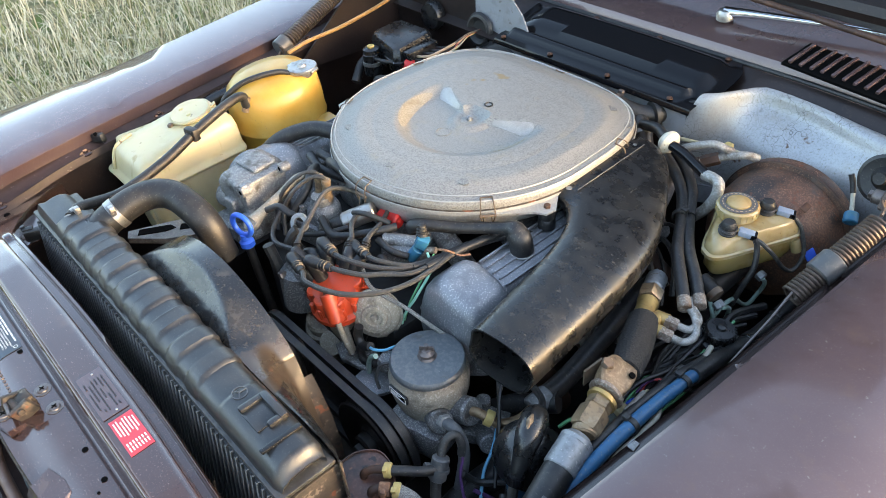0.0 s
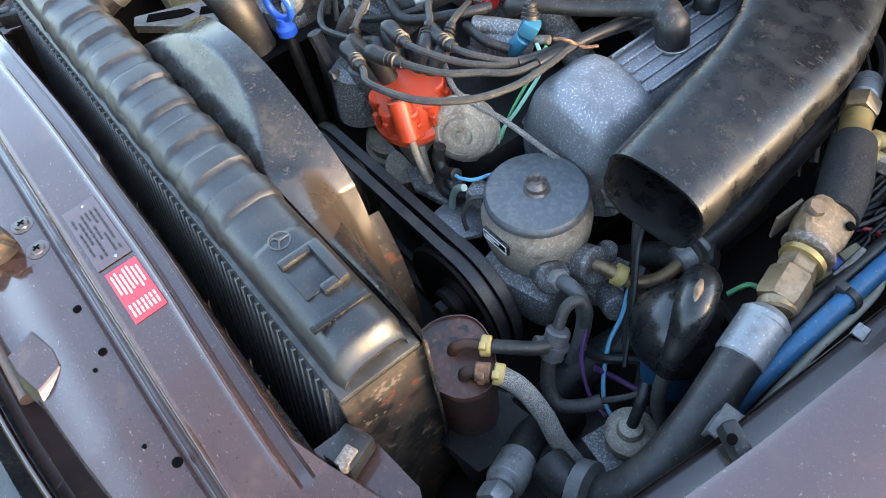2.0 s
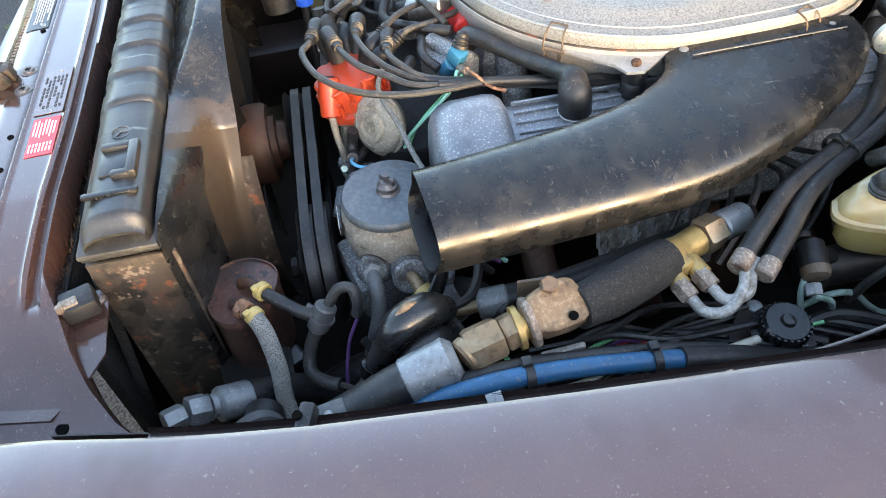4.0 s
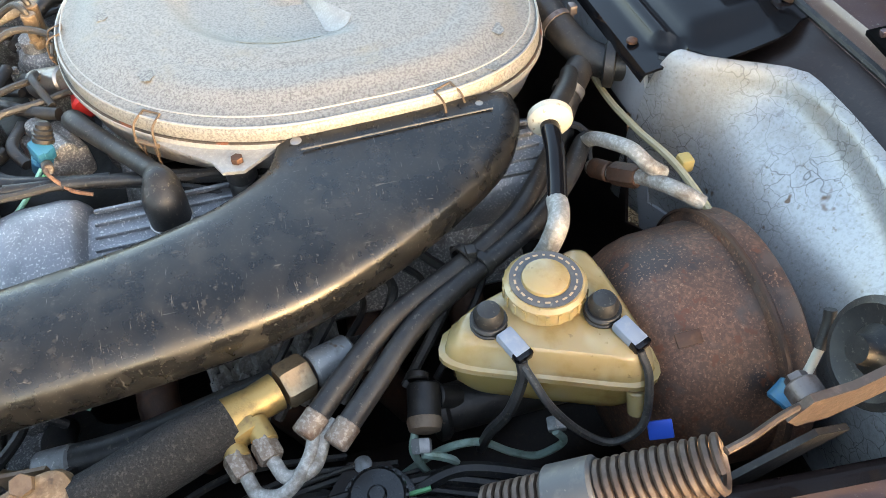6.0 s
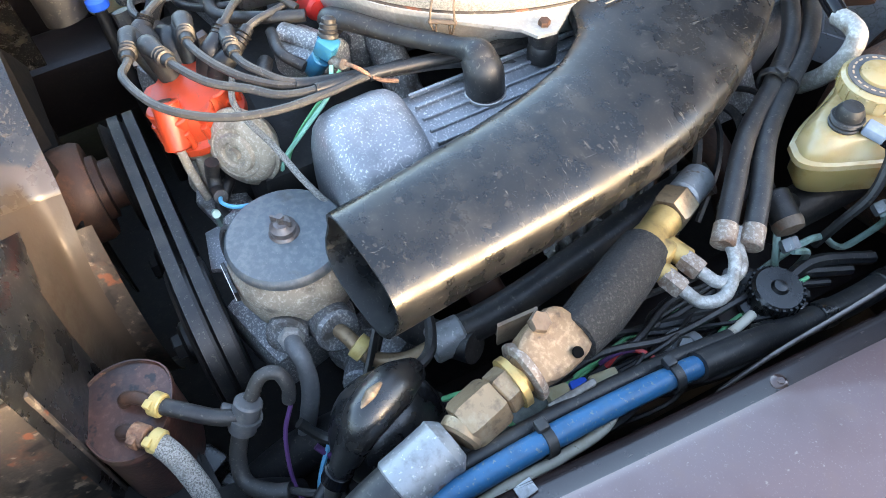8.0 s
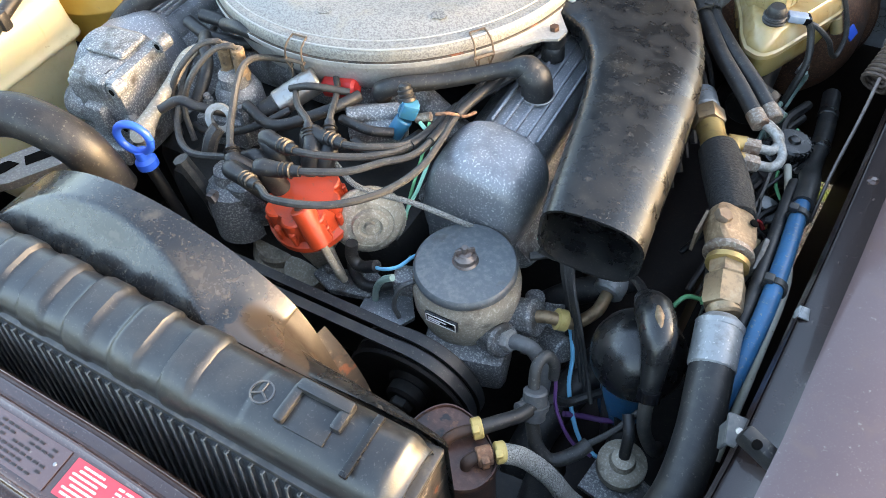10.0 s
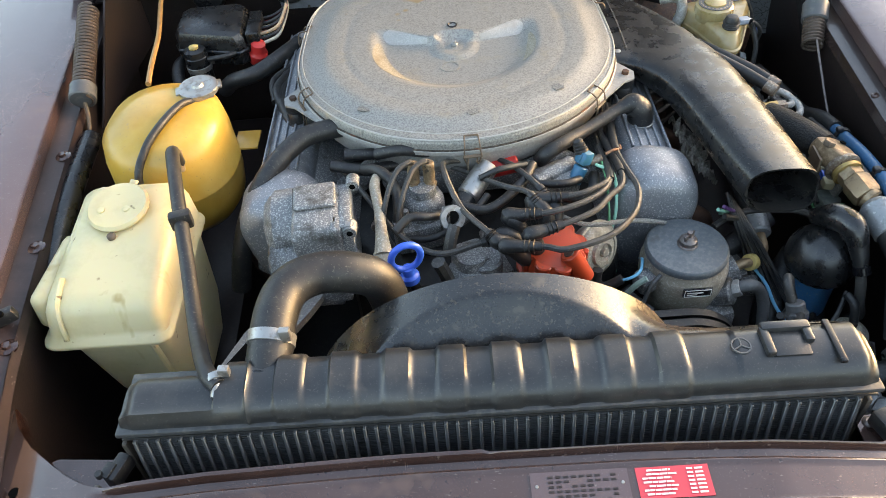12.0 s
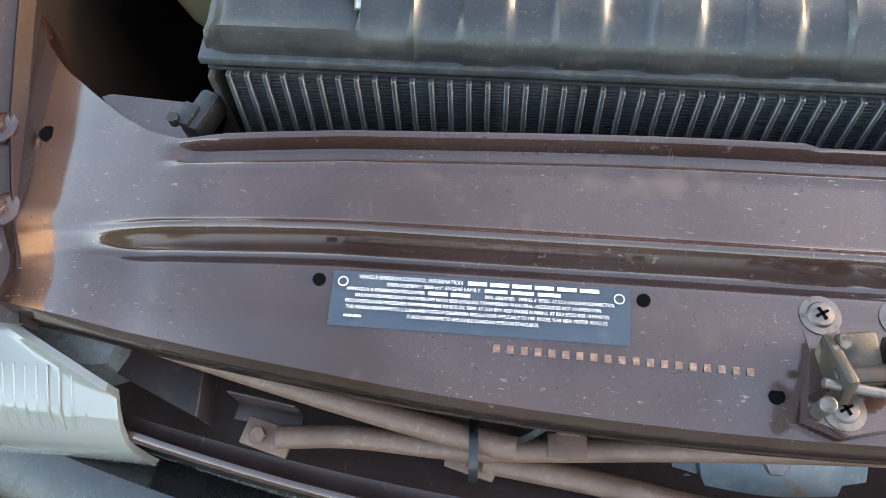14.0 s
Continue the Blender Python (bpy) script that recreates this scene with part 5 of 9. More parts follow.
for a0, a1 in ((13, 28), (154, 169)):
    part("worn_ramp", sheet(BM(), lambda u, v: on_lid(radians(a0 + (a1 - a0) * (0.5 + (u - 0.5) * (0.35 + 0.65 * v))), 0.046 + 0.076 * v * (0.82 + 0.18 * math.sin(math.pi * u))), lin(0, 1, 10), lin(0, 1, 14), 0.0004), BRIGHT_WORN_ALU, lid, "worn pressing with sky reflection put into its pale colour", 60)
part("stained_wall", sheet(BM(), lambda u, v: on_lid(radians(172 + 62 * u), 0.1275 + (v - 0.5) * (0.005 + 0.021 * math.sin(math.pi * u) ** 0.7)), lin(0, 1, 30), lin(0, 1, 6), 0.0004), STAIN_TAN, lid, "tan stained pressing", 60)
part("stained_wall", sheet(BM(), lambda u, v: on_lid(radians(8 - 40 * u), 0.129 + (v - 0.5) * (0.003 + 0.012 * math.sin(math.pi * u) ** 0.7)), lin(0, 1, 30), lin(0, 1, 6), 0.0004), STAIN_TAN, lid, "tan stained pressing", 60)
# the dark of each dent is put into a flat disc's colour
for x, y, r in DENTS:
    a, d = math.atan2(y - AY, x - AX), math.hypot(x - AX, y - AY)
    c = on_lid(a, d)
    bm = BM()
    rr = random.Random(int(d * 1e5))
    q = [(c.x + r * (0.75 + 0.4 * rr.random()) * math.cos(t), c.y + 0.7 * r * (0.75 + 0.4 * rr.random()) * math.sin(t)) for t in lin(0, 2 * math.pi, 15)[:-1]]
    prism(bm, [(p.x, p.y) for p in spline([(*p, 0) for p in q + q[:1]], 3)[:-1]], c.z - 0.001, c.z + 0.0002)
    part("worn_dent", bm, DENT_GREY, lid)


def clip(deg):
    a = radians(deg)
    p = rim(a, 1.012)
    o = V((math.cos(a), math.sin(a), 0))
    s = V((-math.sin(a), math.cos(a), 0))
    z = V((0, 0, 1))
    b = V((p.x, p.y, 0.81))
    w = 0.011
    bm = BM()
    tube(bm, [b + s * w * 0.9 - o * 0.012 + z * 0.024, b + s * w + o * 0.004 + z * 0.018, b + s * w * 1.1 + o * 0.008, b + s * w * 0.8 + o * 0.006 - z * 0.014], 0.0012, 6, 4)
    tube(bm, [b - s * w * 0.9 - o * 0.012 + z * 0.024, b - s * w + o * 0.004 + z * 0.018, b - s * w * 1.1 + o * 0.008, b - s * w * 0.8 + o * 0.006 - z * 0.014], 0.0012, 6, 4)
    tube(bm, [b - s * w * 0.9 - o * 0.012 + z * 0.024, b + s * w * 0.9 - o * 0.012 + z * 0.024], 0.0012, 6, 4)
    tube(bm, [b - s * w * 0.6 + o * 0.006 - z * 0.004, b - s * w * 0.7 + o * 0.008 - z * 0.03, b + o * 0.008 - z * 0.042, b + s * w * 0.7 + o * 0.008 - z * 0.03, b + s * w * 0.6 + o * 0.006 - z * 0.004], 0.0012, 6, 5)
    rod(bm, b - s * 0.014 + o * 0.007, b + s * 0.014 + o * 0.007, 0.0025, 8)
    part("wire_clip", bm, RUST_PLATE, air, "rusty wire clip")


for d in (273, 322, 25, 205, 160, 90):
    clip(d)
for sgn, y in ((1, 0.612), (-1, 0.605)):
    bm = BM()
    prism(bm, [(sgn * 0.215, y - 0.075), (sgn * 0.245, y + 0.045), (sgn * 0.262, y + 0.04), (sgn * 0.285, y + 0.008), (sgn * 0.282, y - 0.012), (sgn * 0.265, y - 0.02)], 0.806, 0.8095)
    b = part("mounting_bracket", bm, ALU_SIDE, air)
    bm = BM()
    hexnut(bm, (sgn * 0.270, y + 0.003, 0.809), (sgn * 0.270, y + 0.003, 0.815), 0.006)
    part("bolt", bm, RUST, b)
    bm = BM()
    lathe(bm, (sgn * 0.270, y + 0.003, 0.768), (0, 0, 1), [(0.013, 0), (0.015, 0.002), (0.015, 0.016), (0.012, 0.02), (0.015, 0.024), (0.015, 0.038)], 20)
    part("rubber_post", bm, RUBBER, b)

# intake snorkel
snk = thing("intake_snorkel", "black plastic intake duct with dust and worn edges", "air duct", (0.40, 0.55, 0.74))
INNER = [(0.258, 0.652), (0.272, 0.648), (0.292, 0.636), (0.312, 0.613), (0.328, 0.583), (0.343, 0.53), (0.358, 0.45), (0.372, 0.37), (0.379, 0.334)]
OUTER = [(0.255, 0.890), (0.288, 0.888), (0.332, 0.862), (0.378, 0.80), (0.422, 0.722), (0.453, 0.64), (0.469, 0.53), (0.480, 0.40), (0.485, 0.345)]
CZ = [0.800, 0.798, 0.792, 0.788, 0.786, 0.785, 0.785, 0.785, 0.786]
HH = [0.020, 0.021, 0.024, 0.027, 0.029, 0.031, 0.032, 0.033, 0.034]


def duct(shrink, k0=0):
    pi, po = spline([(*p, 0) for p in INNER], 4), spline([(*p, 0) for p in OUTER], 4)
    m = len(pi)
    rings = []
    for i in range(k0, m):
        f = i / (m - 1) * (len(CZ) - 1)
        cz, hh = np.interp(f, range(len(CZ)), CZ), np.interp(f, range(len(HH)), HH)
        a, b = pi[i], po[i]
        c, hx = (a + b) / 2, (b - a) / 2
        L = hx.length
        hx = hx * ((L - shrink) / L)
        ring = []
        for k in range(28):
            t = 2 * math.pi * k / 28
            e = 0.40 + 0.32 * smooth(3.0, 6.0, f) if math.sin(t) > 0 else 0.62
            px = math.copysign(abs(math.cos(t)) ** e, math.cos(t))
            pz = math.copysign(abs(math.sin(t)) ** e, math.sin(t))
            roll = -0.10 * px * smooth(1, 5, f)
            ring.append(V((c.x + hx.x * px, c.y + hx.y * px - 0.012 * max(0, -pz) * (i == m - 1), cz + (hh - shrink) * pz + roll * 0.06)))
        rings.append(ring)
    return rings


bm = BM()
outer = [[bm.verts.new(p) for p in r] for r in duct(0.0)]
inner = [[bm.verts.new(p) for p in r] for r in duct(0.003, 14)]
join_rings(bm, outer, caps=False)
join_rings(bm, inner, caps=False)
for k in range(28):
    j = (k + 1) % 28
    bm.faces.new((outer[-1][k], outer[-1][j], inner[-1][j], inner[-1][k]))
bm.faces.new(outer[0])
bm.faces.new(inner[0])
body = part("duct_body", bm, BLACK_DUST, snk, "", 55)
part("flange_seam", tube(BM(), [(0.284, 0.675, 0.8195), (0.284, 0.75, 0.8205), (0.283, 0.80, 0.8205), (0.281, 0.862, 0.8195)], 0.001, 6, 4), GREYP, snk)
for y in (0.672, 0.763, 0.852):
    part("rivet", lathe(BM(), (0.268, y, 0.8165), (0, 0, 1), [(0.0055, 0), (0.0055, 0.0015), (0.003, 0.0028)], 16), STEEL, snk)


# ---- generic hoses ----
def hose(name, pts, r, material, label, category="hose", n=12, group="", sub=7):
    return solo(name, tube(BM(), pts, r, n, sub), material, label, category, group)


# radiator hose
h = thing("radiator_hose", "thick black upper radiator hose with steel clip", "hose", (-0.18, 0.15, 0.8))
part("hose_body", tube(BM(), [(-0.238, 0.050, 0.805), (-0.233, 0.082, 0.824), (-0.229, 0.125, 0.838), (-0.218, 0.160, 0.842), (-0.190, 0.183, 0.840), (-0.150, 0.192, 0.830), (-0.118, 0.200, 0.802), (-0.105, 0.206, 0.74)], 0.0255, 20, 8), RUBBER, h)
bm = BM()
clamp_band(bm, (-0.232, 0.096, 0.829), (0.1, 0.9, 0.35), 0.026, 0.014)
part("hose_clip", bm, STEEL, h)
part("neck_ring", lathe(BM(), (-0.239, 0.056, 0.806), (0.1, 0.8, 0.5), [(0.027, 0), (0.030, 0.003), (0.030, 0.010), (0.026, 0.012)], 28), BLACK, h)

# expansion tank
ex = thing("expansion_tank", "amber plastic coolant expansion tank with metal cap", "tank", (-0.46, 0.56, 0.62))
TX, TY = -0.466, 0.548
bm = BM()
prof = [(0.40, 0.655), (0.80, 0.66), (0.95, 0.68), (1.0, 0.715), (1.0, 0.735), (1.02, 0.738), (1.02, 0.742), (1.0, 0.745), (0.985, 0.79), (0.93, 0.822), (0.78, 0.838), (0.45, 0.846), (0.05, 0.849)]
rings = []
for s, z in prof:
    ring = []
    for k in range(40):
        a = 2 * math.pi * k / 40
        ca, sa = math.cos(a), math.sin(a)
        ring.append(bm.verts.new((TX + 0.098 * s * math.copysign(abs(ca) ** 0.9, ca), TY + 0.105 * s * math.copysign(abs(sa) ** 0.9, sa), z - 0.02 * s * sa * (z > 0.8) * -0.3)))
    rings.append(ring)
join_rings(bm, rings)
part("tank_body", bm, AMBER, ex, "", 45)
bm = BM()
lathe(bm, (-0.412, 0.600, 0.832), (0, -0.05, 1), [(0.02, 0), (0.022, 0.008), (0.022, 0.012), (0.031, 0.013), (0.032, 0.017), (0.031, 0.021), (0.024, 0.023), (0.018, 0.021), (0.010, 0.022), (0.008, 0.026), (0.002, 0.027)], 32)
box(bm, (-0.412, 0.600, 0.849), (0.072, 0.022, 0.006), (0, 0, 15), 0.002)
part("pressure_cap", bm, STEEL, ex, "shiny pressed steel cap")
bm = BM()
box(bm, (-0.36, 0.60, 0.742), (0.04, 0.05, 0.004), bevel=0.001)
part("mounting_tab", bm, AMBER, ex)
bm = BM()
rod(bm, (-0.424, 0.452, 0.80), (-0.423, 0.463, 0.83), 0.008)
part("nipple", bm, COPPER, ex)

hose("expansion_hose", [(-0.28, 0.035, 0.83), (-0.30, 0.06, 0.828), (-0.335, 0.14, 0.80), (-0.365, 0.24, 0.805), (-0.39, 0.33, 0.825), (-0.412, 0.41, 0.838), (-0.424, 0.452, 0.836), (-0.424, 0.458, 0.81)], 0.0098, RUBBER, "black rubber coolant hose from radiator to amber tank")
bm = BM()
box(bm, (-0.385, 0.315, 0.824), (0.03, 0.016, 0.026), (0, 0, 15), 0.004)
solo("hose_clip", bm, RUBBER, "black rubber clip on coolant hose", "clip")
bm = BM()
rod(bm, (-0.283, 0.025, 0.825), (-0.283, 0.043, 0.835), 0.006)
clamp_band(bm, (-0.285, 0.045, 0.83), (-0.3, 0.8, 0.1), 0.0105, 0.009)
solo("hose_nipple", bm, STEEL, "steel hose nipple with clip on radiator", "nipple")
hose("overflow_hose", [(-0.415, 0.575, 0.842), (-0.43, 0.55, 0.852), (-0.45, 0.50, 0.85), (-0.468, 0.46, 0.835), (-0.48, 0.43, 0.80), (-0.485, 0.44, 0.70)], 0.006, RUBBER, "thin black overflow hose across amber tank")

# washer tank
wt = thing("washer_tank", "cream plastic washer fluid tank with stains", "tank", (-0.47, 0.3, 0.55))
bm = BM()


def wring(x0, x1, y0, y1, z, r=0.022, tilt=0.0):
    ring = []
    for cx, cy, a0 in ((x1 - r, y1 - r, 0), (x0 + r, y1 - r, 90), (x0 + r, y0 + r, 180), (x1 - r, y0 + r, 270)):
        for k in range(6):
            a = radians(a0 + 18 * k)
            y = cy + r * math.sin(a)
            ring.append((cx + r * math.cos(a), y, z + tilt * (y - y0)))
    return ring


W = [(-0.505, -0.415, 0.225, 0.38, 0.54, 0.02, 0), (-0.525, -0.412, 0.208, 0.41, 0.60, 0.02, 0), (-0.545, -0.41, 0.20, 0.42, 0.70, 0.02, 0.02), (-0.55, -0.408, 0.196, 0.424, 0.721, 0.02, 0.02),
     (-0.570, -0.399, 0.183, 0.43, 0.726, 0.018, 0.02), (-0.571, -0.398, 0.182, 0.43, 0.729, 0.018, 0.02), (-0.570, -0.399, 0.183, 0.43, 0.733, 0.018, 0.02), (-0.563, -0.403, 0.191, 0.428, 0.737, 0.018, 0.02),
     (-0.562, -0.403, 0.194, 0.426, 0.745, 0.018, 0.03), (-0.558, -0.405, 0.200, 0.424, 0.770, 0.018, 0.07), (-0.552, -0.408, 0.207, 0.42, 0.783, 0.02, 0.10), (-0.537, -0.42, 0.225, 0.405, 0.792, 0.025, 0.13), (-0.51, -0.44, 0.26, 0.385, 0.796, 0.025, 0.13)]
join_rings(bm, [[bm.verts.new(p) for p in wring(*w)] for w in W])
part("tank_body", bm, CREAM, wt, "", 50)
bm = BM()
lathe(bm, (-0.486, 0.362, 0.804), (0, -0.15, 1), [(0.036, 0), (0.036, 0.008), (0.042, 0.009), (0.043, 0.013), (0.040, 0.017), (0.01, 0.018)], 36)
box(bm, (-0.478, 0.407, 0.816), (0.012, 0.016, 0.004), (25, 0, -20), 0.001)
wcap = part("filler_cap", bm, CREAM, wt)
bm = BM()
box(bm, (-0.566, 0.285, 0.755), (0.028, 0.13, 0.06), (0, 6, -4), 0.012, 3)
part("side_bulge", bm, CREAM, wt)
bm = BM()
prism(bm, [(-0.548, 0.30), (-0.54, 0.27), (-0.50, 0.255), (-0.43, 0.26), (-0.413, 0.29), (-0.412, 0.40), (-0.43, 0.418), (-0.53, 0.418), (-0.547, 0.40)], 0.785, 0.8035, 0.12)
for v_ in bm.verts:
    v_.co.z += 0.10 * (v_.co.y - 0.36)
part("raised_deck", bm, CREAM, wt)
for x in (-0.535,):
    part("moulded_rib", tube(BM(), [(x, 0.190, 0.738), (x, 0.197, 0.765), (x, 0.212, 0.786), (x, 0.245, 0.797)], 0.004, 8), CREAM, wt)
part("lower_rib", tube(BM(), [(-0.432, 0.196, 0.72), (-0.432, 0.203, 0.66), (-0.43, 0.21, 0.60)], 0.005, 8), CREAM, wt)
for a in (90, 210, 330):
    part("cap_dimple", lathe(BM(), (-0.488 + 0.02 * math.cos(radians(a)), 0.3595 + 0.02 * math.sin(radians(a)), 0.8215), (0, -0.15, 1), [(0.005, -0.002), (0.005, 0.0006), (0.003, 0.0012), (0.001, 0.0012)], 16), CREAM, wcap)
bm = BM()
lathe(bm, (-0.486, 0.313, 0.800), (0, -0.15, 1), [(0.006, 0), (0.006, 0.007), (0.004, 0.009)], 14)
part("cap_pin", bm, RUST_PLATE, wt)

# left cast unit
pump = thing("air_pump", "cast aluminium pump with white oxide specks", "pump", (-0.22, 0.34, 0.66))
bm = BM()
box(bm, (-0.205, 0.335, 0.765), (0.075, 0.10, 0.10), (0, 0, 5), 0.014, 3)
box(bm, (-0.168, 0.335, 0.755), (0.018, 0.09, 0.12), (0, 0, 5), 0.004)
box(bm, (-0.225, 0.29, 0.70), (0.09, 0.05, 0.03), (0, 0, 0), 0.006)
part("casting", bm, ALU, pump)
bm = BM()
rod(bm, (-0.215, 0.365, 0.755), (-0.285, 0.362, 0.752), 0.056, 32, 0.25)
rod(bm, (-0.215, 0.312, 0.742), (-0.280, 0.308, 0.738), 0.026, 24, 0.15)
part("end_cap", bm, ALU, pump)
for c, size, rz in (((-0.212, 0.300, 0.788), (0.055, 0.03, 0.03), 8), ((-0.20, 0.284, 0.752), (0.03, 0.02, 0.05), 3), ((-0.238, 0.286, 0.703), (0.055, 0.03, 0.022), -4), ((-0.185, 0.282, 0.705), (0.03, 0.03, 0.03), 6),
                    ((-0.21, 0.352, 0.818), (0.06, 0.05, 0.008), 6), ((-0.178, 0.30, 0.80), (0.016, 0.03, 0.03), 0)):
    bm = BM()
    box(bm, c, size, (0, 0, rz), 0.005, 3)
    part("cast_boss", bm, ALU, pump)
for y, z in ((0.286, 0.805), (0.280, 0.752), (0.284, 0.708), (0.37, 0.815)):
    bm = BM()
    rod(bm, (-0.159, y, z), (-0.159, y + 0.02, z), 0.0095, 18, 0.12)
    lg = part("flange_lug", bm, ALU, pump)
    part("lug_hole", lathe(BM(), (-0.159, y, z), (0, -1, 0), [(0.0042, -0.001), (0.0042, 0.0006)], 12), PUNCH, lg)
for dx, dz in ((-0.16, 0.81), (-0.16, 0.71), (-0.16, 0.76)):
    bm = BM()
    hexnut(bm, (dx, 0.30, dz), (dx, 0.29, dz), 0.007)
    part("bolt", bm, STEEL_GREY, pump)
bm = BM()
prism(bm, [(-0.345, 0.125), (-0.325, 0.115), (-0.27, 0.165), (-0.225, 0.235), (-0.19, 0.30), (-0.25, 0.30), (-0.31, 0.205)], 0.700, 0.712)
part("slotted_bracket", bm, BRACKET_GREY, pump)
bm = BM()
for x0, y0 in ((-0.318, 0.150), (-0.275, 0.215)):
    prism(bm, [(x0 - 0.014, y0 - 0.008), (x0, y0 - 0.018), (x0 + 0.028, y0 + 0.026), (x0 + 0.032, y0 + 0.045), (x0 + 0.016, y0 + 0.042)], 0.711, 0.7135)
part("bracket_slot", bm, PUNCH, pump)

hose("heater_hose", [(-0.365, 0.375, 0.62), (-0.348, 0.390, 0.69), (-0.322, 0.420, 0.75), (-0.288, 0.455, 0.79), (-0.245, 0.50, 0.808), (-0.20, 0.522, 0.808), (-0.15, 0.535, 0.80)], 0.0155, RUBBER, "black rubber heater hose beside the valve cover", n=16)

# dipstick
dip = thing("dipstick", "oil dipstick with blue plastic ring handle", "dipstick", (-0.08, 0.24, 0.6))
bm = BM()
c0 = V((-0.085, 0.243, 0.797))
pts = [c0 + V((0.021 * math.cos(a) * 0.9, 0.006 * math.cos(a), 0.021 * math.sin(a))) for a in lin(0, 2 * math.pi, 17)]
tube(bm, pts, 0.0048, 10, 2)
part("ring_handle", bm, BLUEP, dip, "blue plastic ring")
bm = BM()
lathe(bm, (-0.082, 0.243, 0.752), (-0.1, 0, 1), [(0.009, 0), (0.013, 0.003), (0.013, 0.012), (0.009, 0.016), (0.008, 0.026)], 18)
part("stopper", bm, BLUEP, dip)
part("guide_tube", tube(BM(), [(-0.08, 0.243, 0.754), (-0.07, 0.243, 0.70), (-0.055, 0.245, 0.60), (-0.04, 0.25, 0.5)], 0.0075, 12), DARK, dip)

# distributor
dist = thing("distributor", "orange distributor cap with black lead boots", "distributor", (0.11, 0.29, 0.64))
DQ = V((0.05, -0.18, 1)).normalized()
DC = V((0.112, 0.292, 0.716))
bm = BM()
lathe(bm, DC, DQ, [(0.046, -0.006), (0.050, -0.003), (0.050, 0.006), (0.043, 0.010), (0.041, 0.034), (0.036, 0.044), (0.018, 0.048)], 32)
part("cap", bm, ORANGE, dist)
dx_ = V((1, 0, 0)) - DQ * DQ.x
dx_.normalize()
dy_ = DQ.cross(dx_)
for k in range(8):
    a = 2 * math.pi * k / 8 + 0.2
    p = DC + dx_ * 0.031 * math.cos(a) + dy_ * 0.031 * math.sin(a)
    bm = BM()
    p = DC + (p - DC) * 1.06
    rod(bm, p + DQ * 0.004, p + DQ * 0.044, 0.0125, 16, 0.15)
    part("tower", bm, ORANGE, dist)
bm = BM()
rod(bm, (0.153, 0.256, 0.722), (0.130, 0.262, 0.766), 0.0135, 20, 0.12)
sl = part("suppressor_sleeve", bm, ORANGE, dist)
for k in range(14):
    a = 2 * math.pi * k / 14
    p = DC + dx_ * 0.0445 * math.cos(a) + dy_ * 0.0445 * math.sin(a)
    bm = BM()
    rod(bm, p + DQ * 0.004, p + DQ * 0.03, 0.0042, 8, 0.3)
    part("cap_rib", bm, ORANGE, dist)
part("sleeve_screw", lathe(BM(), (0.130, 0.262, 0.765), (-0.46, 0.12, 0.88), [(0.008, 0), (0.007, 0.002), (0.002, 0.0025)], 16), RUST, sl)
bm = BM()
lathe(bm, DC - DQ * 0.075, DQ, [(0.025, -0.04), (0.03, 0), (0.034, 0.02), (0.036, 0.05), (0.045, 0.062), (0.045, 0.075)], 28)
part("body", bm, ALU_TAN, dist)
bm = BM()
tube(bm, [(0.152, 0.257, 0.722), (0.158, 0.258, 0.695), (0.166, 0.263, 0.655)], 0.0048, 10)
part("stem", bm, ALU_TAN, dist)
vac = thing("vacuum_advance", "dusty grey vacuum advance can", "vacuum unit", (0.185, 0.30, 0.68))
bm = BM()
lathe(bm, (0.176, 0.316, 0.715), (0.55, -0.65, 0.25), [(0.012, -0.03), (0.03, -0.02), (0.040, -0.004), (0.0435, -0.001), (0.0435, 0.003), (0.040, 0.004), (0.039, 0.008), (0.034, 0.013), (0.028, 0.015), (0.027, 0.0135), (0.022, 0.014), (0.020, 0.019), (0.014, 0.020), (0.012, 0.016), (0.007, 0.016), (0.006, 0.022), (0.002, 0.023)], 36)
part("can", bm, ALU_TAN, vac)
part("vacuum_pipe", tube(BM(), [(0.165, 0.32, 0.70), (0.16, 0.29, 0.66), (0.19, 0.27, 0.65), (0.23, 0.29, 0.655)], 0.007, 10), RUBBER, vac)

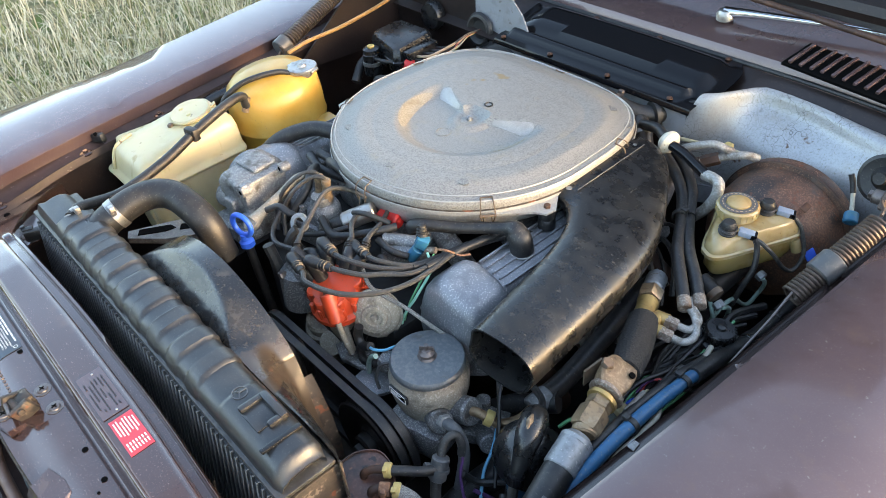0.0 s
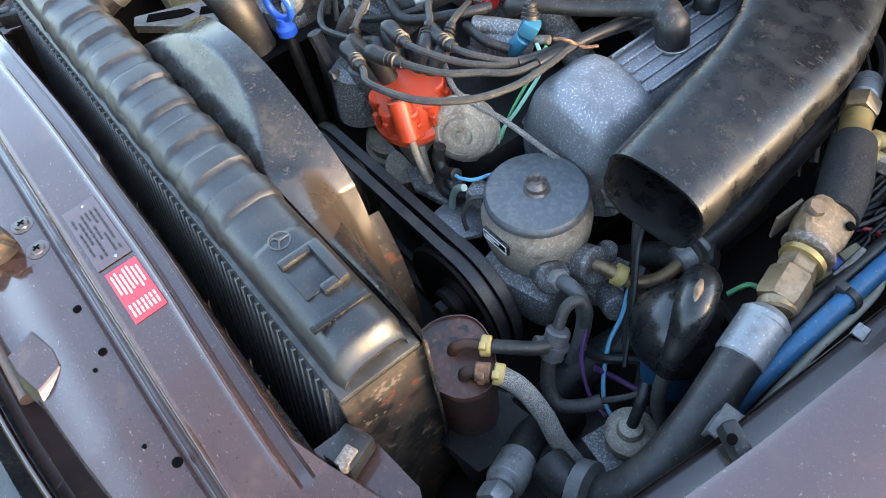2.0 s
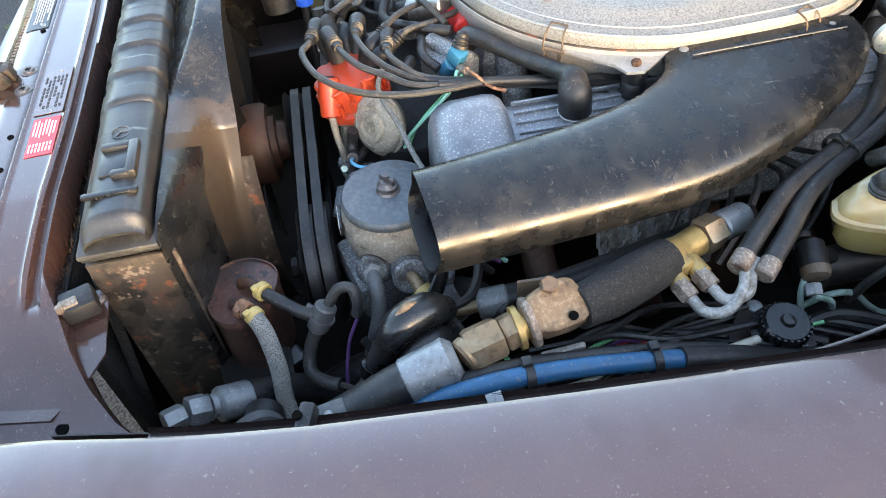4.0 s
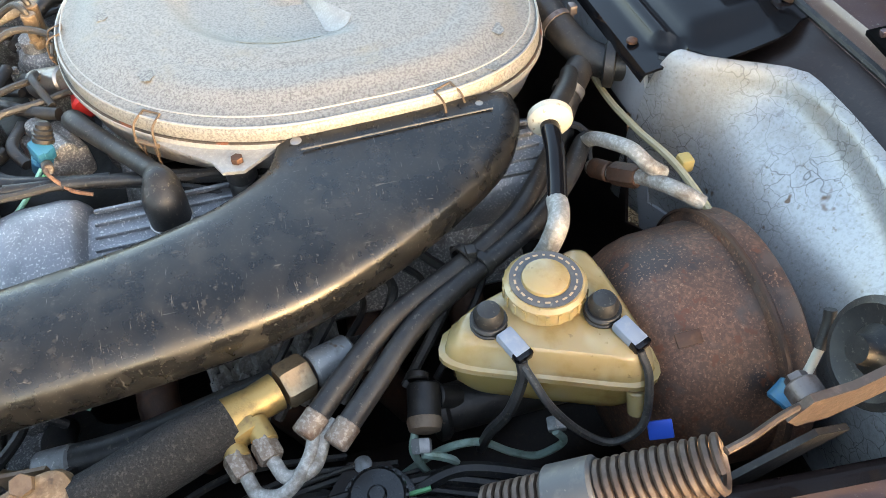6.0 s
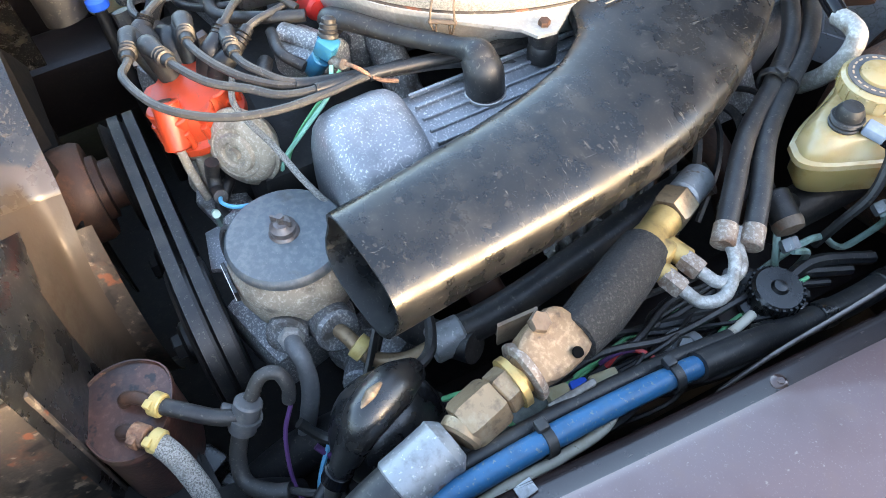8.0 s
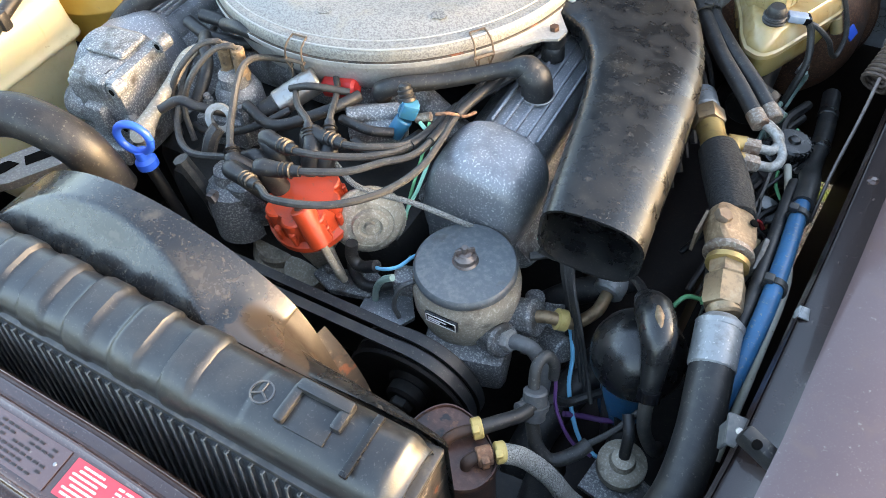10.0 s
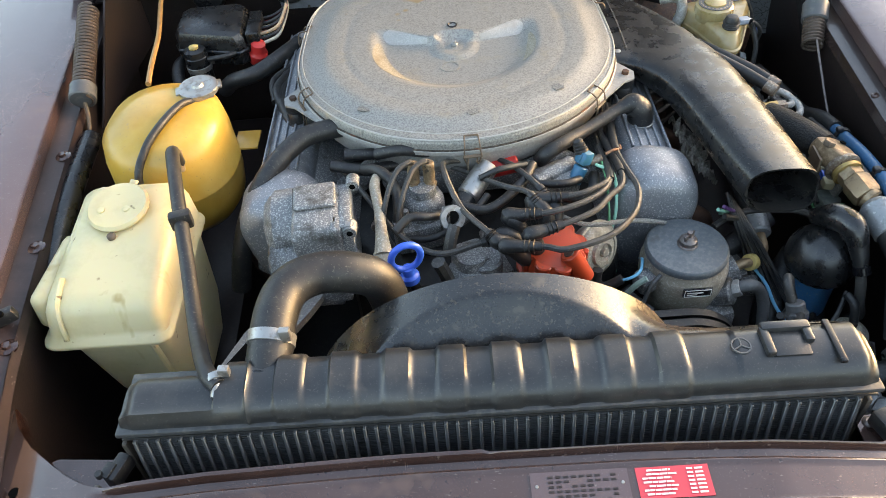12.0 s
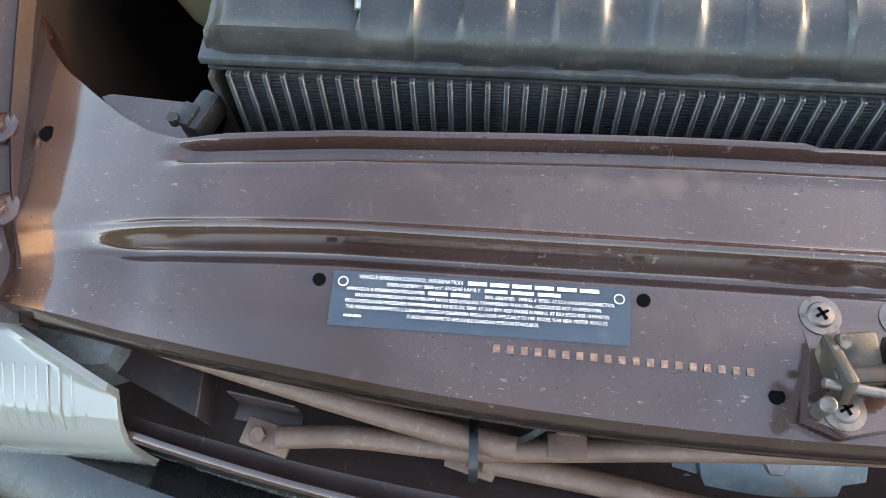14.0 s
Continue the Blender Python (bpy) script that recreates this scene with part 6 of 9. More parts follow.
# ignition leads
L_ = [
    [(0.045, 0.258, 0.79), (0.094, 0.246, 0.797), (0.122, 0.236, 0.80), (0.18, 0.254, 0.802), (0.219, 0.295, 0.80), (0.235, 0.345, 0.797), (0.23, 0.40, 0.79), (0.225, 0.455, 0.787), (0.235, 0.56, 0.775), (0.24, 0.66, 0.765)],
    [(0.078, 0.271, 0.795), (0.125, 0.283, 0.80), (0.168, 0.304, 0.80), (0.195, 0.335, 0.798), (0.216, 0.36, 0.795), (0.221, 0.40, 0.79), (0.215, 0.5, 0.775), (0.22, 0.6, 0.76)],
    [(0.053, 0.313, 0.793), (0.101, 0.306, 0.80), (0.15, 0.32, 0.80), (0.186, 0.347, 0.795), (0.205, 0.385, 0.788), (0.207, 0.45, 0.775), (0.21, 0.55, 0.76)],
    [(0.09, 0.345, 0.79), (0.142, 0.341, 0.797), (0.175, 0.353, 0.797), (0.203, 0.385, 0.79), (0.205, 0.48, 0.77)],
    [(0.105, 0.325, 0.785), (0.085, 0.35, 0.80), (0.05, 0.375, 0.795), (0.0, 0.43, 0.78), (-0.05, 0.47, 0.77), (-0.14, 0.50, 0.76)],
    [(0.036, 0.272, 0.785), (0.022, 0.285, 0.795), (-0.01, 0.33, 0.80), (-0.03, 0.385, 0.82), (-0.025, 0.43, 0.80), (0.02, 0.46, 0.775)],
    [(0.045, 0.295, 0.775), (0.012, 0.285, 0.772), (-0.045, 0.275, 0.768), (-0.10, 0.32, 0.768), (-0.16, 0.42, 0.775), (-0.2, 0.5, 0.75)],
    [(0.12, 0.335, 0.78), (0.10, 0.37, 0.795), (0.08, 0.41, 0.79), (0.06, 0.44, 0.785), (0.02, 0.48, 0.77)],
]
for k, p in enumerate(L_):
    hose("ignition_lead", p, 0.0042, RUBBER_GREY, "worn black ignition lead sweeping from distributor", "cable", 8, "ignition leads")
    a, b = V(p[0]), V(p[1])
    foot = DC + DQ * 0.03 + (a - DC - DQ * (a - DC).dot(DQ)) * 0.55
    bm = BM()
    tube(bm, [foot, foot.lerp(a, 0.6) + DQ * 0.006, a + DQ * 0.001, a.lerp(b, 0.45), a.lerp(b, 0.95)], [0.0115, 0.012, 0.011, 0.0085, 0.0062], 14, 6)
    for f in (0.5, 0.62, 0.74):
        lathe(bm, a.lerp(b, f), b - a, [(0.0075, -0.001), (0.0094, 0), (0.0075, 0.001)], 14)
    part("boot", bm, RUBBER, dist)
for i in (0, 1, 2):
    q = spline(L_[i], 7)
    hose("lead_sleeve", q[-16:-8], 0.0062, RUBBER, "black rubber sleeve on ignition lead", "sleeve", 10, "lead sleeves", sub=1)

# warm-up regulator with terminals
reg = thing("warm_up_regulator", "grey cast regulator with two rusty terminals", "regulator", (-0.06, 0.40, 0.72))
bm = BM()
lathe(bm, (-0.063, 0.392, 0.70), (0, 0, 1), [(0.036, 0), (0.036, 0.03), (0.031, 0.034), (0.030, 0.065), (0.026, 0.074), (0.020, 0.078), (0.019, 0.092), (0.004, 0.094)], 32)
box(bm, (-0.075, 0.37, 0.72), (0.07, 0.04, 0.045), (0, 0, 12), 0.006)
part("casting", bm, ALU, reg)
for dx in (-0.026, 0.030):
    bm = BM()
    hexnut(bm, (-0.063 + dx, 0.362, 0.735), (-0.063 + dx, 0.362, 0.765), 0.007)
    rod(bm, (-0.063 + dx, 0.362, 0.765), (-0.063 + dx, 0.362, 0.772), 0.0045)
    part("bolt", bm, ALU, reg)
for dx in (-0.011, 0.011):
    bm = BM()
    rod(bm, (-0.063 + dx, 0.397, 0.786), (-0.063 + dx, 0.400, 0.826), 0.0085, 14)
    hexnut(bm, (-0.063 + dx, 0.397, 0.784), (-0.063 + dx, 0.397, 0.794), 0.0105)
    part("terminal", bm, TAN_ZINC, reg, "rusty brass terminal")
for x0 in (-0.074, -0.052):
    hose("fuel_line", [(x0, 0.400, 0.822), (x0 - 0.004, 0.395, 0.832), (x0 - 0.022, 0.38, 0.828), (x0 - 0.038, 0.35, 0.805), (x0 - 0.045, 0.33, 0.77), (x0 - 0.03, 0.315, 0.735)], 0.0038, RUBBER_GREY, "thin grey fuel line loop", "pipe", 8, "fuel lines")
bm = BM()
rod(bm, (0.0, 0.39, 0.765), (0.035, 0.435, 0.785), 0.017, 22)
o = solo("fuel_solenoid", bm, STEEL, "silver cylindrical solenoid with rubber end", "solenoid")
bm = BM()
rod(bm, (-0.012, 0.374, 0.758), (0.002, 0.392, 0.766), 0.0145, 18)
part("end", bm, RUBBER, o, "black rubber end")
bm = BM()
rod(bm, (0.035, 0.445, 0.768), (0.08, 0.452, 0.772), 0.014, 20, 0.25)
solo("red_connector", bm, REDP, "red plastic cap beneath the air cleaner", "connector")
bm = BM()
box(bm, (0.0, 0.30, 0.72), (0.05, 0.05, 0.05), (0, 0, 20), 0.01)
rod(bm, (0.02, 0.29, 0.68), (0.02, 0.29, 0.74), 0.024)
solo("thermostat_housing", bm, ALU, "blue-grey thermostat housing behind the shroud", "housing")
bm = BM()
tube(bm, [(-0.118, 0.278, 0.768), (-0.120, 0.305, 0.778), (-0.124, 0.345, 0.790), (-0.130, 0.385, 0.800), (-0.128, 0.415, 0.797)], [0.013, 0.009, 0.007, 0.008, 0.006], 12)
lathe(bm, (-0.118, 0.276, 0.764), (0, -0.5, 1), [(0.014, -0.004), (0.015, 0), (0.015, 0.006), (0.006, 0.009)], 20)
solo("throttle_lever", bm, ALU_TAN, "dusty tan cast throttle lever", "lever")
bm = BM()
box(bm, (0.13, 0.42, 0.755), (0.07, 0.05, 0.04), (0, 0, 30), 0.008)
rod(bm, (0.10, 0.40, 0.775), (0.16, 0.44, 0.775), 0.012)
solo("idle_air_unit", bm, ALU, "small cast aluminium idle air unit", "valve")
# temperature sensor with teal plug
sen = thing("temperature_sensor", "teal plastic sensor plug with green wire", "sensor", (0.17, 0.42, 0.76))
bm = BM()
rod(bm, (0.158, 0.409, 0.762), (0.170, 0.419, 0.784), 0.0105, 18)
box(bm, (0.174, 0.424, 0.796), (0.020, 0.019, 0.020), (0, 25, 35), 0.003)
box(bm, (0.174, 0.424, 0.797), (0.022, 0.006, 0.016), (0, 25, 35), 0.001)
part("plug", bm, TEAL, sen)
bm = BM()
lathe(bm, (0.170, 0.428, 0.803), (-0.33, 0.33, 0.88), [(0.0105, 0), (0.0105, 0.004), (0.009, 0.005), (0.0098, 0.008), (0.0083, 0.009), (0.009, 0.013), (0.0072, 0.014), (0.0075, 0.018), (0.004, 0.021)], 18)
part("rubber_cap", bm, RUBBER, sen)
bm = BM()
rod(bm, (0.182, 0.424, 0.784), (0.200, 0.43, 0.790), 0.0055, 14)
part("nozzle", bm, FERRULE_TAN, sen)
hose("green_wire", [(0.19, 0.42, 0.785), (0.215, 0.405, 0.775), (0.215, 0.37, 0.74), (0.205, 0.345, 0.70), (0.215, 0.33, 0.65)], 0.0024, MINT, "thin mint green wire by valve cover", "wire", 6)
hose("green_wire", [(0.20, 0.425, 0.785), (0.205, 0.40, 0.765), (0.205, 0.36, 0.72), (0.20, 0.34, 0.66)], 0.002, GREENW, "thin green wire by valve cover", "wire", 6)
hose("tan_wire", [(0.206, 0.43, 0.795), (0.220, 0.436, 0.797), (0.232, 0.452, 0.785), (0.236, 0.47, 0.778)], 0.0021, RUST_CLIP, "short tan wire at sensor plug", "wire", 6)

br = thing("breather_hose", "black rubber breather hose with elbow", "hose", (0.2, 0.5, 0.78))
part("hose_body", tube(BM(), [(0.115, 0.455, 0.772), (0.122, 0.448, 0.788), (0.145, 0.46, 0.795), (0.19, 0.495, 0.793), (0.245, 0.532, 0.800), (0.268, 0.541, 0.802), (0.280, 0.541, 0.788)], [0.012, 0.012, 0.0108, 0.0098, 0.0098, 0.0165, 0.018], 16), RUBBER, br)
part("elbow", tube(BM(), [(0.266, 0.541, 0.800), (0.279, 0.541, 0.790), (0.283, 0.541, 0.768)], [0.017, 0.02, 0.0195], 18), RUBBER, br)
bm = BM()
clamp_band(bm, (0.283, 0.541, 0.768), (0.05, 0, 1), 0.0197, 0.004, False)
part("spring_clip", bm, STEEL, br)

# ---- power steering pump ----
ps = thing("power_steering_pump", "cast power steering pump with grey lid", "pump", (0.31, 0.31, 0.60))
PX, PY = 0.306, 0.310
bm = BM()
lathe(bm, (PX, PY, 0.714), (0, 0, 1), [(0.058, -0.008), (0.0585, -0.004), (0.0575, 0.0), (0.055, 0.0025), (0.02, 0.0055), (0.003, 0.006)], 48)
part("lid", bm, LID_GREY, ps, "grey lid with fine scratches")
bm = BM()
lathe(bm, (PX, PY, 0.716), (0, 0, 1), [(0.016, 0), (0.0155, 0.003), (0.0125, 0.006), (0.0125, 0.012), (0.010, 0.014), (0.008, 0.017), (0.004, 0.018), (0.0035, 0.026)], 20)
box(bm, (PX, PY, 0.735), (0.022, 0.003, 0.008), (0, 0, 40), 0.001)
part("wing_nut", bm, SCREW, ps)
bm = BM()
lathe(bm, (PX, PY, 0.589), (0, 0, 1), [(0.036, 0), (0.046, 0.02), (0.055, 0.045), (0.0615, 0.07), (0.0625, 0.095), (0.060, 0.105), (0.0565, 0.110), (0.0565, 0.119)], 48)
part("reservoir", bm, ALU_TAN, ps, "tan cast reservoir with grit")
bm = BM()
box(bm, (0.32, 0.29, 0.60), (0.10, 0.10, 0.06), (0, 0, 15), 0.012)
rod(bm, (0.345, 0.285, 0.64), (0.372, 0.272, 0.655), 0.02, 20)
rod(bm, (0.35, 0.315, 0.635), (0.392, 0.318, 0.655), 0.022, 20)
box(bm, (0.245, 0.28, 0.68), (0.03, 0.03, 0.03), (0, 0, 20), 0.008)
part("pump_casting", bm, ALU, ps)
bm = BM()
box(bm, (0.309, 0.2475, 0.686), (0.040, 0.004, 0.015), (0, 0, 0), 0.001)
np_ = part("name_plate", bm, BLACK, ps, "small black plate with pale border")
for dx, dz, w, h in ((0, 0.0062, 0.036, 0.001), (0, -0.0062, 0.036, 0.001), (-0.018, 0, 0.001, 0.0124), (0.018, 0, 0.001, 0.0124), (-0.004, 0.001, 0.022, 0.0016), (-0.008, -0.0025, 0.014, 0.0012)):
    bm = BM()
    box(bm, (0.309 + dx, 0.2452, 0.686 + dz), (w, 0.0006, h), (0, 0, 0), 0)
    part("plate_line", bm, INK_WHITE, np_)
bm = BM()
hexnut(bm, (0.366, 0.279, 0.650), (0.382, 0.274, 0.660), 0.0125)
part("union_nut", bm, BRIGHT_WORN_ALU, ps)
hose("steering_hose", [(0.376, 0.276, 0.655), (0.392, 0.275, 0.662), (0.408, 0.276, 0.654), (0.420, 0.272, 0.630), (0.424, 0.262, 0.595), (0.424, 0.25, 0.55), (0.42, 0.24, 0.50)], 0.0088, PALE_HOSE, "grey steering pump hose", n=14)
hose("steering_pipe", [(0.388, 0.318, 0.655), (0.402, 0.322, 0.658), (0.417, 0.328, 0.652), (0.43, 0.337, 0.645), (0.445, 0.36, 0.648), (0.448, 0.385, 0.652)], 0.0075, COPPER, "bronze steering pipe bend", "pipe")
bm = BM()
lathe(bm, (0.410, 0.3255, 0.655), (0.6, 0.35, -0.3), [(0.0085, 0), (0.0125, 0.001), (0.0125, 0.012), (0.0085, 0.013)], 20)
solo("line_clip", bm, IVORY, "ivory plastic clip on pipe", "clip")

# belts and pulleys
for nm, c, r, lab_ in (("pump_pulley", (0.29, 0.212, 0.597), 0.078, "black steering pump pulley"), ("water_pump_pulley", (0.03, 0.205, 0.60), 0.07, "black water pump pulley"), ("crank_pulley", (0.05, 0.205, 0.45), 0.085, "black crank pulley")):
    p = thing(nm, lab_ + " with grooves", "pulley", c)
    bm = BM()
    lathe(bm, c, (0, -1, 0), [(r * 0.9, -0.02), (r, -0.018), (r, -0.012), (r * 0.9, -0.006), (r, 0.0), (r, 0.006), (r * 0.9, 0.012), (r, 0.018), (r * 0.96, 0.021), (r * 0.85, 0.018), (r * 0.55, 0.010), (r * 0.4, 0.010), (r * 0.34, 0.016)], 48)
    part("wheel", bm, DARK, p)
    bm = BM()
    rod(bm, V(c) + V((0, -0.01, 0)), V(c) + V((0, -0.032, 0)), r * 0.3, 20)
    hexnut(bm, V(c) + V((0, -0.03, 0)), V(c) + V((0, -0.042, 0)), r * 0.18)
    part("hub", bm, DARK, p)


def belt(y, c1, r1, c2, r2, label):
    (x1, z1), (x2, z2) = c1, c2
    d = math.hypot(x2 - x1, z2 - z1)
    a0 = math.atan2(z2 - z1, x2 - x1)
    off = math.acos((r1 - r2) / d)
    pts = [(x1 + r1 * math.cos(a0 + t), z1 + r1 * math.sin(a0 + t)) for t in lin(off, 2 * math.pi - off, 20)]
    pts += [(x2 + r2 * math.cos(a0 + t), z2 + r2 * math.sin(a0 + t)) for t in lin(-off, off, 20)]
    bm = BM()
    cen = V(((x1 + x2) / 2, (z1 + z2) / 2))
    n = len(pts)
    rings = []
    for i, (x, z) in enumerate(pts):
        p, q = pts[i - 1], pts[(i + 1) % n]
        t = V((q[0] - p[0], q[1] - p[1])).normalized()
        nn = V((t.y, -t.x))
        rings.append([bm.verts.new((x + nn.x * h, y + w, z + nn.y * h)) for h, w in ((0.004, -0.006), (0.004, 0.006), (-0.004, 0.004), (-0.004, -0.004))])
    join_rings(bm, rings + [rings[0]], caps=False)
    return solo("drive_belt", bm, RUBBER, label, "belt", "drive belts", angle=30)


belt(0.203, (0.29, 0.597), 0.077, (0.03, 0.60), 0.069, "black rubber drive belt over pulleys")
belt(0.221, (0.29, 0.597), 0.077, (0.03, 0.60), 0.069, "black rubber drive belt over pulleys")
fan = thing("cooling_fan", "dark engine cooling fan inside the shroud", "fan", (0.02, 0.15, 0.60))
bm = BM()
lathe(bm, (0.03, 0.125, 0.60), (0, -1, 0), [(0.058, -0.03), (0.062, -0.022), (0.062, 0), (0.055, 0.02), (0.02, 0.03)], 28)
lathe(bm, (0.03, 0.16, 0.60), (0, 1, 0), [(0.040, -0.01), (0.040, 0.004), (0.031, 0.006), (0.031, 0.022), (0.043, 0.024), (0.043, 0.034)], 28)
part("hub", bm, RUST, fan, "rusty clutch hub")
for k in range(7):
    a = 2 * math.pi * k / 7
    bm = BM()

    def blade(u, v, a=a):
        r = 0.06 + 0.15 * u
        t = a + (v - 0.5) * 0.5
        return V((0.02 + r * math.cos(t), 0.112 + 0.03 * (v - 0.5), 0.60 + r * math.sin(t)))
    part("blade", sheet(bm, blade, lin(0, 1, 6), lin(0, 1, 4), 0.003, (0, 1, 0)), DARK, fan)

# rusty canister and small hoses
can = thing("rusty_canister", "rust-brown painted canister with hose stubs", "canister", (0.372, 0.125, 0.55))
pl = [(0.341, 0.112), (0.341, 0.142), (0.360, 0.166), (0.388, 0.167), (0.417, 0.152), (0.435, 0.130), (0.427, 0.102), (0.398, 0.088), (0.360, 0.090)]
q = spline([(*p, 0) for p in pl[-2:] + pl + pl[:2]], 8)
q = q[16:16 + 8 * len(pl)]
cc = V((sum(p.x for p in q) / len(q), sum(p.y for p in q) / len(q), 0))
bm = BM()
rings = []
for k_, z in ((0.93, 0.575), (0.96, 0.58), (0.96, 0.668), (0.985, 0.672), (1.0, 0.676), (1.0, 0.680), (0.985, 0.6835), (0.955, 0.6835), (0.935, 0.6805), (0.5, 0.6815), (0.1, 0.6815)):
    rings.append([bm.verts.new((cc.x + (p.x - cc.x) * k_, cc.y + (p.y - cc.y) * k_, z)) for p in q])
join_rings(bm, rings)
part("shell", bm, RUST_CAN, can, "", 50)
part("stub", tube(BM(), [(0.380, 0.127, 0.680), (0.381, 0.129, 0.689), (0.388, 0.139, 0.693), (0.402, 0.152, 0.692)], 0.0058, 12), RUST, can)
part("stub", tube(BM(), [(0.408, 0.118, 0.680), (0.409, 0.120, 0.688), (0.416, 0.129, 0.690), (0.427, 0.138, 0.689)], 0.0062, 12), RUST, can)
bm = BM()
rod(bm, (0.415, 0.127, 0.690), (0.426, 0.137, 0.690), 0.0098, 14, 0.1)
box(bm, (0.424, 0.127, 0.692), (0.008, 0.012, 0.014), (0, 0, 42), 0.002)
part("rusty_clip", bm, RUST_CLIP, can, "flaking rusty hose clip")
for z_, sc_ in ((0.56, 1.0), (0.50, 1.02)):
    bm = BM()
    box(bm, (cc.x + 0.01, cc.y, z_), (0.085 * sc_, 0.07, 0.03), (0, 0, 30), 0.006)
    part("holder_strap", bm, BLACK, can)
for a, b in (((0.398, 0.149, 0.692), (0.406, 0.156, 0.692)), ((0.428, 0.139, 0.689), (0.436, 0.146, 0.688))):
    bm = BM()
    rod(bm, a, b, 0.0108, 18, 0.12)
    box(bm, (V(a) + V(b)) / 2 + V((0.002, -0.006, 0.009)), (0.007, 0.008, 0.006), (0, 0, 40), 0.0015)
    solo("hose_band", bm, IVORY, "yellowed plastic hose band", "clip", "hose bands")
hose("vent_hose", [(0.402, 0.152, 0.692), (0.415, 0.168, 0.688), (0.429, 0.188, 0.680), (0.436, 0.205, 0.674)], 0.0074, RUBBER, "short black vent hose")
hose("braided_hose", [(0.432, 0.142, 0.689), (0.452, 0.152, 0.678), (0.477, 0.158, 0.650), (0.50, 0.158, 0.62), (0.53, 0.165, 0.585)], 0.0098, BRAID, "frayed grey braided hose", n=14)
fl = thing("inline_filter", "grey plastic inline filter", "filter", (0.435, 0.212, 0.66))
bm = BM()
rod(bm, (0.439, 0.204, 0.655), (0.433, 0.220, 0.685), 0.0125, 20)
lathe(bm, (0.4363, 0.211, 0.669), (-0.18, 0.47, 0.85), [(0.012, -0.002), (0.0152, -0.002), (0.0152, 0.003), (0.012, 0.003)], 24)
rod(bm, (0.434, 0.2125, 0.668), (0.424, 0.196, 0.678), 0.006, 12)
part("shell", bm, GREYP, fl)
hose("filter_loop_hose", [(0.430, 0.222, 0.683), (0.426, 0.236, 0.70), (0.430, 0.250, 0.702), (0.438, 0.254, 0.687), (0.440, 0.25, 0.668)], 0.0062, RUBBER_GREY, "small looped grey hose above filter")
hose("filter_lower_hose", [(0.437, 0.204, 0.655), (0.45, 0.19, 0.63), (0.468, 0.188, 0.615), (0.487, 0.205, 0.618), (0.496, 0.22, 0.622)], 0.0078, RUBBER_GREY, "bent grey hose below filter")
hose("purple_wire", [(0.443, 0.25, 0.665), (0.452, 0.235, 0.635), (0.475, 0.225, 0.60), (0.50, 0.225, 0.585)], 0.0022, PURPLEW, "thin purple wire from grey hose", "wire", 6)
hose("black_wire", [(0.496, 0.22, 0.622), (0.515, 0.24, 0.635), (0.53, 0.262, 0.65)], 0.0035, RUBBER, "black wire between hose and coil", "wire", 8)
hose("blue_wire", [(0.425, 0.335, 0.635), (0.44, 0.31, 0.62), (0.45, 0.28, 0.60), (0.48, 0.245, 0.57), (0.515, 0.235, 0.56)], 0.0026, BLUEW, "light blue wire beside steering pump", "wire", 6)
hose("grey_vacuum_line", [(0.262, 0.272, 0.70), (0.248, 0.262, 0.69), (0.240, 0.256, 0.66), (0.245, 0.255, 0.64)], 0.003, GREYP, "thin grey vacuum line", "wire", 6)
hose("control_cable", [(0.125, 0.335, 0.768), (0.165, 0.322, 0.758), (0.225, 0.338, 0.745), (0.270, 0.350, 0.728), (0.305, 0.372, 0.695), (0.315, 0.385, 0.66)], 0.0034, BRAID, "thin braided control cable", "cable", 8)
# black plugged coil cover
cap = thing("coil_boot", "glossy black rubber coil boot on blue coil", "ignition coil", (0.51, 0.31, 0.62))
bm = BM()
lathe(bm, (0.508, 0.314, 0.665), (0.0, -0.12, 1), [(0.046, -0.012), (0.050, 0), (0.050, 0.014), (0.046, 0.026), (0.036, 0.042), (0.02, 0.054), (0.006, 0.058)], 36)
tube(bm, [(0.496, 0.346, 0.722), (0.510, 0.322, 0.742), (0.523, 0.296, 0.745), (0.530, 0.276, 0.722), (0.534, 0.260, 0.698)], [0.012, 0.0195, 0.0185, 0.013, 0.0095], 18)
part("boot", bm, BLACK, cap, "", 60)
bm = BM()
rod(bm, (0.508, 0.312, 0.56), (0.508, 0.312, 0.665), 0.031, 28, 0.1)
part("coil_can", bm, BLUEHOSE, cap, "dirty blue coil can")
part("worn_tip", tube(BM(), [(0.5135, 0.3135, 0.7635), (0.5185, 0.303, 0.765), (0.524, 0.292, 0.7605)], [0.002, 0.0046, 0.002], 10), TAN_ZINC, cap, "worn tan patch on the boot")
part("strap", lathe(BM(), (0.5335, 0.262, 0.703), (0.15, -0.5, -0.8), [(0.0098, 0), (0.0118, 0.001), (0.0118, 0.012), (0.0098, 0.013)], 18), BLACK_GLOSS, cap)
hose("coil_lead", [(0.534, 0.260, 0.698), (0.537, 0.250, 0.675), (0.543, 0.246, 0.645), (0.556, 0.25, 0.61), (0.56, 0.27, 0.58)], 0.0072, RUBBER_GREY, "grey rubber lead below coil boot", "cable", 10)
hose("coil_wire", [(0.497, 0.345, 0.722), (0.478, 0.372, 0.712), (0.43, 0.39, 0.70), (0.39, 0.38, 0.70), (0.36, 0.36, 0.70)], 0.0052, RUBBER, "black high tension cable under the duct", "cable", 8)
dr = thing("pressure_switch", "round zinc pressure switch with rubber lead", "switch", (0.53, 0.225, 0.58))
bm = BM()
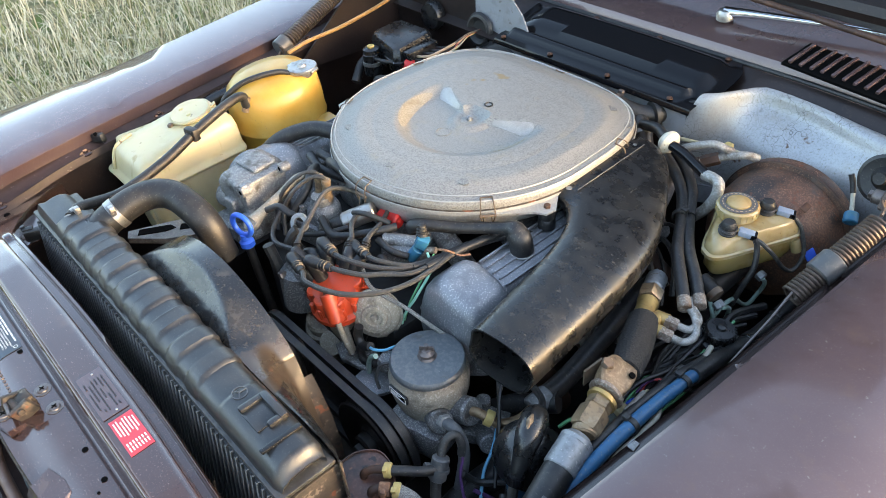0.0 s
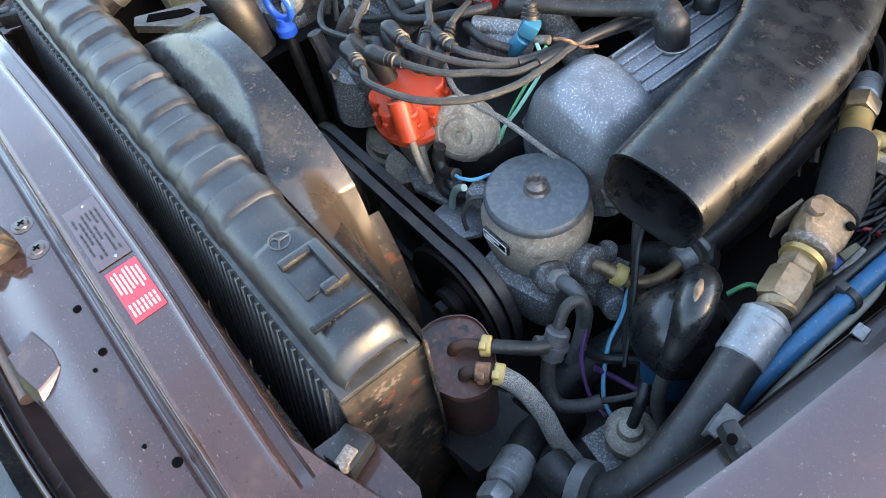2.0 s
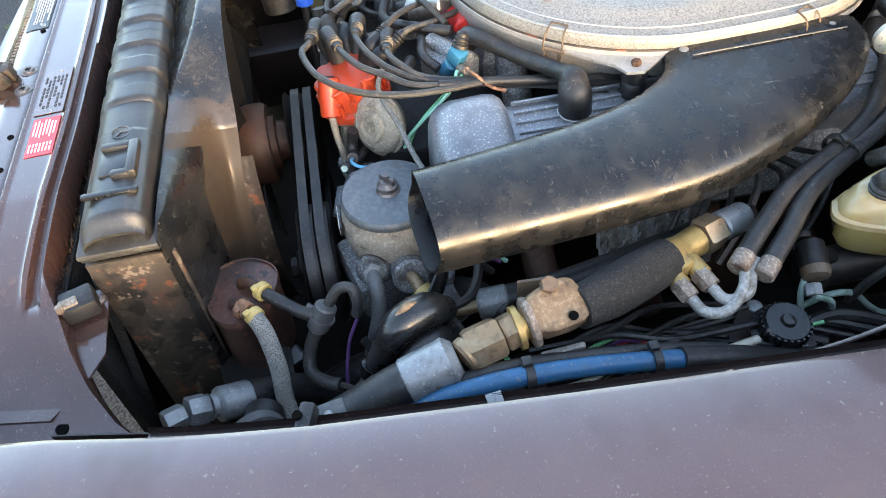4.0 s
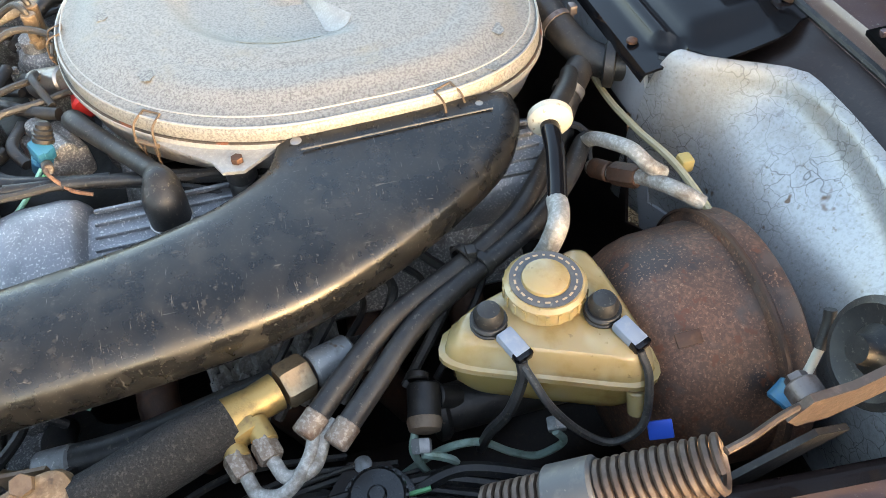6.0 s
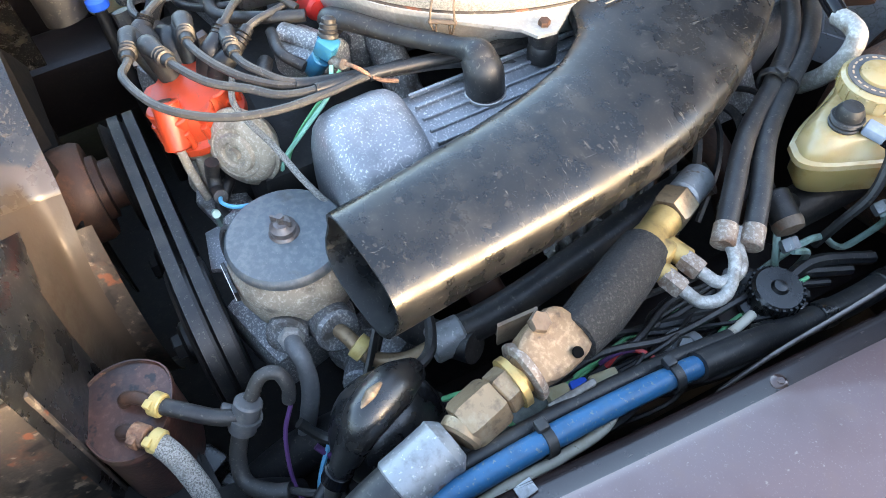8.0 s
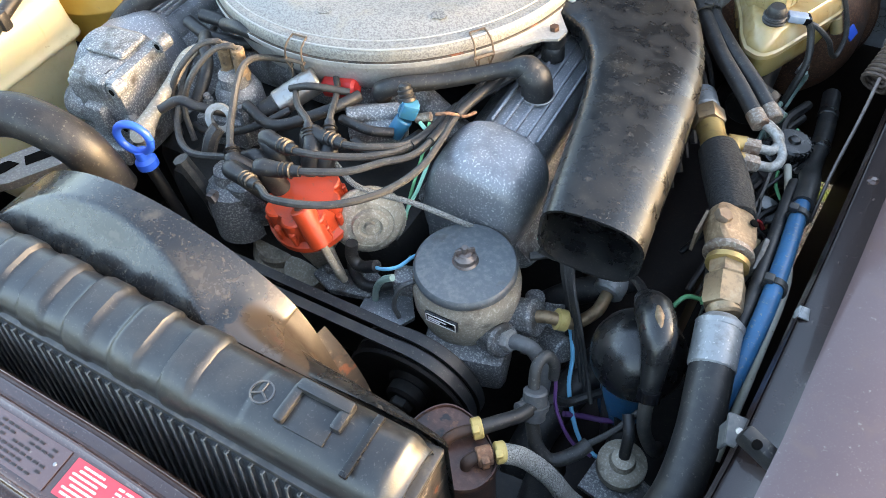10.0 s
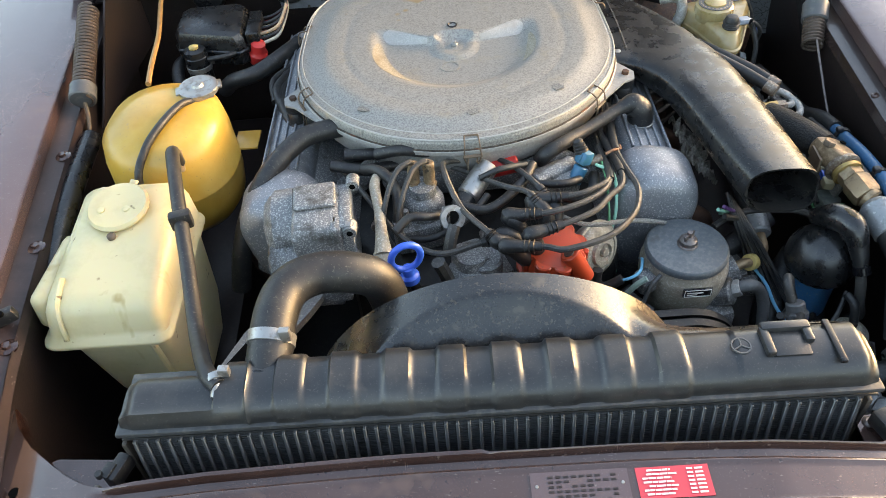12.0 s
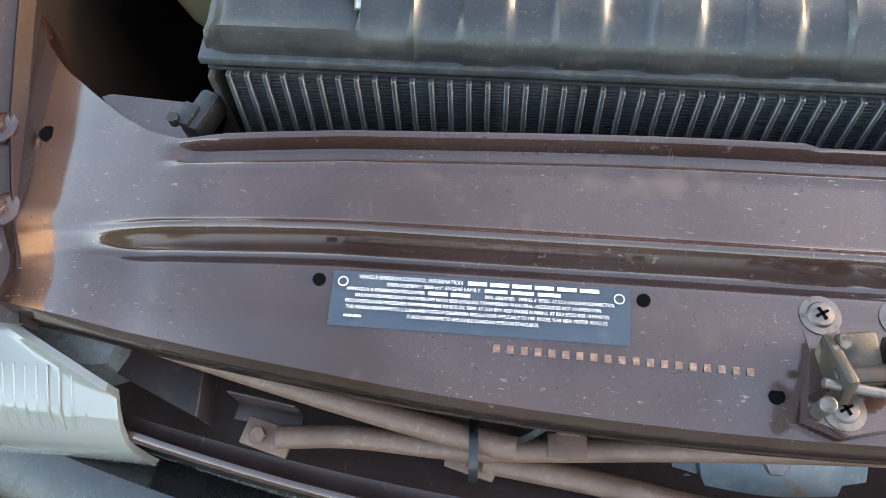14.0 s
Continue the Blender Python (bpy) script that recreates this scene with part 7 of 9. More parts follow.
lathe(bm, (0.533, 0.226, 0.585), (0, -0.1, 1), [(0.024, 0), (0.026, 0.005), (0.026, 0.02), (0.022, 0.024), (0.014, 0.026), (0.012, 0.036), (0.006, 0.038)], 28)
part("housing", bm, ALU_TAN, dr)
part("lead", tube(BM(), [(0.533, 0.224, 0.622), (0.53, 0.235, 0.65), (0.522, 0.25, 0.66)], 0.006, 10), RUBBER, dr)
bm = BM()
prism(bm, [(0.50, 0.19), (0.56, 0.18), (0.575, 0.22), (0.51, 0.25)], 0.575, 0.582)
part("bracket", bm, ALU, dr)
hose("green_wire", [(0.56, 0.185, 0.585), (0.545, 0.175, 0.60), (0.53, 0.165, 0.595), (0.52, 0.155, 0.57)], 0.0035, GREENW, "pale green wire below pressure switch", "wire", 6)

# air-conditioning fittings
ac = thing("suction_line", "large black hose with crimped steel ferrule and brass nuts", "hose", (0.56, 0.3, 0.7))
part("hose_body", tube(BM(), [(0.574, 0.318, 0.738), (0.580, 0.28, 0.728), (0.588, 0.23, 0.708), (0.588, 0.18, 0.68), (0.572, 0.145, 0.65), (0.545, 0.132, 0.63), (0.51, 0.135, 0.62)], 0.021, 18), RUBBER, ac)
bm = BM()
rod(bm, (0.5705, 0.335, 0.742), (0.578, 0.29, 0.731), 0.0225, 28, 0.12)
lathe(bm, (0.5705, 0.338, 0.743), (0.16, -0.95, -0.2), [(0.016, -0.004), (0.02, 0.0), (0.0235, 0.004), (0.0225, 0.009)], 28)
part("ferrule", bm, STEEL_GREY, ac)
bm = BM()
hexnut(bm, (0.560, 0.385, 0.750), (0.567, 0.352, 0.746), 0.021)
hexnut(bm, (0.556, 0.402, 0.752), (0.560, 0.386, 0.750), 0.018)
rod(bm, (0.5725, 0.345, 0.744), (0.566, 0.356, 0.746), 0.017)
part("union_nut", bm, COPPER, ac)
bm = BM()
rod(bm, (0.552, 0.425, 0.754), (0.556, 0.402, 0.752), 0.015)
lathe(bm, (0.556, 0.405, 0.752), (0.1, -0.9, -0.1), [(0.016, 0), (0.0215, 0.0), (0.0215, 0.006), (0.016, 0.006)], 24)
part("collar", bm, BRASS, ac)
rings = []
for k, (d, r) in enumerate(((-0.016, 0.75), (-0.013, 0.9), (-0.004, 0.97), (0.004, 0.97), (0.013, 0.9), (0.016, 0.75))):
    ring = []
    for j in range(22):
        t = 2 * math.pi * j / 22
        ct, st = math.cos(t), math.sin(t)
        px = (0.025 + 0.004 * st) * r * math.copysign(abs(ct) ** 0.55, ct)
        py = 0.034 * r * math.copysign(abs(st) ** 0.75, st)
        p = V((0.548, 0.437, 0.757)) + V((0.88, 0.28, -0.38)) * px + V((-0.30, 0.95, -0.05)) * py + V((0.35, 0.15, 0.92)) * d
        ring.append(p)
    rings.append(ring)
bm = BM()
join_rings(bm, [[bm.verts.new(p) for p in r] for r in rings])
mb = part("mount_block", bm, TAN_ZINC, ac, "tan zinc mounting block")
bm = BM()
hexnut(bm, (0.5345, 0.436, 0.776), (0.5375, 0.4373, 0.784), 0.009)
part("bolt", bm, RUST_PLATE, mb)
bm = BM()
prism(bm, [(0.516, 0.412), (0.519, 0.411), (0.521, 0.446), (0.518, 0.447)], 0.742, 0.770)
part("bolt_tab", bm, RUST_PLATE, mb)
part("bolt_hole", lathe(BM(), (0.5655, 0.452, 0.7665), (0.35, 0.15, 0.92), [(0.0045, 0), (0.0045, 0.002)], 14), PUNCH, mb)
part("rubber_grommet", lathe(BM(), (0.5545, 0.408, 0.752), (0.12, -0.97, -0.12), [(0.016, -0.010), (0.024, -0.010), (0.0255, -0.007), (0.0255, -0.004), (0.022, -0.002), (0.016, -0.002)], 28), FERRULE_TAN, ac)
bm = BM()
box(bm, (0.572, 0.446, 0.69), (0.006, 0.042, 0.11), (8, 12, 0), 0.002)
part("support_bracket", bm, BRACKET_GREY, ac)
bm = BM()
tube(bm, [(0.548, 0.462, 0.752), (0.533, 0.50, 0.746), (0.515, 0.54, 0.742), (0.500, 0.572, 0.738)], [0.021, 0.0245, 0.0245, 0.0225], 24)
part("foam_sleeve", bm, FOAM, ac, "grainy black foam sleeve")
manif = thing("refrigerant_manifold", "yellow zinc manifold with brass unions", "fitting", (0.49, 0.6, 0.73))
bm = BM()
tube(bm, [(0.502, 0.566, 0.739), (0.489, 0.592, 0.736), (0.48, 0.612, 0.734)], [0.020, 0.0155, 0.0165], 20)
box(bm, (0.508, 0.582, 0.738), (0.026, 0.024, 0.022), (0, 0, 25), 0.006)
rod(bm, (0.505, 0.592, 0.738), (0.527, 0.600, 0.735), 0.010)
rod(bm, (0.513, 0.570, 0.735), (0.533, 0.577, 0.731), 0.010)
part("body", bm, BRASS, manif)
for a, b in (((0.522, 0.596, 0.736), (0.540, 0.602, 0.733)), ((0.527, 0.573, 0.733), (0.545, 0.580, 0.728))):
    bm = BM()
    hexnut(bm, a, b, 0.0108)
    part("flare_nut", bm, FERRULE_TAN, manif)
bm = BM()
hexnut(bm, (0.478, 0.616, 0.734), (0.468, 0.64, 0.732), 0.02)
part("bronze_union", bm, COPPER, manif)
bm = BM()
rod(bm, (0.467, 0.642, 0.732), (0.452, 0.678, 0.726), 0.0165, 24)
part("ferrule", bm, STEEL_GREY, manif)
hose("refrigerant_pipe", [(0.54, 0.602, 0.733), (0.556, 0.611, 0.73), (0.556, 0.632, 0.734), (0.535, 0.645, 0.739), (0.525, 0.655, 0.742)], 0.0058, PALE_PIPE, "bent grey aluminium refrigerant pipe", "pipe", 12, "refrigerant pipes")
hose("refrigerant_pipe", [(0.545, 0.580, 0.728), (0.562, 0.588, 0.725), (0.567, 0.608, 0.728), (0.55, 0.63, 0.738), (0.525, 0.64, 0.744)], 0.0058, PALE_PIPE, "bent grey aluminium refrigerant pipe", "pipe", 12, "refrigerant pipes")
for off in (0, 1):
    c = V((0.012, 0.022, -0.004)) * off
    hp = [V((0.53, 0.632, 0.745)) + c, V((0.498, 0.668, 0.755)) + c, V((0.455, 0.72, 0.762)) + c * 0.8, V((0.415, 0.79, 0.760)) + c * 0.6, V((0.372, 0.855, 0.762)) + c * 0.8, V((0.325, 0.90, 0.766)) + c, V((0.285, 0.93, 0.766)) + c, V((0.26, 0.95, 0.75)) + c]
    rh = hose("refrigerant_hose", hp, 0.0098, RUBBER, "black rubber refrigerant hose with pale print", "hose", 14, "refrigerant hoses")
    bm = BM()
    rod(bm, hp[0] - (hp[1] - hp[0]) * 0.1, hp[0] + (hp[1] - hp[0]) * 0.34, 0.0108, 18)
    part("ferrule", bm, FERRULE_TAN, rh, "crimped steel ferrule")
bm = BM()
for p in ((0.409, 0.795, 0.762), (0.417, 0.808, 0.758)):
    lathe(bm, p, (-0.55, 0.83, 0), [(0.0112, -0.004), (0.0135, -0.004), (0.0135, 0.004), (0.0112, 0.004)], 18, False)
box(bm, (0.413, 0.80, 0.774), (0.012, 0.01, 0.008), bevel=0.002)
solo("hose_clamp", bm, RUBBER, "black plastic double hose clamp", "clamp")
ll = hose("liquid_line", [(0.455, 0.69, 0.722), (0.44, 0.66, 0.70), (0.445, 0.55, 0.675), (0.45, 0.46, 0.66), (0.448, 0.40, 0.655)], 0.0165, RUBBER, "thick black hose along engine side", n=16)
bm = BM()
rod(bm, (0.45, 0.42, 0.657), (0.447, 0.385, 0.652), 0.018, 20)
part("ferrule", bm, STEEL_GREY, ll, "grey crimped ferrule")

# brake servo and master cylinder
bs = thing("brake_servo", "rusty brown brake servo drum", "brake servo", (0.50, 0.97, 0.55))
BX, BZ = 0.495, 0.668
bm = BM()
lathe(bm, (BX, 0.895, BZ), (0, 1, 0), [(0.03, 0), (0.055, 0.002), (0.082, 0.010), (0.099, 0.024), (0.108, 0.042), (0.113, 0.06), (0.115, 0.112), (0.123, 0.114), (0.124, 0.118), (0.121, 0.121), (0.122, 0.14), (0.10, 0.155)], 56)
part("shell", bm, RUST_DRUM, bs, "", 45)
part("rim_seam", lathe(BM(), (BX, 1.009, BZ), (0, 1, 0), [(0.1235, -0.0015), (0.1262, 0), (0.1262, 0.003), (0.1235, 0.004)], 56, False), RUST, bs)
bm = BM()
box(bm, (0.553, 0.937, 0.775), (0.012, 0.022, 0.002), (0, 28, 0), 0.0008)
part("stamped_tab", bm, RUST, bs)
bm = BM()
box(bm, (0.592, 0.905, 0.715), (0.016, 0.02, 0.003), (20, 50, 0), 0.001)
solo("blue_tag", bm, BLUEP, "small blue tag on brake servo", "tag")
mc = thing("master_cylinder", "rusty master cylinder below reservoir", "master cylinder", (0.50, 0.82, 0.68))
bm = BM()
rod(bm, (0.502, 0.74, 0.675), (0.502, 0.90, 0.675), 0.022, 24)
rod(bm, (0.502, 0.735, 0.675), (0.502, 0.75, 0.675), 0.027, 24)
part("cylinder", bm, DARK, mc)
bm = BM()
rod(bm, (0.497, 0.732, 0.716), (0.527, 0.725, 0.708), 0.0145, 22)
rod(bm, (0.492, 0.728, 0.716), (0.485, 0.730, 0.718), 0.010, 18)
rod(bm, (0.505, 0.740, 0.705), (0.502, 0.76, 0.69), 0.011, 18)
pv_ = part("pressure_valve", bm, DARK, mc)
bm = BM()
lathe(bm, (0.525, 0.7255, 0.7085), (0.9, -0.2, -0.25), [(0.0148, 0), (0.0152, 0.003), (0.0135, 0.010), (0.008, 0.012)], 22)
part("valve_end", bm, RUST_PLATE, pv_, "rusty end cap")
for p, d in (((0.537, 0.719, 0.699), (0.548, 0.717, 0.694)), ((0.545, 0.835, 0.69), (0.556, 0.833, 0.687))):
    bm = BM()
    hexnut(bm, p, d, 0.009)
    part("pipe_nut", bm, STEEL_GREY, mc)
hose("brake_pipe", [(0.548, 0.717, 0.694), (0.552, 0.735, 0.685), (0.549, 0.745, 0.664), (0.546, 0.742, 0.640), (0.544, 0.733, 0.625), (0.543, 0.721, 0.645), (0.538, 0.711, 0.682), (0.525, 0.718, 0.70)], 0.0036, PIPE_GREEN, "pale green brake pipe loop below master cylinder", "pipe", 8, "brake pipes")
hose("brake_pipe", [(0.556, 0.831, 0.687), (0.558, 0.839, 0.672), (0.552, 0.836, 0.648), (0.547, 0.819, 0.632), (0.545, 0.796, 0.648), (0.542, 0.771, 0.674), (0.539, 0.747, 0.676), (0.535, 0.724, 0.660), (0.53, 0.70, 0.63)], 0.0036, PIPE_GREEN, "pale green brake pipe loop below master cylinder", "pipe", 8, "brake pipes")

res = thing("brake_reservoir", "yellowed translucent brake fluid reservoir with two connectors", "reservoir", (0.50, 0.84, 0.70))
OUT = [(0.478, 0.760), (0.466, 0.785), (0.452, 0.83), (0.432, 0.878), (0.430, 0.896), (0.445, 0.906), (0.505, 0.912), (0.553, 0.912), (0.566, 0.902), (0.567, 0.885), (0.55, 0.845), (0.53, 0.80), (0.513, 0.765), (0.497, 0.752)]
pl = [(p.x, p.y) for p in spline([(*p, 0) for p in OUT + OUT[:1]], 3)[:-1]]
bm = BM()
cc = V((0.50, 0.845))
rings = []
for s, z in ((0.94, 0.741), (1.0, 0.745), (1.045, 0.746), (1.045, 0.752), (0.985, 0.754), (0.955, 0.764), (0.90, 0.768), (0.86, 0.775), (0.80, 0.778), (0.5, 0.778)):
    rings.append([bm.verts.new((cc.x + (x - cc.x) * s, cc.y + (y - cc.y) * s, z)) for x, y in pl])
join_rings(bm, rings)
part("top_moulding", bm, CREAM_RES, res, "", 45)
bm = BM()
join_rings(bm, [[bm.verts.new((cc.x + (x - cc.x) * s, cc.y + (y - cc.y) * s, z)) for x, y in pl] for s, z in ((0.70, 0.702), (0.84, 0.705), (0.925, 0.718), (0.945, 0.744))])
part("bowl", bm, AMBER_RES, res, "amber-stained lower bowl", 45)
bm = BM()
lathe(bm, (0.482, 0.843, 0.770), (0, 0, 1), [(0.031, 0), (0.031, 0.012), (0.034, 0.013), (0.034, 0.026), (0.031, 0.029), (0.020, 0.030)], 40)
cp = part("filler_cap", bm, CREAM_RES, res)
for k in range(22):
    a = 2 * math.pi * k / 22
    bm = BM()
    box(bm, (0.482 + 0.025 * math.cos(a), 0.843 + 0.025 * math.sin(a), 0.8009), (0.0016, 0.0042 if k % 5 else 0.002, 0.0004), (0, 0, math.degrees(a) - 90 + 90), 0)
    part("cap_print_bar", bm, TANW, cp)
    bm = BM()
    box(bm, (0.482 + 0.0342 * math.cos(a), 0.843 + 0.0342 * math.sin(a), 0.789), (0.0015, 0.003, 0.011), (0, 0, math.degrees(a)), 0)
    part("cap_grip", bm, CREAM_RES, cp)
part("cap_print_ring", lathe(BM(), (0.482, 0.843, 0.7995), (0, 0, 1), [(0.0295, 0), (0.0295, 0.0012), (0.020, 0.0012), (0.020, 0)], 40, False), GREYP, cp, "grey printed warning ring")
part("cap_dome", lathe(BM(), (0.482, 0.843, 0.799), (0, 0, 1), [(0.0195, 0), (0.019, 0.004), (0.012, 0.006), (0.002, 0.0065)], 32), CREAM_RES, cp)
for (x, y), d in (((0.498, 0.790), 0), ((0.514, 0.880), 0)):
    bm = BM()
    lathe(bm, (x, y, 0.776), (0, 0, 1), [(0.014, 0), (0.014, 0.008), (0.012, 0.010), (0.0125, 0.018), (0.009, 0.024), (0.003, 0.025)], 22)
    for h in (0.004, 0.011):
        lathe(bm, (x, y, 0.776 + h), (0, 0, 1), [(0.0142, 0), (0.0152, 0.001), (0.0142, 0.002)], 22)
    part("rubber_cap", bm, RUBBER, res)
    bm = BM()
    box(bm, (x + 0.026, y + 0.012, 0.783), (0.026, 0.015, 0.010), (0, 8, 22), 0.002)
    cn = part("connector", bm, BLUEGREY, res)
    bm = BM()
    box(bm, (x + 0.036, y + 0.016, 0.781), (0.010, 0.0155, 0.0105), (0, 8, 22), 0.002)
    part("seal", bm, BLACK_GLOSS, cn)
bm = BM()
rod(bm, (0.565, 0.893, 0.74), (0.574, 0.893, 0.718), 0.0085, 14)
part("outlet_spout", bm, CREAM_RES, res)
hose("sensor_lead", [(0.538, 0.804, 0.778), (0.55, 0.808, 0.772), (0.568, 0.82, 0.75), (0.578, 0.845, 0.715), (0.585, 0.87, 0.70), (0.586, 0.892, 0.72), (0.570, 0.898, 0.76), (0.555, 0.895, 0.778)], 0.0035, RUBBER_GREY, "grey sensor lead joining two connectors", "wire", 8)
hose("sensor_lead", [(0.538, 0.804, 0.779), (0.545, 0.803, 0.765), (0.553, 0.79, 0.735), (0.548, 0.775, 0.70), (0.54, 0.77, 0.66)], 0.0048, RUBBER, "black sensor lead below reservoir", "wire", 8)
# vacuum line with white valve
vl = thing("vacuum_line", "black vacuum hose with cream check valve", "hose", (0.36, 0.88, 0.8))
bm = BM()
lathe(bm, (0.298, 0.915, 0.806), (0.75, -0.2, -0.1), [(0.008, -0.012), (0.016, -0.011), (0.022, -0.004), (0.022, 0.003), (0.017, 0.009), (0.008, 0.011)], 28)
part("check_valve", bm, WHITEP, vl, "cream plastic check valve")
part("hose_body", tube(BM(), [(0.303, 0.912, 0.806), (0.34, 0.904, 0.803), (0.37, 0.895, 0.797), (0.396, 0.886, 0.793)], 0.0095, 14), BLACK_GLOSS, vl)
part("rear_hose", tube(BM(), [(0.292, 0.918, 0.806), (0.25, 0.95, 0.80), (0.20, 0.975, 0.78)], 0.010, 14), RUBBER, vl)
part("pale_end", tube(BM(), [(0.392, 0.887, 0.792), (0.41, 0.882, 0.796), (0.427, 0.874, 0.795), (0.430, 0.866, 0.775), (0.418, 0.862, 0.745), (0.398, 0.862, 0.718)], 0.0098, 14), PALE_PIPE, vl, "grey rubber elbow")

# heater pipes at the bulkhead
hh = thing("heater_pipe", "black rubber heater elbow through bulkhead with clips", "hose", (0.22, 1.03, 0.79))
part("elbow", tube(BM(), [(0.20, 1.05, 0.774), (0.187, 1.026, 0.775), (0.168, 1.008, 0.778), (0.14, 0.996, 0.786), (0.10, 0.988, 0.796), (0.05, 0.982, 0.80), (0.0, 0.975, 0.80)], 0.0185, 18), RUBBER, hh)
part("lower_branch", tube(BM(), [(0.17, 1.008, 0.772), (0.185, 0.992, 0.768), (0.21, 0.97, 0.758), (0.225, 0.955, 0.735), (0.225, 0.95, 0.69)], 0.0165, 16), RUBBER, hh)
part("grommet", lathe(BM(), (0.186, 1.022, 0.775), (0.45, 0.85, 0), [(0.02, 0), (0.027, 0.002), (0.027, 0.012), (0.02, 0.014)], 28), RUBBER, hh)
bm = BM()
clamp_band(bm, (0.12, 0.991, 0.7915), (0.9, 0.22, -0.22), 0.019, 0.008)
part("hose_clip", bm, SCREW, hh)
bm = BM()
clamp_band(bm, (0.205, 0.974, 0.761), (0.6, -0.6, -0.4), 0.017, 0.010)
part("hose_clip", bm, STEEL, hh)
hose("yellow_line", [(0.02, 1.022, 0.765), (0.10, 1.024, 0.752), (0.20, 1.020, 0.745), (0.28, 1.022, 0.753), (0.351, 1.028, 0.763), (0.42, 1.030, 0.760), (0.50, 1.026, 0.752)], 0.004, CREAM_LINE, "cream and yellow plastic line on bulkhead", "pipe", 8)
bm = BM()
box(bm, (0.351, 1.040, 0.760), (0.016, 0.014, 0.016), bevel=0.003)
solo("line_clip", bm, IVORY, "ivory plastic clip on line", "clip")
hose("steel_pipe", [(0.272, 0.952, 0.715), (0.29, 0.955, 0.755), (0.308, 0.958, 0.778), (0.33, 0.965, 0.79), (0.356, 0.975, 0.798), (0.374, 0.986, 0.79), (0.378, 1.0, 0.78)], 0.0075, PALE_PIPE, "pale aluminium pipe bend near bulkhead", "pipe", 10)
hose("steel_pipe", [(0.312, 0.957, 0.744), (0.34, 0.968, 0.757), (0.372, 0.985, 0.773), (0.404, 1.0, 0.783), (0.42, 1.02, 0.774)], 0.0075, PALE_PIPE, "pale aluminium pipe with rusty union", "pipe", 10)
bm = BM()
hexnut(bm, (0.340, 0.968, 0.757), (0.366, 0.982, 0.770), 0.012)
rod(bm, (0.316, 0.959, 0.746), (0.338, 0.967, 0.756), 0.0105, 14)
solo("rusty_union", bm, RUST, "rusty pipe union nut", "fitting")


# bonnet counterbalance springs
def spring(a, b, r, turns, wire, sleeve, lab_):
    a, b = V(a), V(b)
    s = thing("bonnet_spring", lab_, "spring", (a + b) / 2, "bonnet springs")
    d = (b - a)
    side = d.orthogonal().normalized()
    up = d.normalized().cross(side)
    pts = [a + d * t + (side * math.cos(2 * math.pi * turns * t) + up * math.sin(2 * math.pi * turns * t)) * r for t in lin(0, 1, turns * 12 + 1)]
    part("coil", tube(BM(), pts, wire, 6, 1), ARM_STEEL, s, "brownish steel coil")
    if sleeve:
        bm = BM()
        rod(bm, a + d * sleeve[0], a + d * sleeve[1], r + wire + 0.003, 26, 0.1)
        part("sleeve", bm, GREYP, s, "grey plastic sleeve")
    return s


sp = spring((0.634, 0.746, 0.754), (0.677, 0.884, 0.836), 0.0165, 26, 0.0029, (0.3, 0.52), "steel coil spring with grey plastic sleeve")
part("hook_rod", tube(BM(), [(0.638, 0.75, 0.770), (0.636, 0.738, 0.768), (0.632, 0.69, 0.742), (0.625, 0.625, 0.712), (0.622, 0.575, 0.690), (0.622, 0.566, 0.680)], 0.0022, 10), SCREW, sp)
part("upper_hook", tube(BM(), [(0.677, 0.88, 0.853), (0.672, 0.90, 0.850), (0.66, 0.93, 0.838), (0.652, 0.955, 0.829)], 0.0026, 8), ARM_STEEL, sp)
ha = thing("bonnet_hinge_arm", "rusty steel bonnet hinge arm", "hinge", (0.66, 0.96, 0.82))
bm = BM()
prof = [(0.942, 0.822), (0.952, 0.812), (0.975, 0.811), (1.03, 0.836), (1.10, 0.880), (1.135, 0.925), (1.11, 0.925), (1.04, 0.870), (0.985, 0.843), (0.955, 0.841)]
join_rings(bm, [[bm.verts.new((x, y, z)) for y, z in prof] for x in (0.652, 0.658)])
part("arm", bm, ARM_STEEL, ha)
bm = BM()
rod(bm, (0.636, 0.963, 0.826), (0.652, 0.963, 0.826), 0.012)
hexnut(bm, (0.630, 0.963, 0.826), (0.637, 0.963, 0.826), 0.008)
part("pivot", bm, SCREW, ha)
bm = BM()
prof = [(0.82, 0.71), (0.86, 0.75), (0.96, 0.815), (0.985, 0.81), (0.88, 0.735), (0.84, 0.70)]
join_rings(bm, [[bm.verts.new((x, y, z)) for y, z in prof] for x in (0.664, 0.669)])
part("lower_link", bm, DARK, ha)
# steering column opening in the scuttle corner
sb = thing("column_boot", "black rubber column boot in scuttle corner", "boot", (0.62, 1.03, 0.80))
part("ring", lathe(BM(), (0.625, 1.04, 0.812), (-0.1, -0.9, 0.35), [(0.026, 0), (0.040, 0.002), (0.041, 0.008), (0.035, 0.011), (0.026, 0.008)], 32), RUBBER, sb)
part("cone", lathe(BM(), (0.625, 1.045, 0.812), (-0.1, -0.9, 0.35), [(0.027, 0), (0.022, 0.010), (0.012, 0.02), (0.010, 0.03)], 24), RUBBER, sb)
wv = thing("vent_stub", "white plastic stub on black vent hose", "tube", (0.59, 1.03, 0.76))
part("stub", tube(BM(), [(0.588, 1.03, 0.775), (0.595, 1.022, 0.757), (0.602, 1.012, 0.742)], 0.0038, 10), WHITEP, wv)
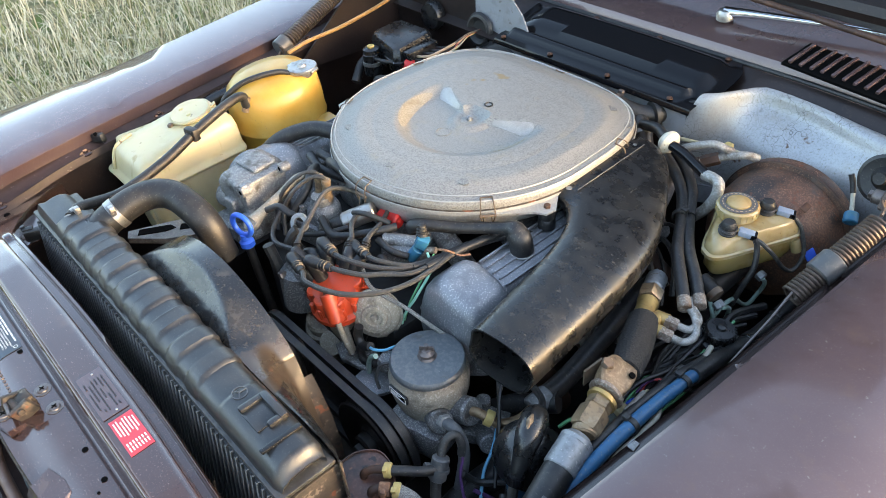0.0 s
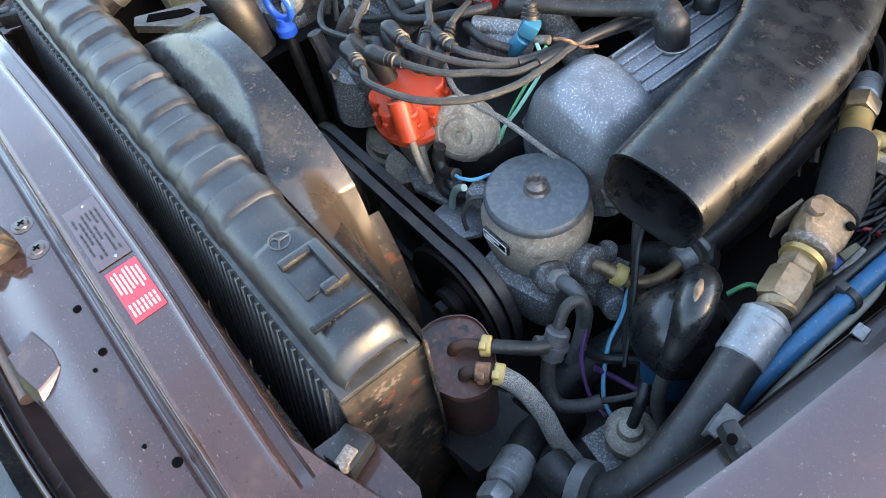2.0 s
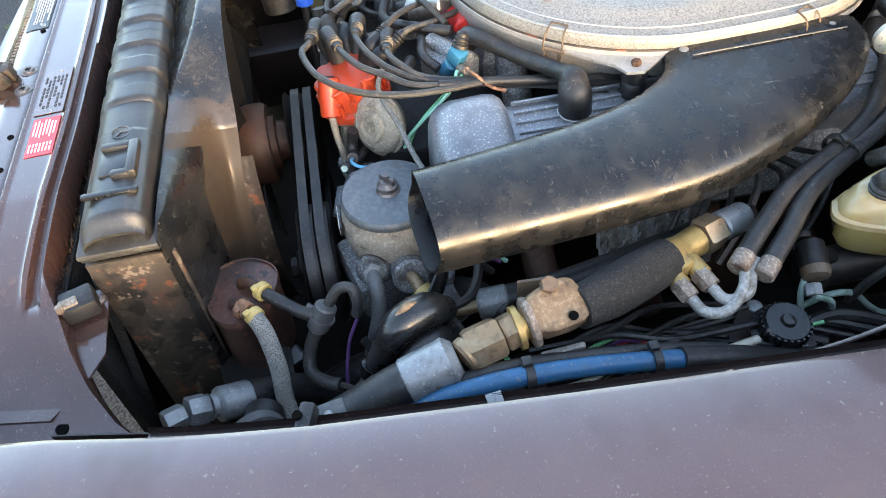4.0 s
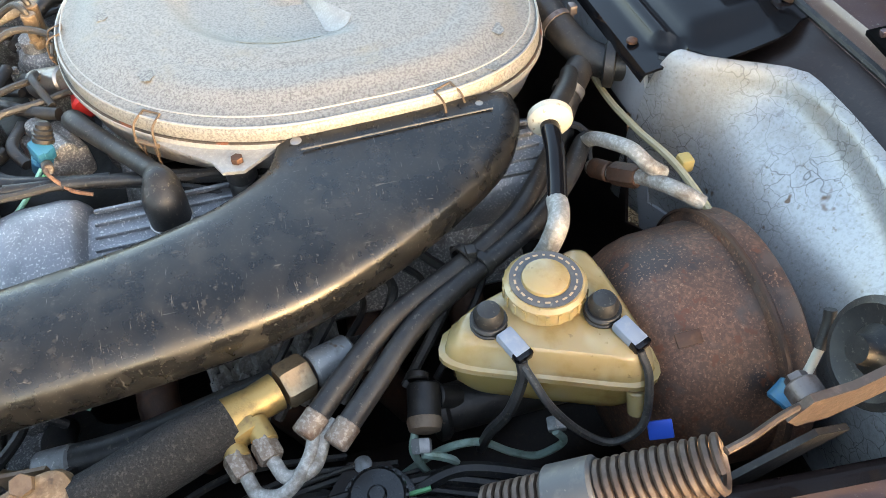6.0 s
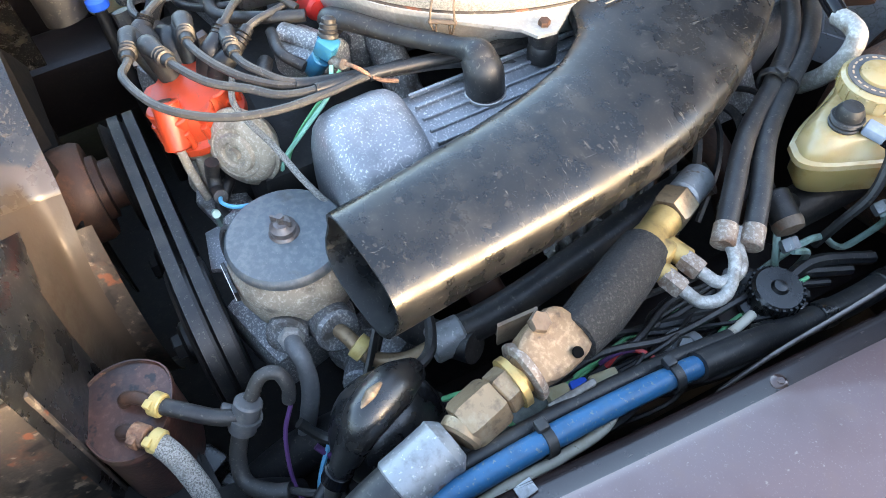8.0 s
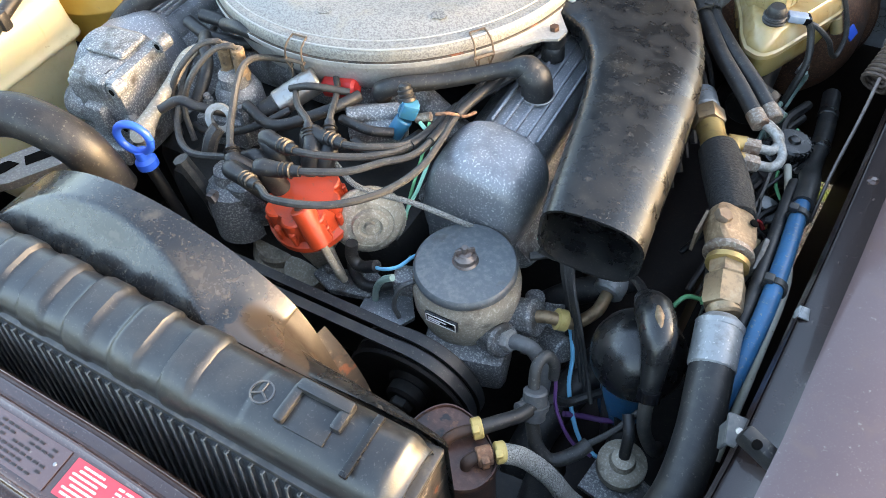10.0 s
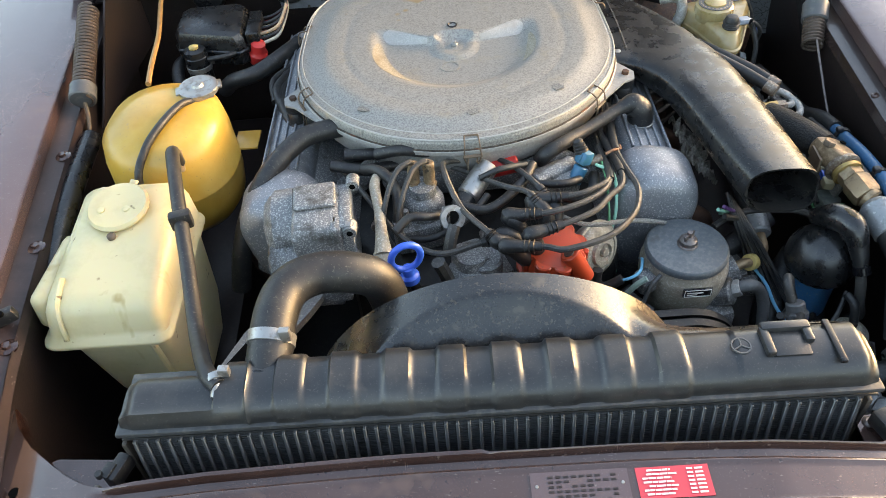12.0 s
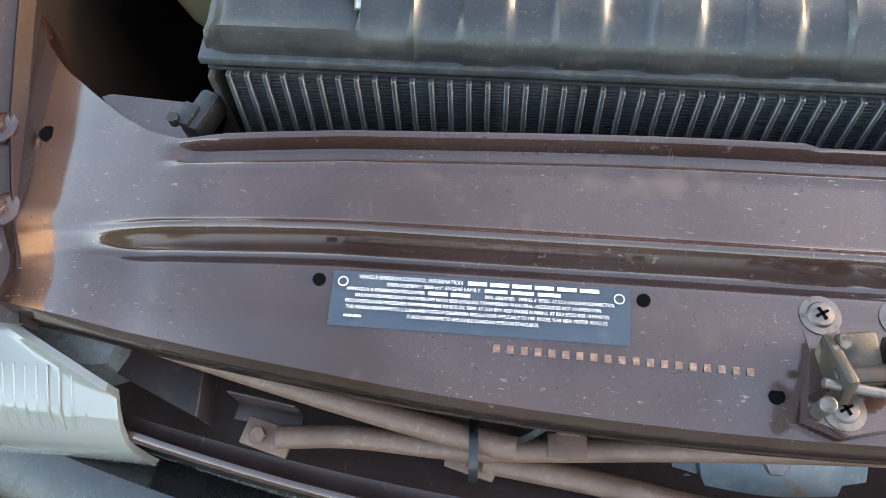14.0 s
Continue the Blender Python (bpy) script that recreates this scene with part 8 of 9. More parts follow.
part("hose_end", tube(BM(), [(0.574, 1.038, 0.80), (0.580, 1.036, 0.79), (0.589, 1.029, 0.773)], 0.005, 10), RUBBER, wv)
bm = BM()
rod(bm, (0.604, 1.005, 0.752), (0.61, 0.99, 0.742), 0.012, 16)
solo("blue_plug", bm, TEAL, "blue plastic plug beside the column boot", "plug")
sp2 = spring((-0.645, 0.675, 0.795), (-0.672, 0.88, 0.86), 0.0165, 28, 0.0029, (0.0, 0.14), "rusty coil spring with black sleeve")
part("hook_rod", tube(BM(), [(-0.645, 0.68, 0.79), (-0.64, 0.66, 0.77), (-0.635, 0.62, 0.74)], 0.0035, 8), RUST_PLATE, sp2)

# right inner side: blue tubes, looms, cap
for k, (dx, dz, r, mt, lb) in enumerate(((0, 0, 0.0095, BLUEHOSE, "blue plastic wiring conduit"), (-0.016, -0.006, 0.007, RUBBER, "black wiring loom tube"))):
    cd = hose("conduit", [(0.607 + dx, 0.60, 0.706 + dz), (0.605 + dx, 0.53, 0.725 + dz), (0.605 + dx, 0.44, 0.742 + dz), (0.604 + dx, 0.36, 0.742 + dz), (0.598 + dx, 0.28, 0.708 + dz), (0.590 + dx, 0.2, 0.62 + dz)], r, mt, lb + " along inner wing", "conduit", 12, "conduits")
cd = [o for o in scene.objects if o.name.startswith("conduit")][0]
hose("washer_tube", [(0.612, 0.24, 0.665), (0.614, 0.343, 0.722), (0.616, 0.405, 0.728), (0.612, 0.45, 0.724), (0.594, 0.485, 0.718), (0.590, 0.522, 0.712), (0.592, 0.555, 0.700), (0.589, 0.59, 0.690), (0.578, 0.645, 0.682)], 0.0046, WHITEP, "white plastic washer tube beside the conduit", "tube", 10)
for y in (0.40, 0.52):
    bm = BM()
    zc = 0.7435 if y < 0.45 else 0.7275
    lathe(bm, (0.605, y, zc), (0, 1, -0.1), [(0.0102, -0.004), (0.0125, -0.004), (0.0125, 0.004), (0.0102, 0.004)], 16, False)
    box(bm, (0.597, y, zc + 0.012), (0.01, 0.01, 0.008), bevel=0.002)
    part("cable_tie", bm, RUBBER, cd, "black cable tie")
rnd = random.Random(11)
for k in range(34):
    x = rnd.uniform(0.525, 0.59)
    z = rnd.uniform(0.60, 0.672)
    y0 = rnd.uniform(0.42, 0.5)
    hose("loom_wire", [(x, y0, z), (x + rnd.uniform(-0.02, 0.02), y0 + 0.07, z + rnd.uniform(0, 0.03)), (x + rnd.uniform(-0.03, 0.02), y0 + 0.14, z + rnd.uniform(-0.01, 0.02)), (x + rnd.uniform(-0.02, 0.03), y0 + 0.23, z + rnd.uniform(-0.02, 0.02))], 0.0022 + 0.0012 * (k % 3 == 0), (RUBBER, RUBBER, RUBBER_GREY, RUBBER, GREENW, RUBBER)[k % 6], "thin loom wire in the bay" if k % 6 != 4 else "thin green loom wire in the bay", "wire", 6, "loom wires")
hose("red_wire", [(0.552, 0.505, 0.672), (0.550, 0.518, 0.682), (0.556, 0.532, 0.684), (0.570, 0.542, 0.68), (0.580, 0.54, 0.668)], 0.0026, REDW, "red wire loop near conduit", "wire", 6)
hose("yellow_green_wire", [(0.547, 0.475, 0.672), (0.546, 0.495, 0.682), (0.545, 0.512, 0.684), (0.55, 0.53, 0.675)], 0.0024, GREENW, "yellow-green wire near inner wing", "wire", 6)
cpd = thing("filler_cap_valve", "round black screw cap on painted bracket", "cap", (0.572, 0.672, 0.66))
bm = BM()
lathe(bm, (0.571, 0.674, 0.672), (0.12, 0, 1), [(0.031, 0), (0.031, 0.006), (0.0235, 0.008), (0.0235, 0.024), (0.021, 0.027), (0.008, 0.0275), (0.006, 0.031), (0.001, 0.032)], 36)
part("cap", bm, BLACK, cpd)
for k in range(24):
    a = 2 * math.pi * k / 24
    bm = BM()
    box(bm, (0.573 + 0.0238 * math.cos(a), 0.674 + 0.0238 * math.sin(a), 0.689), (0.0024, 0.0024, 0.014), (0, 0, math.degrees(a)), 0)
    part("grip_rib", bm, BLACK, cpd)
bm = BM()
prism(bm, [(0.525, 0.655), (0.535, 0.69), (0.60, 0.71), (0.615, 0.665), (0.60, 0.62), (0.56, 0.625)], 0.664, 0.669)
part("bracket", bm, PAINT_DARK, cpd)
for x, y in ((0.531, 0.667), (0.592, 0.632)):
    bm = BM()
    lathe(bm, (x, y, 0.668), (0, 0, 1), [(0.008, 0), (0.008, 0.003), (0.004, 0.006)], 16)
    part("screw", bm, STEEL_GREY, cpd)
bm = BM()
lathe(bm, (0.553, 0.606, 0.612), (0, 0, 1), [(0.026, 0), (0.026, 0.004), (0.012, 0.006), (0.011, 0.012), (0.004, 0.013)], 28)
solo("large_washer_bolt", bm, STEEL_GREY, "zinc bolt with large washer", "bolt")

bm = BM()
box(bm, (0.634, 0.362, 0.7695), (0.010, 0.014, 0.002), (0, 8, 6), 0.0006)
box(bm, (0.629, 0.362, 0.765), (0.002, 0.013, 0.010), (0, 8, 6), 0.0006)
solo("edge_clip", bm, STEEL_GREY, "grey steel clip on the wing rail", "clip")
# wing rubber stops
for sgn, y in ((-1, 0.198), (1, 0.205)):
    bm = BM()
    box(bm, (sgn * (half(y, sgn) - 0.012), y, 0.782), (0.036, 0.014, 0.020), (0, sgn * 10, -sgn * 20), 0.004)
    s_ = solo("bonnet_stop", bm, RUBBER, "black rubber bonnet stop on wing rail", "bumper stop", "bonnet stops")
    part("stop_hole", lathe(BM(), (sgn * (half(y, sgn) - 0.016), y - 0.004, 0.793), (0, -0.3, 1), [(0.004, -0.002), (0.004, 0.0022)], 12), PUNCH, s_)

# left rear: fuse box, sensors, plugs
fb = thing("relay_box", "black plastic relay box with coloured wires", "relay box", (-0.47, 0.94, 0.75))
bm = BM()
pl = [(-0.535, 0.885), (-0.525, 0.865), (-0.405, 0.838), (-0.392, 0.85), (-0.397, 0.955), (-0.41, 0.968), (-0.52, 0.965), (-0.533, 0.95)]
rings = []
for s_, z in ((0.97, 0.745), (1.0, 0.748), (1.0, 0.765), (1.03, 0.767), (1.03, 0.772), (0.99, 0.774), (0.96, 0.795), (0.88, 0.806), (0.80, 0.809)):
    rings.append([bm.verts.new((-0.464 + (x + 0.464) * s_, 0.905 + (y - 0.905) * s_, z - 0.10 * (y - 0.905) * (z > 0.78) * -0.6)) for x, y in pl])
join_rings(bm, rings)
part("case", bm, BLACK, fb, "", 30)
bm = BM()
box(bm, (-0.383, 0.905, 0.778), (0.026, 0.095, 0.042), (0, 0, 3), 0.004)
part("connector_end", bm, BLACK_DUST, fb)
for k in range(12):
    m_ = (WHITEP, RUBBER, TANW, MINT, REDW, RUBBER, TANW, WHITEP, RUBBER, YELLOWW, REDW, RUBBER)[k]
    y, up = 0.868 + 0.007 * k, 0.006 * (k % 3)
    hose("coloured_wire", [(-0.373, y, 0.772 + up), (-0.352, y + 0.002, 0.776 + up), (-0.334, y + 0.02, 0.780 + up), (-0.327, 0.965, 0.788 + up), (-0.333, 1.01, 0.80 + 0.3 * up), (-0.335, 1.055, 0.80)], 0.0032, m_, "coloured wire from relay box", "wire", 6, "relay wires")
bm = BM()
lathe(bm, (-0.335, 1.06, 0.80), (0, -1, 0.1), [(0.040, 0), (0.043, 0.004), (0.039, 0.012), (0.032, 0.014), (0.022, 0.006)], 32)
solo("wiring_grommet", bm, RUBBER, "black rubber wiring grommet in bulkhead", "grommet")
bm = BM()
lathe(bm, (-0.50, 1.06, 0.795), (0, -1, 0.1), [(0.036, 0), (0.038, 0.012), (0.032, 0.024), (0.01, 0.028)], 32)
solo("round_cover", bm, BLACK, "round black cover on bulkhead", "cover")
sv = thing("level_sensor", "dark cylindrical valve with pale cap and clip", "valve", (-0.49, 0.855, 0.72))
bm = BM()
rod(bm, (-0.487, 0.835, 0.72), (-0.487, 0.835, 0.778), 0.022, 26)
part("body", bm, BLACK, sv)
bm = BM()
lathe(bm, (-0.487, 0.835, 0.777), (0, 0, 1), [(0.0215, 0), (0.020, 0.010), (0.012, 0.013), (0.006, 0.014)], 24)
part("cap", bm, BLACK, sv)
part("cap_button", lathe(BM(), (-0.487, 0.835, 0.790), (0, 0, 1), [(0.009, 0), (0.009, 0.004), (0.005, 0.006)], 18), IVORY, sv)
bm = BM()
clamp_band(bm, (-0.487, 0.835, 0.752), (0, 0, 1), 0.0223, 0.010)
part("band", bm, STEEL, sv)
bm = BM()
lathe(bm, (-0.383, 0.868, 0.735), (0.25, -0.2, 1), [(0.016, 0), (0.0185, 0.004), (0.0185, 0.022), (0.015, 0.026), (0.0135, 0.030), (0.0135, 0.044), (0.009, 0.048), (0.002, 0.049)], 22)
box(bm, (-0.392, 0.860, 0.752), (0.016, 0.012, 0.016), (0, 20, 30), 0.003)
solo("red_plug", bm, REDP, "red plastic plug near relay box", "plug")
hose("amber_hose", [(-0.498, 0.62, 0.85), (-0.505, 0.68, 0.855), (-0.52, 0.78, 0.85), (-0.545, 0.9, 0.85), (-0.56, 1.0, 0.86), (-0.565, 1.06, 0.87)], 0.0043, CANVAS_HOSE, "amber clear plastic hose to bulkhead", "hose", 10)
hose("black_vent_pipe", [(-0.592, 0.24, 0.715), (-0.606, 0.34, 0.738), (-0.618, 0.48, 0.752), (-0.628, 0.62, 0.755)], 0.017, BLACK, "black plastic duct along inner wing", "duct", 14)
for pts, r in (([(-0.52, 0.80, 0.70), (-0.535, 0.84, 0.735), (-0.53, 0.885, 0.738), (-0.50, 0.90, 0.72)], 0.012), ([(-0.45, 0.83, 0.70), (-0.42, 0.80, 0.735), (-0.37, 0.79, 0.755), (-0.33, 0.82, 0.765), (-0.30, 0.88, 0.76)], 0.015),
               ([(-0.465, 0.83, 0.768), (-0.43, 0.83, 0.772), (-0.405, 0.852, 0.768), (-0.392, 0.866, 0.755)], 0.005)):
    hose("side_hose", pts, r, RUBBER, "black hose by the cylindrical valve", "hose", 12, "valve hoses")
for k in range(5):
    hose("rear_loom", [(-0.24 - 0.02 * k, 0.56 + 0.03 * k, 0.76), (-0.29 - 0.01 * k, 0.62 + 0.03 * k, 0.765), (-0.31, 0.72 + 0.02 * k, 0.755), (-0.30, 0.85, 0.74)], 0.006 + 0.002 * (k % 2), RUBBER, "black hose beside the air cleaner", "hose", 10, "side hoses")

# heater blower cover
hb = thing("blower_cover", "glossy black heater blower cover on scuttle", "cover", (0.02, 1.1, 0.84))


HB = [(1.026, 0.803), (1.030, 0.811), (1.046, 0.8145), (1.052, 0.818), (1.055, 0.827), (1.060, 0.832), (1.067, 0.833), (1.073, 0.830), (1.078, 0.826), (1.084, 0.832), (1.092, 0.842), (1.13, 0.8475), (1.156, 0.8515), (1.168, 0.854), (1.176, 0.853), (1.182, 0.848), (1.188, 0.845), (1.203, 0.846)]


def hbf(u, v):
    y, z = HB[v]
    x = -0.26 + (0.525 + 0.025 * smooth(1.04, 1.1, y) - 0.02 * smooth(1.16, 1.20, y)) * u
    if 3 <= v <= 7:
        z = 0.816 + (z - 0.816) * smooth(0.03, 0.06, u) * smooth(0.94, 0.92, u)
    elif v > 8:
        flat_z = 0.826 + 0.020 * smooth(1.08, 1.19, y)
        z = flat_z + (z - flat_z) * smooth(0.02, 0.13, u) * smooth(0.965, 0.90, u) * (1.0 if v < 16 else 0) + 0.004 * math.sin(math.pi * u) * (9 < v < 15)
    return V((x, y, z))


part("moulding", sheet(BM(), hbf, lin(0, 1, 90), list(range(18)), 0.003), BLACK_GLOSS, hb, "", 50)
for u in (0.04, 0.31, 0.61, 0.9):
    p = hbf(u, 2) - V((0, 0.008, 0))
    bm = BM()
    lathe(bm, p, (0, 0, 1), [(0.006, 0), (0.006, 0.003), (0.003, 0.005)], 14)
    part("screw", bm, RUST, hb)
for u in (0.31, 0.63, 0.94):
    bm = BM()
    lathe(bm, hbf(u, 17) - V((0, 0.007, 0)), (0, 0.2, 1), [(0.006, 0), (0.006, 0.003), (0.003, 0.005)], 14)
    part("screw", bm, RUST, hb)

# ---- wheels carry the body ----
for sx in (-1, 1):
    for y in (0.42, 2.86):
        w_ = thing("wheel", "black tyre on dark steel wheel under wing", "wheel", (sx * 0.80, y, 0.32), "wheels")
        bm = BM()
        lathe(bm, (sx * 0.71, y, 0.32), (sx, 0, 0), [(0.2, 0), (0.30, 0.01), (0.32, 0.04), (0.32, 0.15), (0.30, 0.18), (0.2, 0.19)], 40)
        part("tyre", bm, RUBBER, w_)
        bm = BM()
        lathe(bm, (sx * 0.73, y, 0.32), (sx, 0, 0), [(0.05, 0.06), (0.15, 0.08), (0.2, 0.14), (0.2, 0.16), (0.16, 0.1), (0.05, 0.12)], 32)
        part("rim", bm, STEEL_GREY, w_)

# hinge plate by the rear of the wing
bm = BM()
prof = [(0.70, 0.72), (0.73, 0.74), (0.97, 0.92), (1.02, 0.96), (1.05, 0.96), (1.05, 0.70)]
join_rings(bm, [[bm.verts.new((x, y, z)) for y, z in prof] for x in (-0.648, -0.644)])
solo("hinge_plate", bm, PAINT_DARK, "dark brown steel bonnet hinge plate", "hinge")


# ---- lettering on the emission label ----
def fit_x(x):
    return -0.288 + (x + 0.298) * 0.932


def line(txt, y, x0, x1, h=0.0026):
    y, x0, x1 = y - 0.0073, fit_x(x0), fit_x(x1)
    ob = words(txt, x0, y, h / 0.7, 0.0021, INK_WHITE, lab)
    bpy.context.view_layer.update()
    wide = max(v[0] for v in ob.bound_box) - min(v[0] for v in ob.bound_box)
    ob.scale = ((x1 - x0) / max(wide, 1e-4), 1, 1)


def bar(y, x0, x1, h=0.0022):
    y, x0, x1 = y - 0.0073, fit_x(x0), fit_x(x1)
    n = max(2, int((x1 - x0) / 0.012))
    for k in range(n):
        a = x0 + (x1 - x0) * k / n
        bm = BM()
        box(bm, (a + (x1 - x0) / n * 0.46, y + h / 2, panel_z(a, y) + 0.0021), ((x1 - x0) / n * 0.86, h, 0.0003), bevel=0)
        part("printed_bar", bm, INK_WHITE, lab)


line("VEHICLE EMISSION CONTROL INFORMATION", -0.1262, -0.281, -0.213, 0.0026)
bar(-0.1262, -0.210, -0.124, 0.0025)
line("DISPLACEMENT: 3839 cm\u00b3. ENGINE FAMILY:", -0.1302, -0.262, -0.201, 0.0023)
bar(-0.1302, -0.199, -0.148)
line("APPROVED M. B. EMISSION CONTROL SYSTEM:", -0.1340, -0.288, -0.237, 0.0021)
bar(-0.1340, -0.235, -0.206)
line("MFG. ADJUSTED.   TIMING: 5\u00b0 BTDC. AT IDLE (VACUUM CONNECTED).", -0.1340, -0.198, -0.116, 0.0021)
line("IDLE MIXTURE: FREQUENCY VALVE ON/OFF RATIO 50:50 (50%\u00b110%). TRANSMISSION IN NEUTRAL. ACCESSORIES NOT IN OPERATION.", -0.1378, -0.282, -0.124, 0.0021)
line("PRECONDITIONING PROCEDURE: WARM UP ENGINE TO 80\u00b0C OIL TEMP. AT 2500 RPM. KEEP ENGINE RUNNING AT IDLE SPEED FOR 10 MINUTES.", -0.1416, -0.288, -0.119, 0.0021)
line("THIS VEHICLE CONFORMS TO U. S. EPA AND STATE OF CALIFORNIA REGULATIONS APPLICABLE TO 1981 MODEL YEAR NEW MOTOR VEHICLES.", -0.1454, -0.287, -0.120, 0.0021)
line("IT ALSO CONFORMS TO APPLICABLE CANADIAN EMISSION STANDARDS.", -0.1492, -0.247, -0.163, 0.0021)
bar(-0.1505, -0.288, -0.276, 0.0014)
for x in (-0.2815, -0.1155):
    bm = BM()
    lathe(bm, (x, -0.136, panel_z(x, -0.136) + 0.0019), (0, 0, 1), [(0.0032, 0), (0.0032, 0.0004), (0.0026, 0.0004), (0.0026, 0)], 20, False)
    part("emblem_ring", bm, INK_WHITE, lab)

# ---- smaller fittings ----
cf = thing("crimped_fitting", "grey crimped hose fitting with hexagon nut", "fitting", (0.49, 0.1, 0.62))
bm = BM()
rod(bm, (0.484, 0.118, 0.616), (0.497, 0.088, 0.632), 0.0195, 26, 0.1)
lathe(bm, (0.497, 0.088, 0.632), (0.4, -0.8, 0.45), [(0.0185, 0), (0.013, 0.003), (0.013, 0.009), (0.015, 0.010)], 26)
part("ferrule", bm, STEEL_GREY, cf)
bm = BM()
hexnut(bm, (0.501, 0.078, 0.637), (0.509, 0.060, 0.648), 0.0165)
hexnut(bm, (0.511, 0.058, 0.649), (0.522, 0.040, 0.655), 0.013)
part("nut", bm, STEEL_GREY, cf)
part("hose_end", tube(BM(), [(0.486, 0.114, 0.618), (0.470, 0.145, 0.60), (0.462, 0.18, 0.57), (0.46, 0.22, 0.52)], 0.0175, 16), RUBBER, cf, "black rubber hose end")
bm = BM()
lathe(bm, (0.556, 0.134, 0.643), (0.85, 0.35, 0.3), [(0.0215, -0.010), (0.031, -0.008), (0.032, 0.006), (0.0215, 0.009)], 28)
col = solo("hose_collar", bm, GREYP, "grey rubber collar round the thick hose", "collar")
for k in range(9):
    a = 2 * math.pi * k / 9
    ax = V((0.85, 0.35, 0.3)).normalized()
    s0 = ax.orthogonal().normalized()
    p = V((0.556, 0.134, 0.643)) - ax * 0.0088 + (s0 * math.cos(a) + ax.cross(s0) * math.sin(a)) * 0.0265
    part("collar_hole", lathe(BM(), p, ax, [(0.0032, -0.001), (0.0032, 0.002)], 10), PUNCH, col)
bm = BM()
box(bm, (0.615, 0.222, 0.763), (0.022, 0.03, 0.004), (0, 12, 10), 0.001)
box(bm, (0.605, 0.218, 0.757), (0.004, 0.022, 0.016), (0, 12, 10), 0.001)
rc = solo("rail_clip", bm, GREYP, "grey sheet clip on wing rail", "clip")
part("clip_rivet", lathe(BM(), (0.615, 0.222, 0.7645), (0.2, 0, 1), [(0.004, 0), (0.003, 0.002)], 12), STEEL, rc)
# plates under the canister
bm = BM()
prism(bm, [(0.405, 0.075), (0.46, 0.085), (0.468, 0.125), (0.455, 0.165), (0.41, 0.16)], 0.585, 0.592)
box(bm, (0.43, 0.118, 0.575), (0.06, 0.08, 0.006), (14, 20, 0), 0.002)
solo("canister_bracket", bm, DARK, "black steel bracket below the canister", "bracket")
# wiper arm and jet on the cowl
wa = thing("wiper_arm", "chrome wiper arm end on the cowl", "wiper", (0.2, 1.29, 0.9))
part("arm", tube(BM(), [(0.165, 1.285, 0.898), (0.24, 1.30, 0.905), (0.40, 1.33, 0.912), (0.55, 1.35, 0.915)], [0.012, 0.008, 0.006, 0.005], 10), CHROME, wa)
part("pivot_cap", lathe(BM(), (0.168, 1.285, 0.885), (0, -0.1, 1), [(0.018, 0), (0.018, 0.012), (0.012, 0.02), (0.003, 0.022)], 24), STEEL, wa)

# engine front: brackets, castings and small lines
bm = BM()
lathe(bm, (0.0, 0.285, 0.70), (0, 0.1, 1), [(0.034, -0.05), (0.036, 0), (0.034, 0.02), (0.022, 0.03), (0.02, 0.045), (0.006, 0.047)], 26)
box(bm, (0.025, 0.30, 0.69), (0.06, 0.05, 0.05), (0, 0, 20), 0.008)
box(bm, (-0.03, 0.30, 0.66), (0.06, 0.06, 0.05), (0, 0, -15), 0.01)
solo("water_neck", bm, ALU, "oxidised cast water neck on engine front", "casting")
for pts, w, lb in (([(-0.045, 0.262, 0.765), (-0.035, 0.265, 0.73), (-0.03, 0.27, 0.69), (-0.035, 0.275, 0.65)], 0.010, "curved steel lifting bracket"), ([(-0.02, 0.31, 0.785), (-0.025, 0.30, 0.775), (-0.03, 0.29, 0.755)], 0.009, "curved steel lifting bracket")):
    bm = BM()
    tube(bm, pts, w, 8, 6)
    solo("lifting_bracket", bm, RUBBER_GREY, lb + " by dipstick", "bracket", "lifting brackets")
solo("lifting_eye", lathe(BM(), (-0.022, 0.318, 0.792), (0.3, -0.8, 0.5), [(0.010, -0.003), (0.0175, -0.003), (0.0175, 0.003), (0.010, 0.003), (0.010, -0.003)], 24, False), STEEL_GREY, "grey steel lifting eye", "eye")
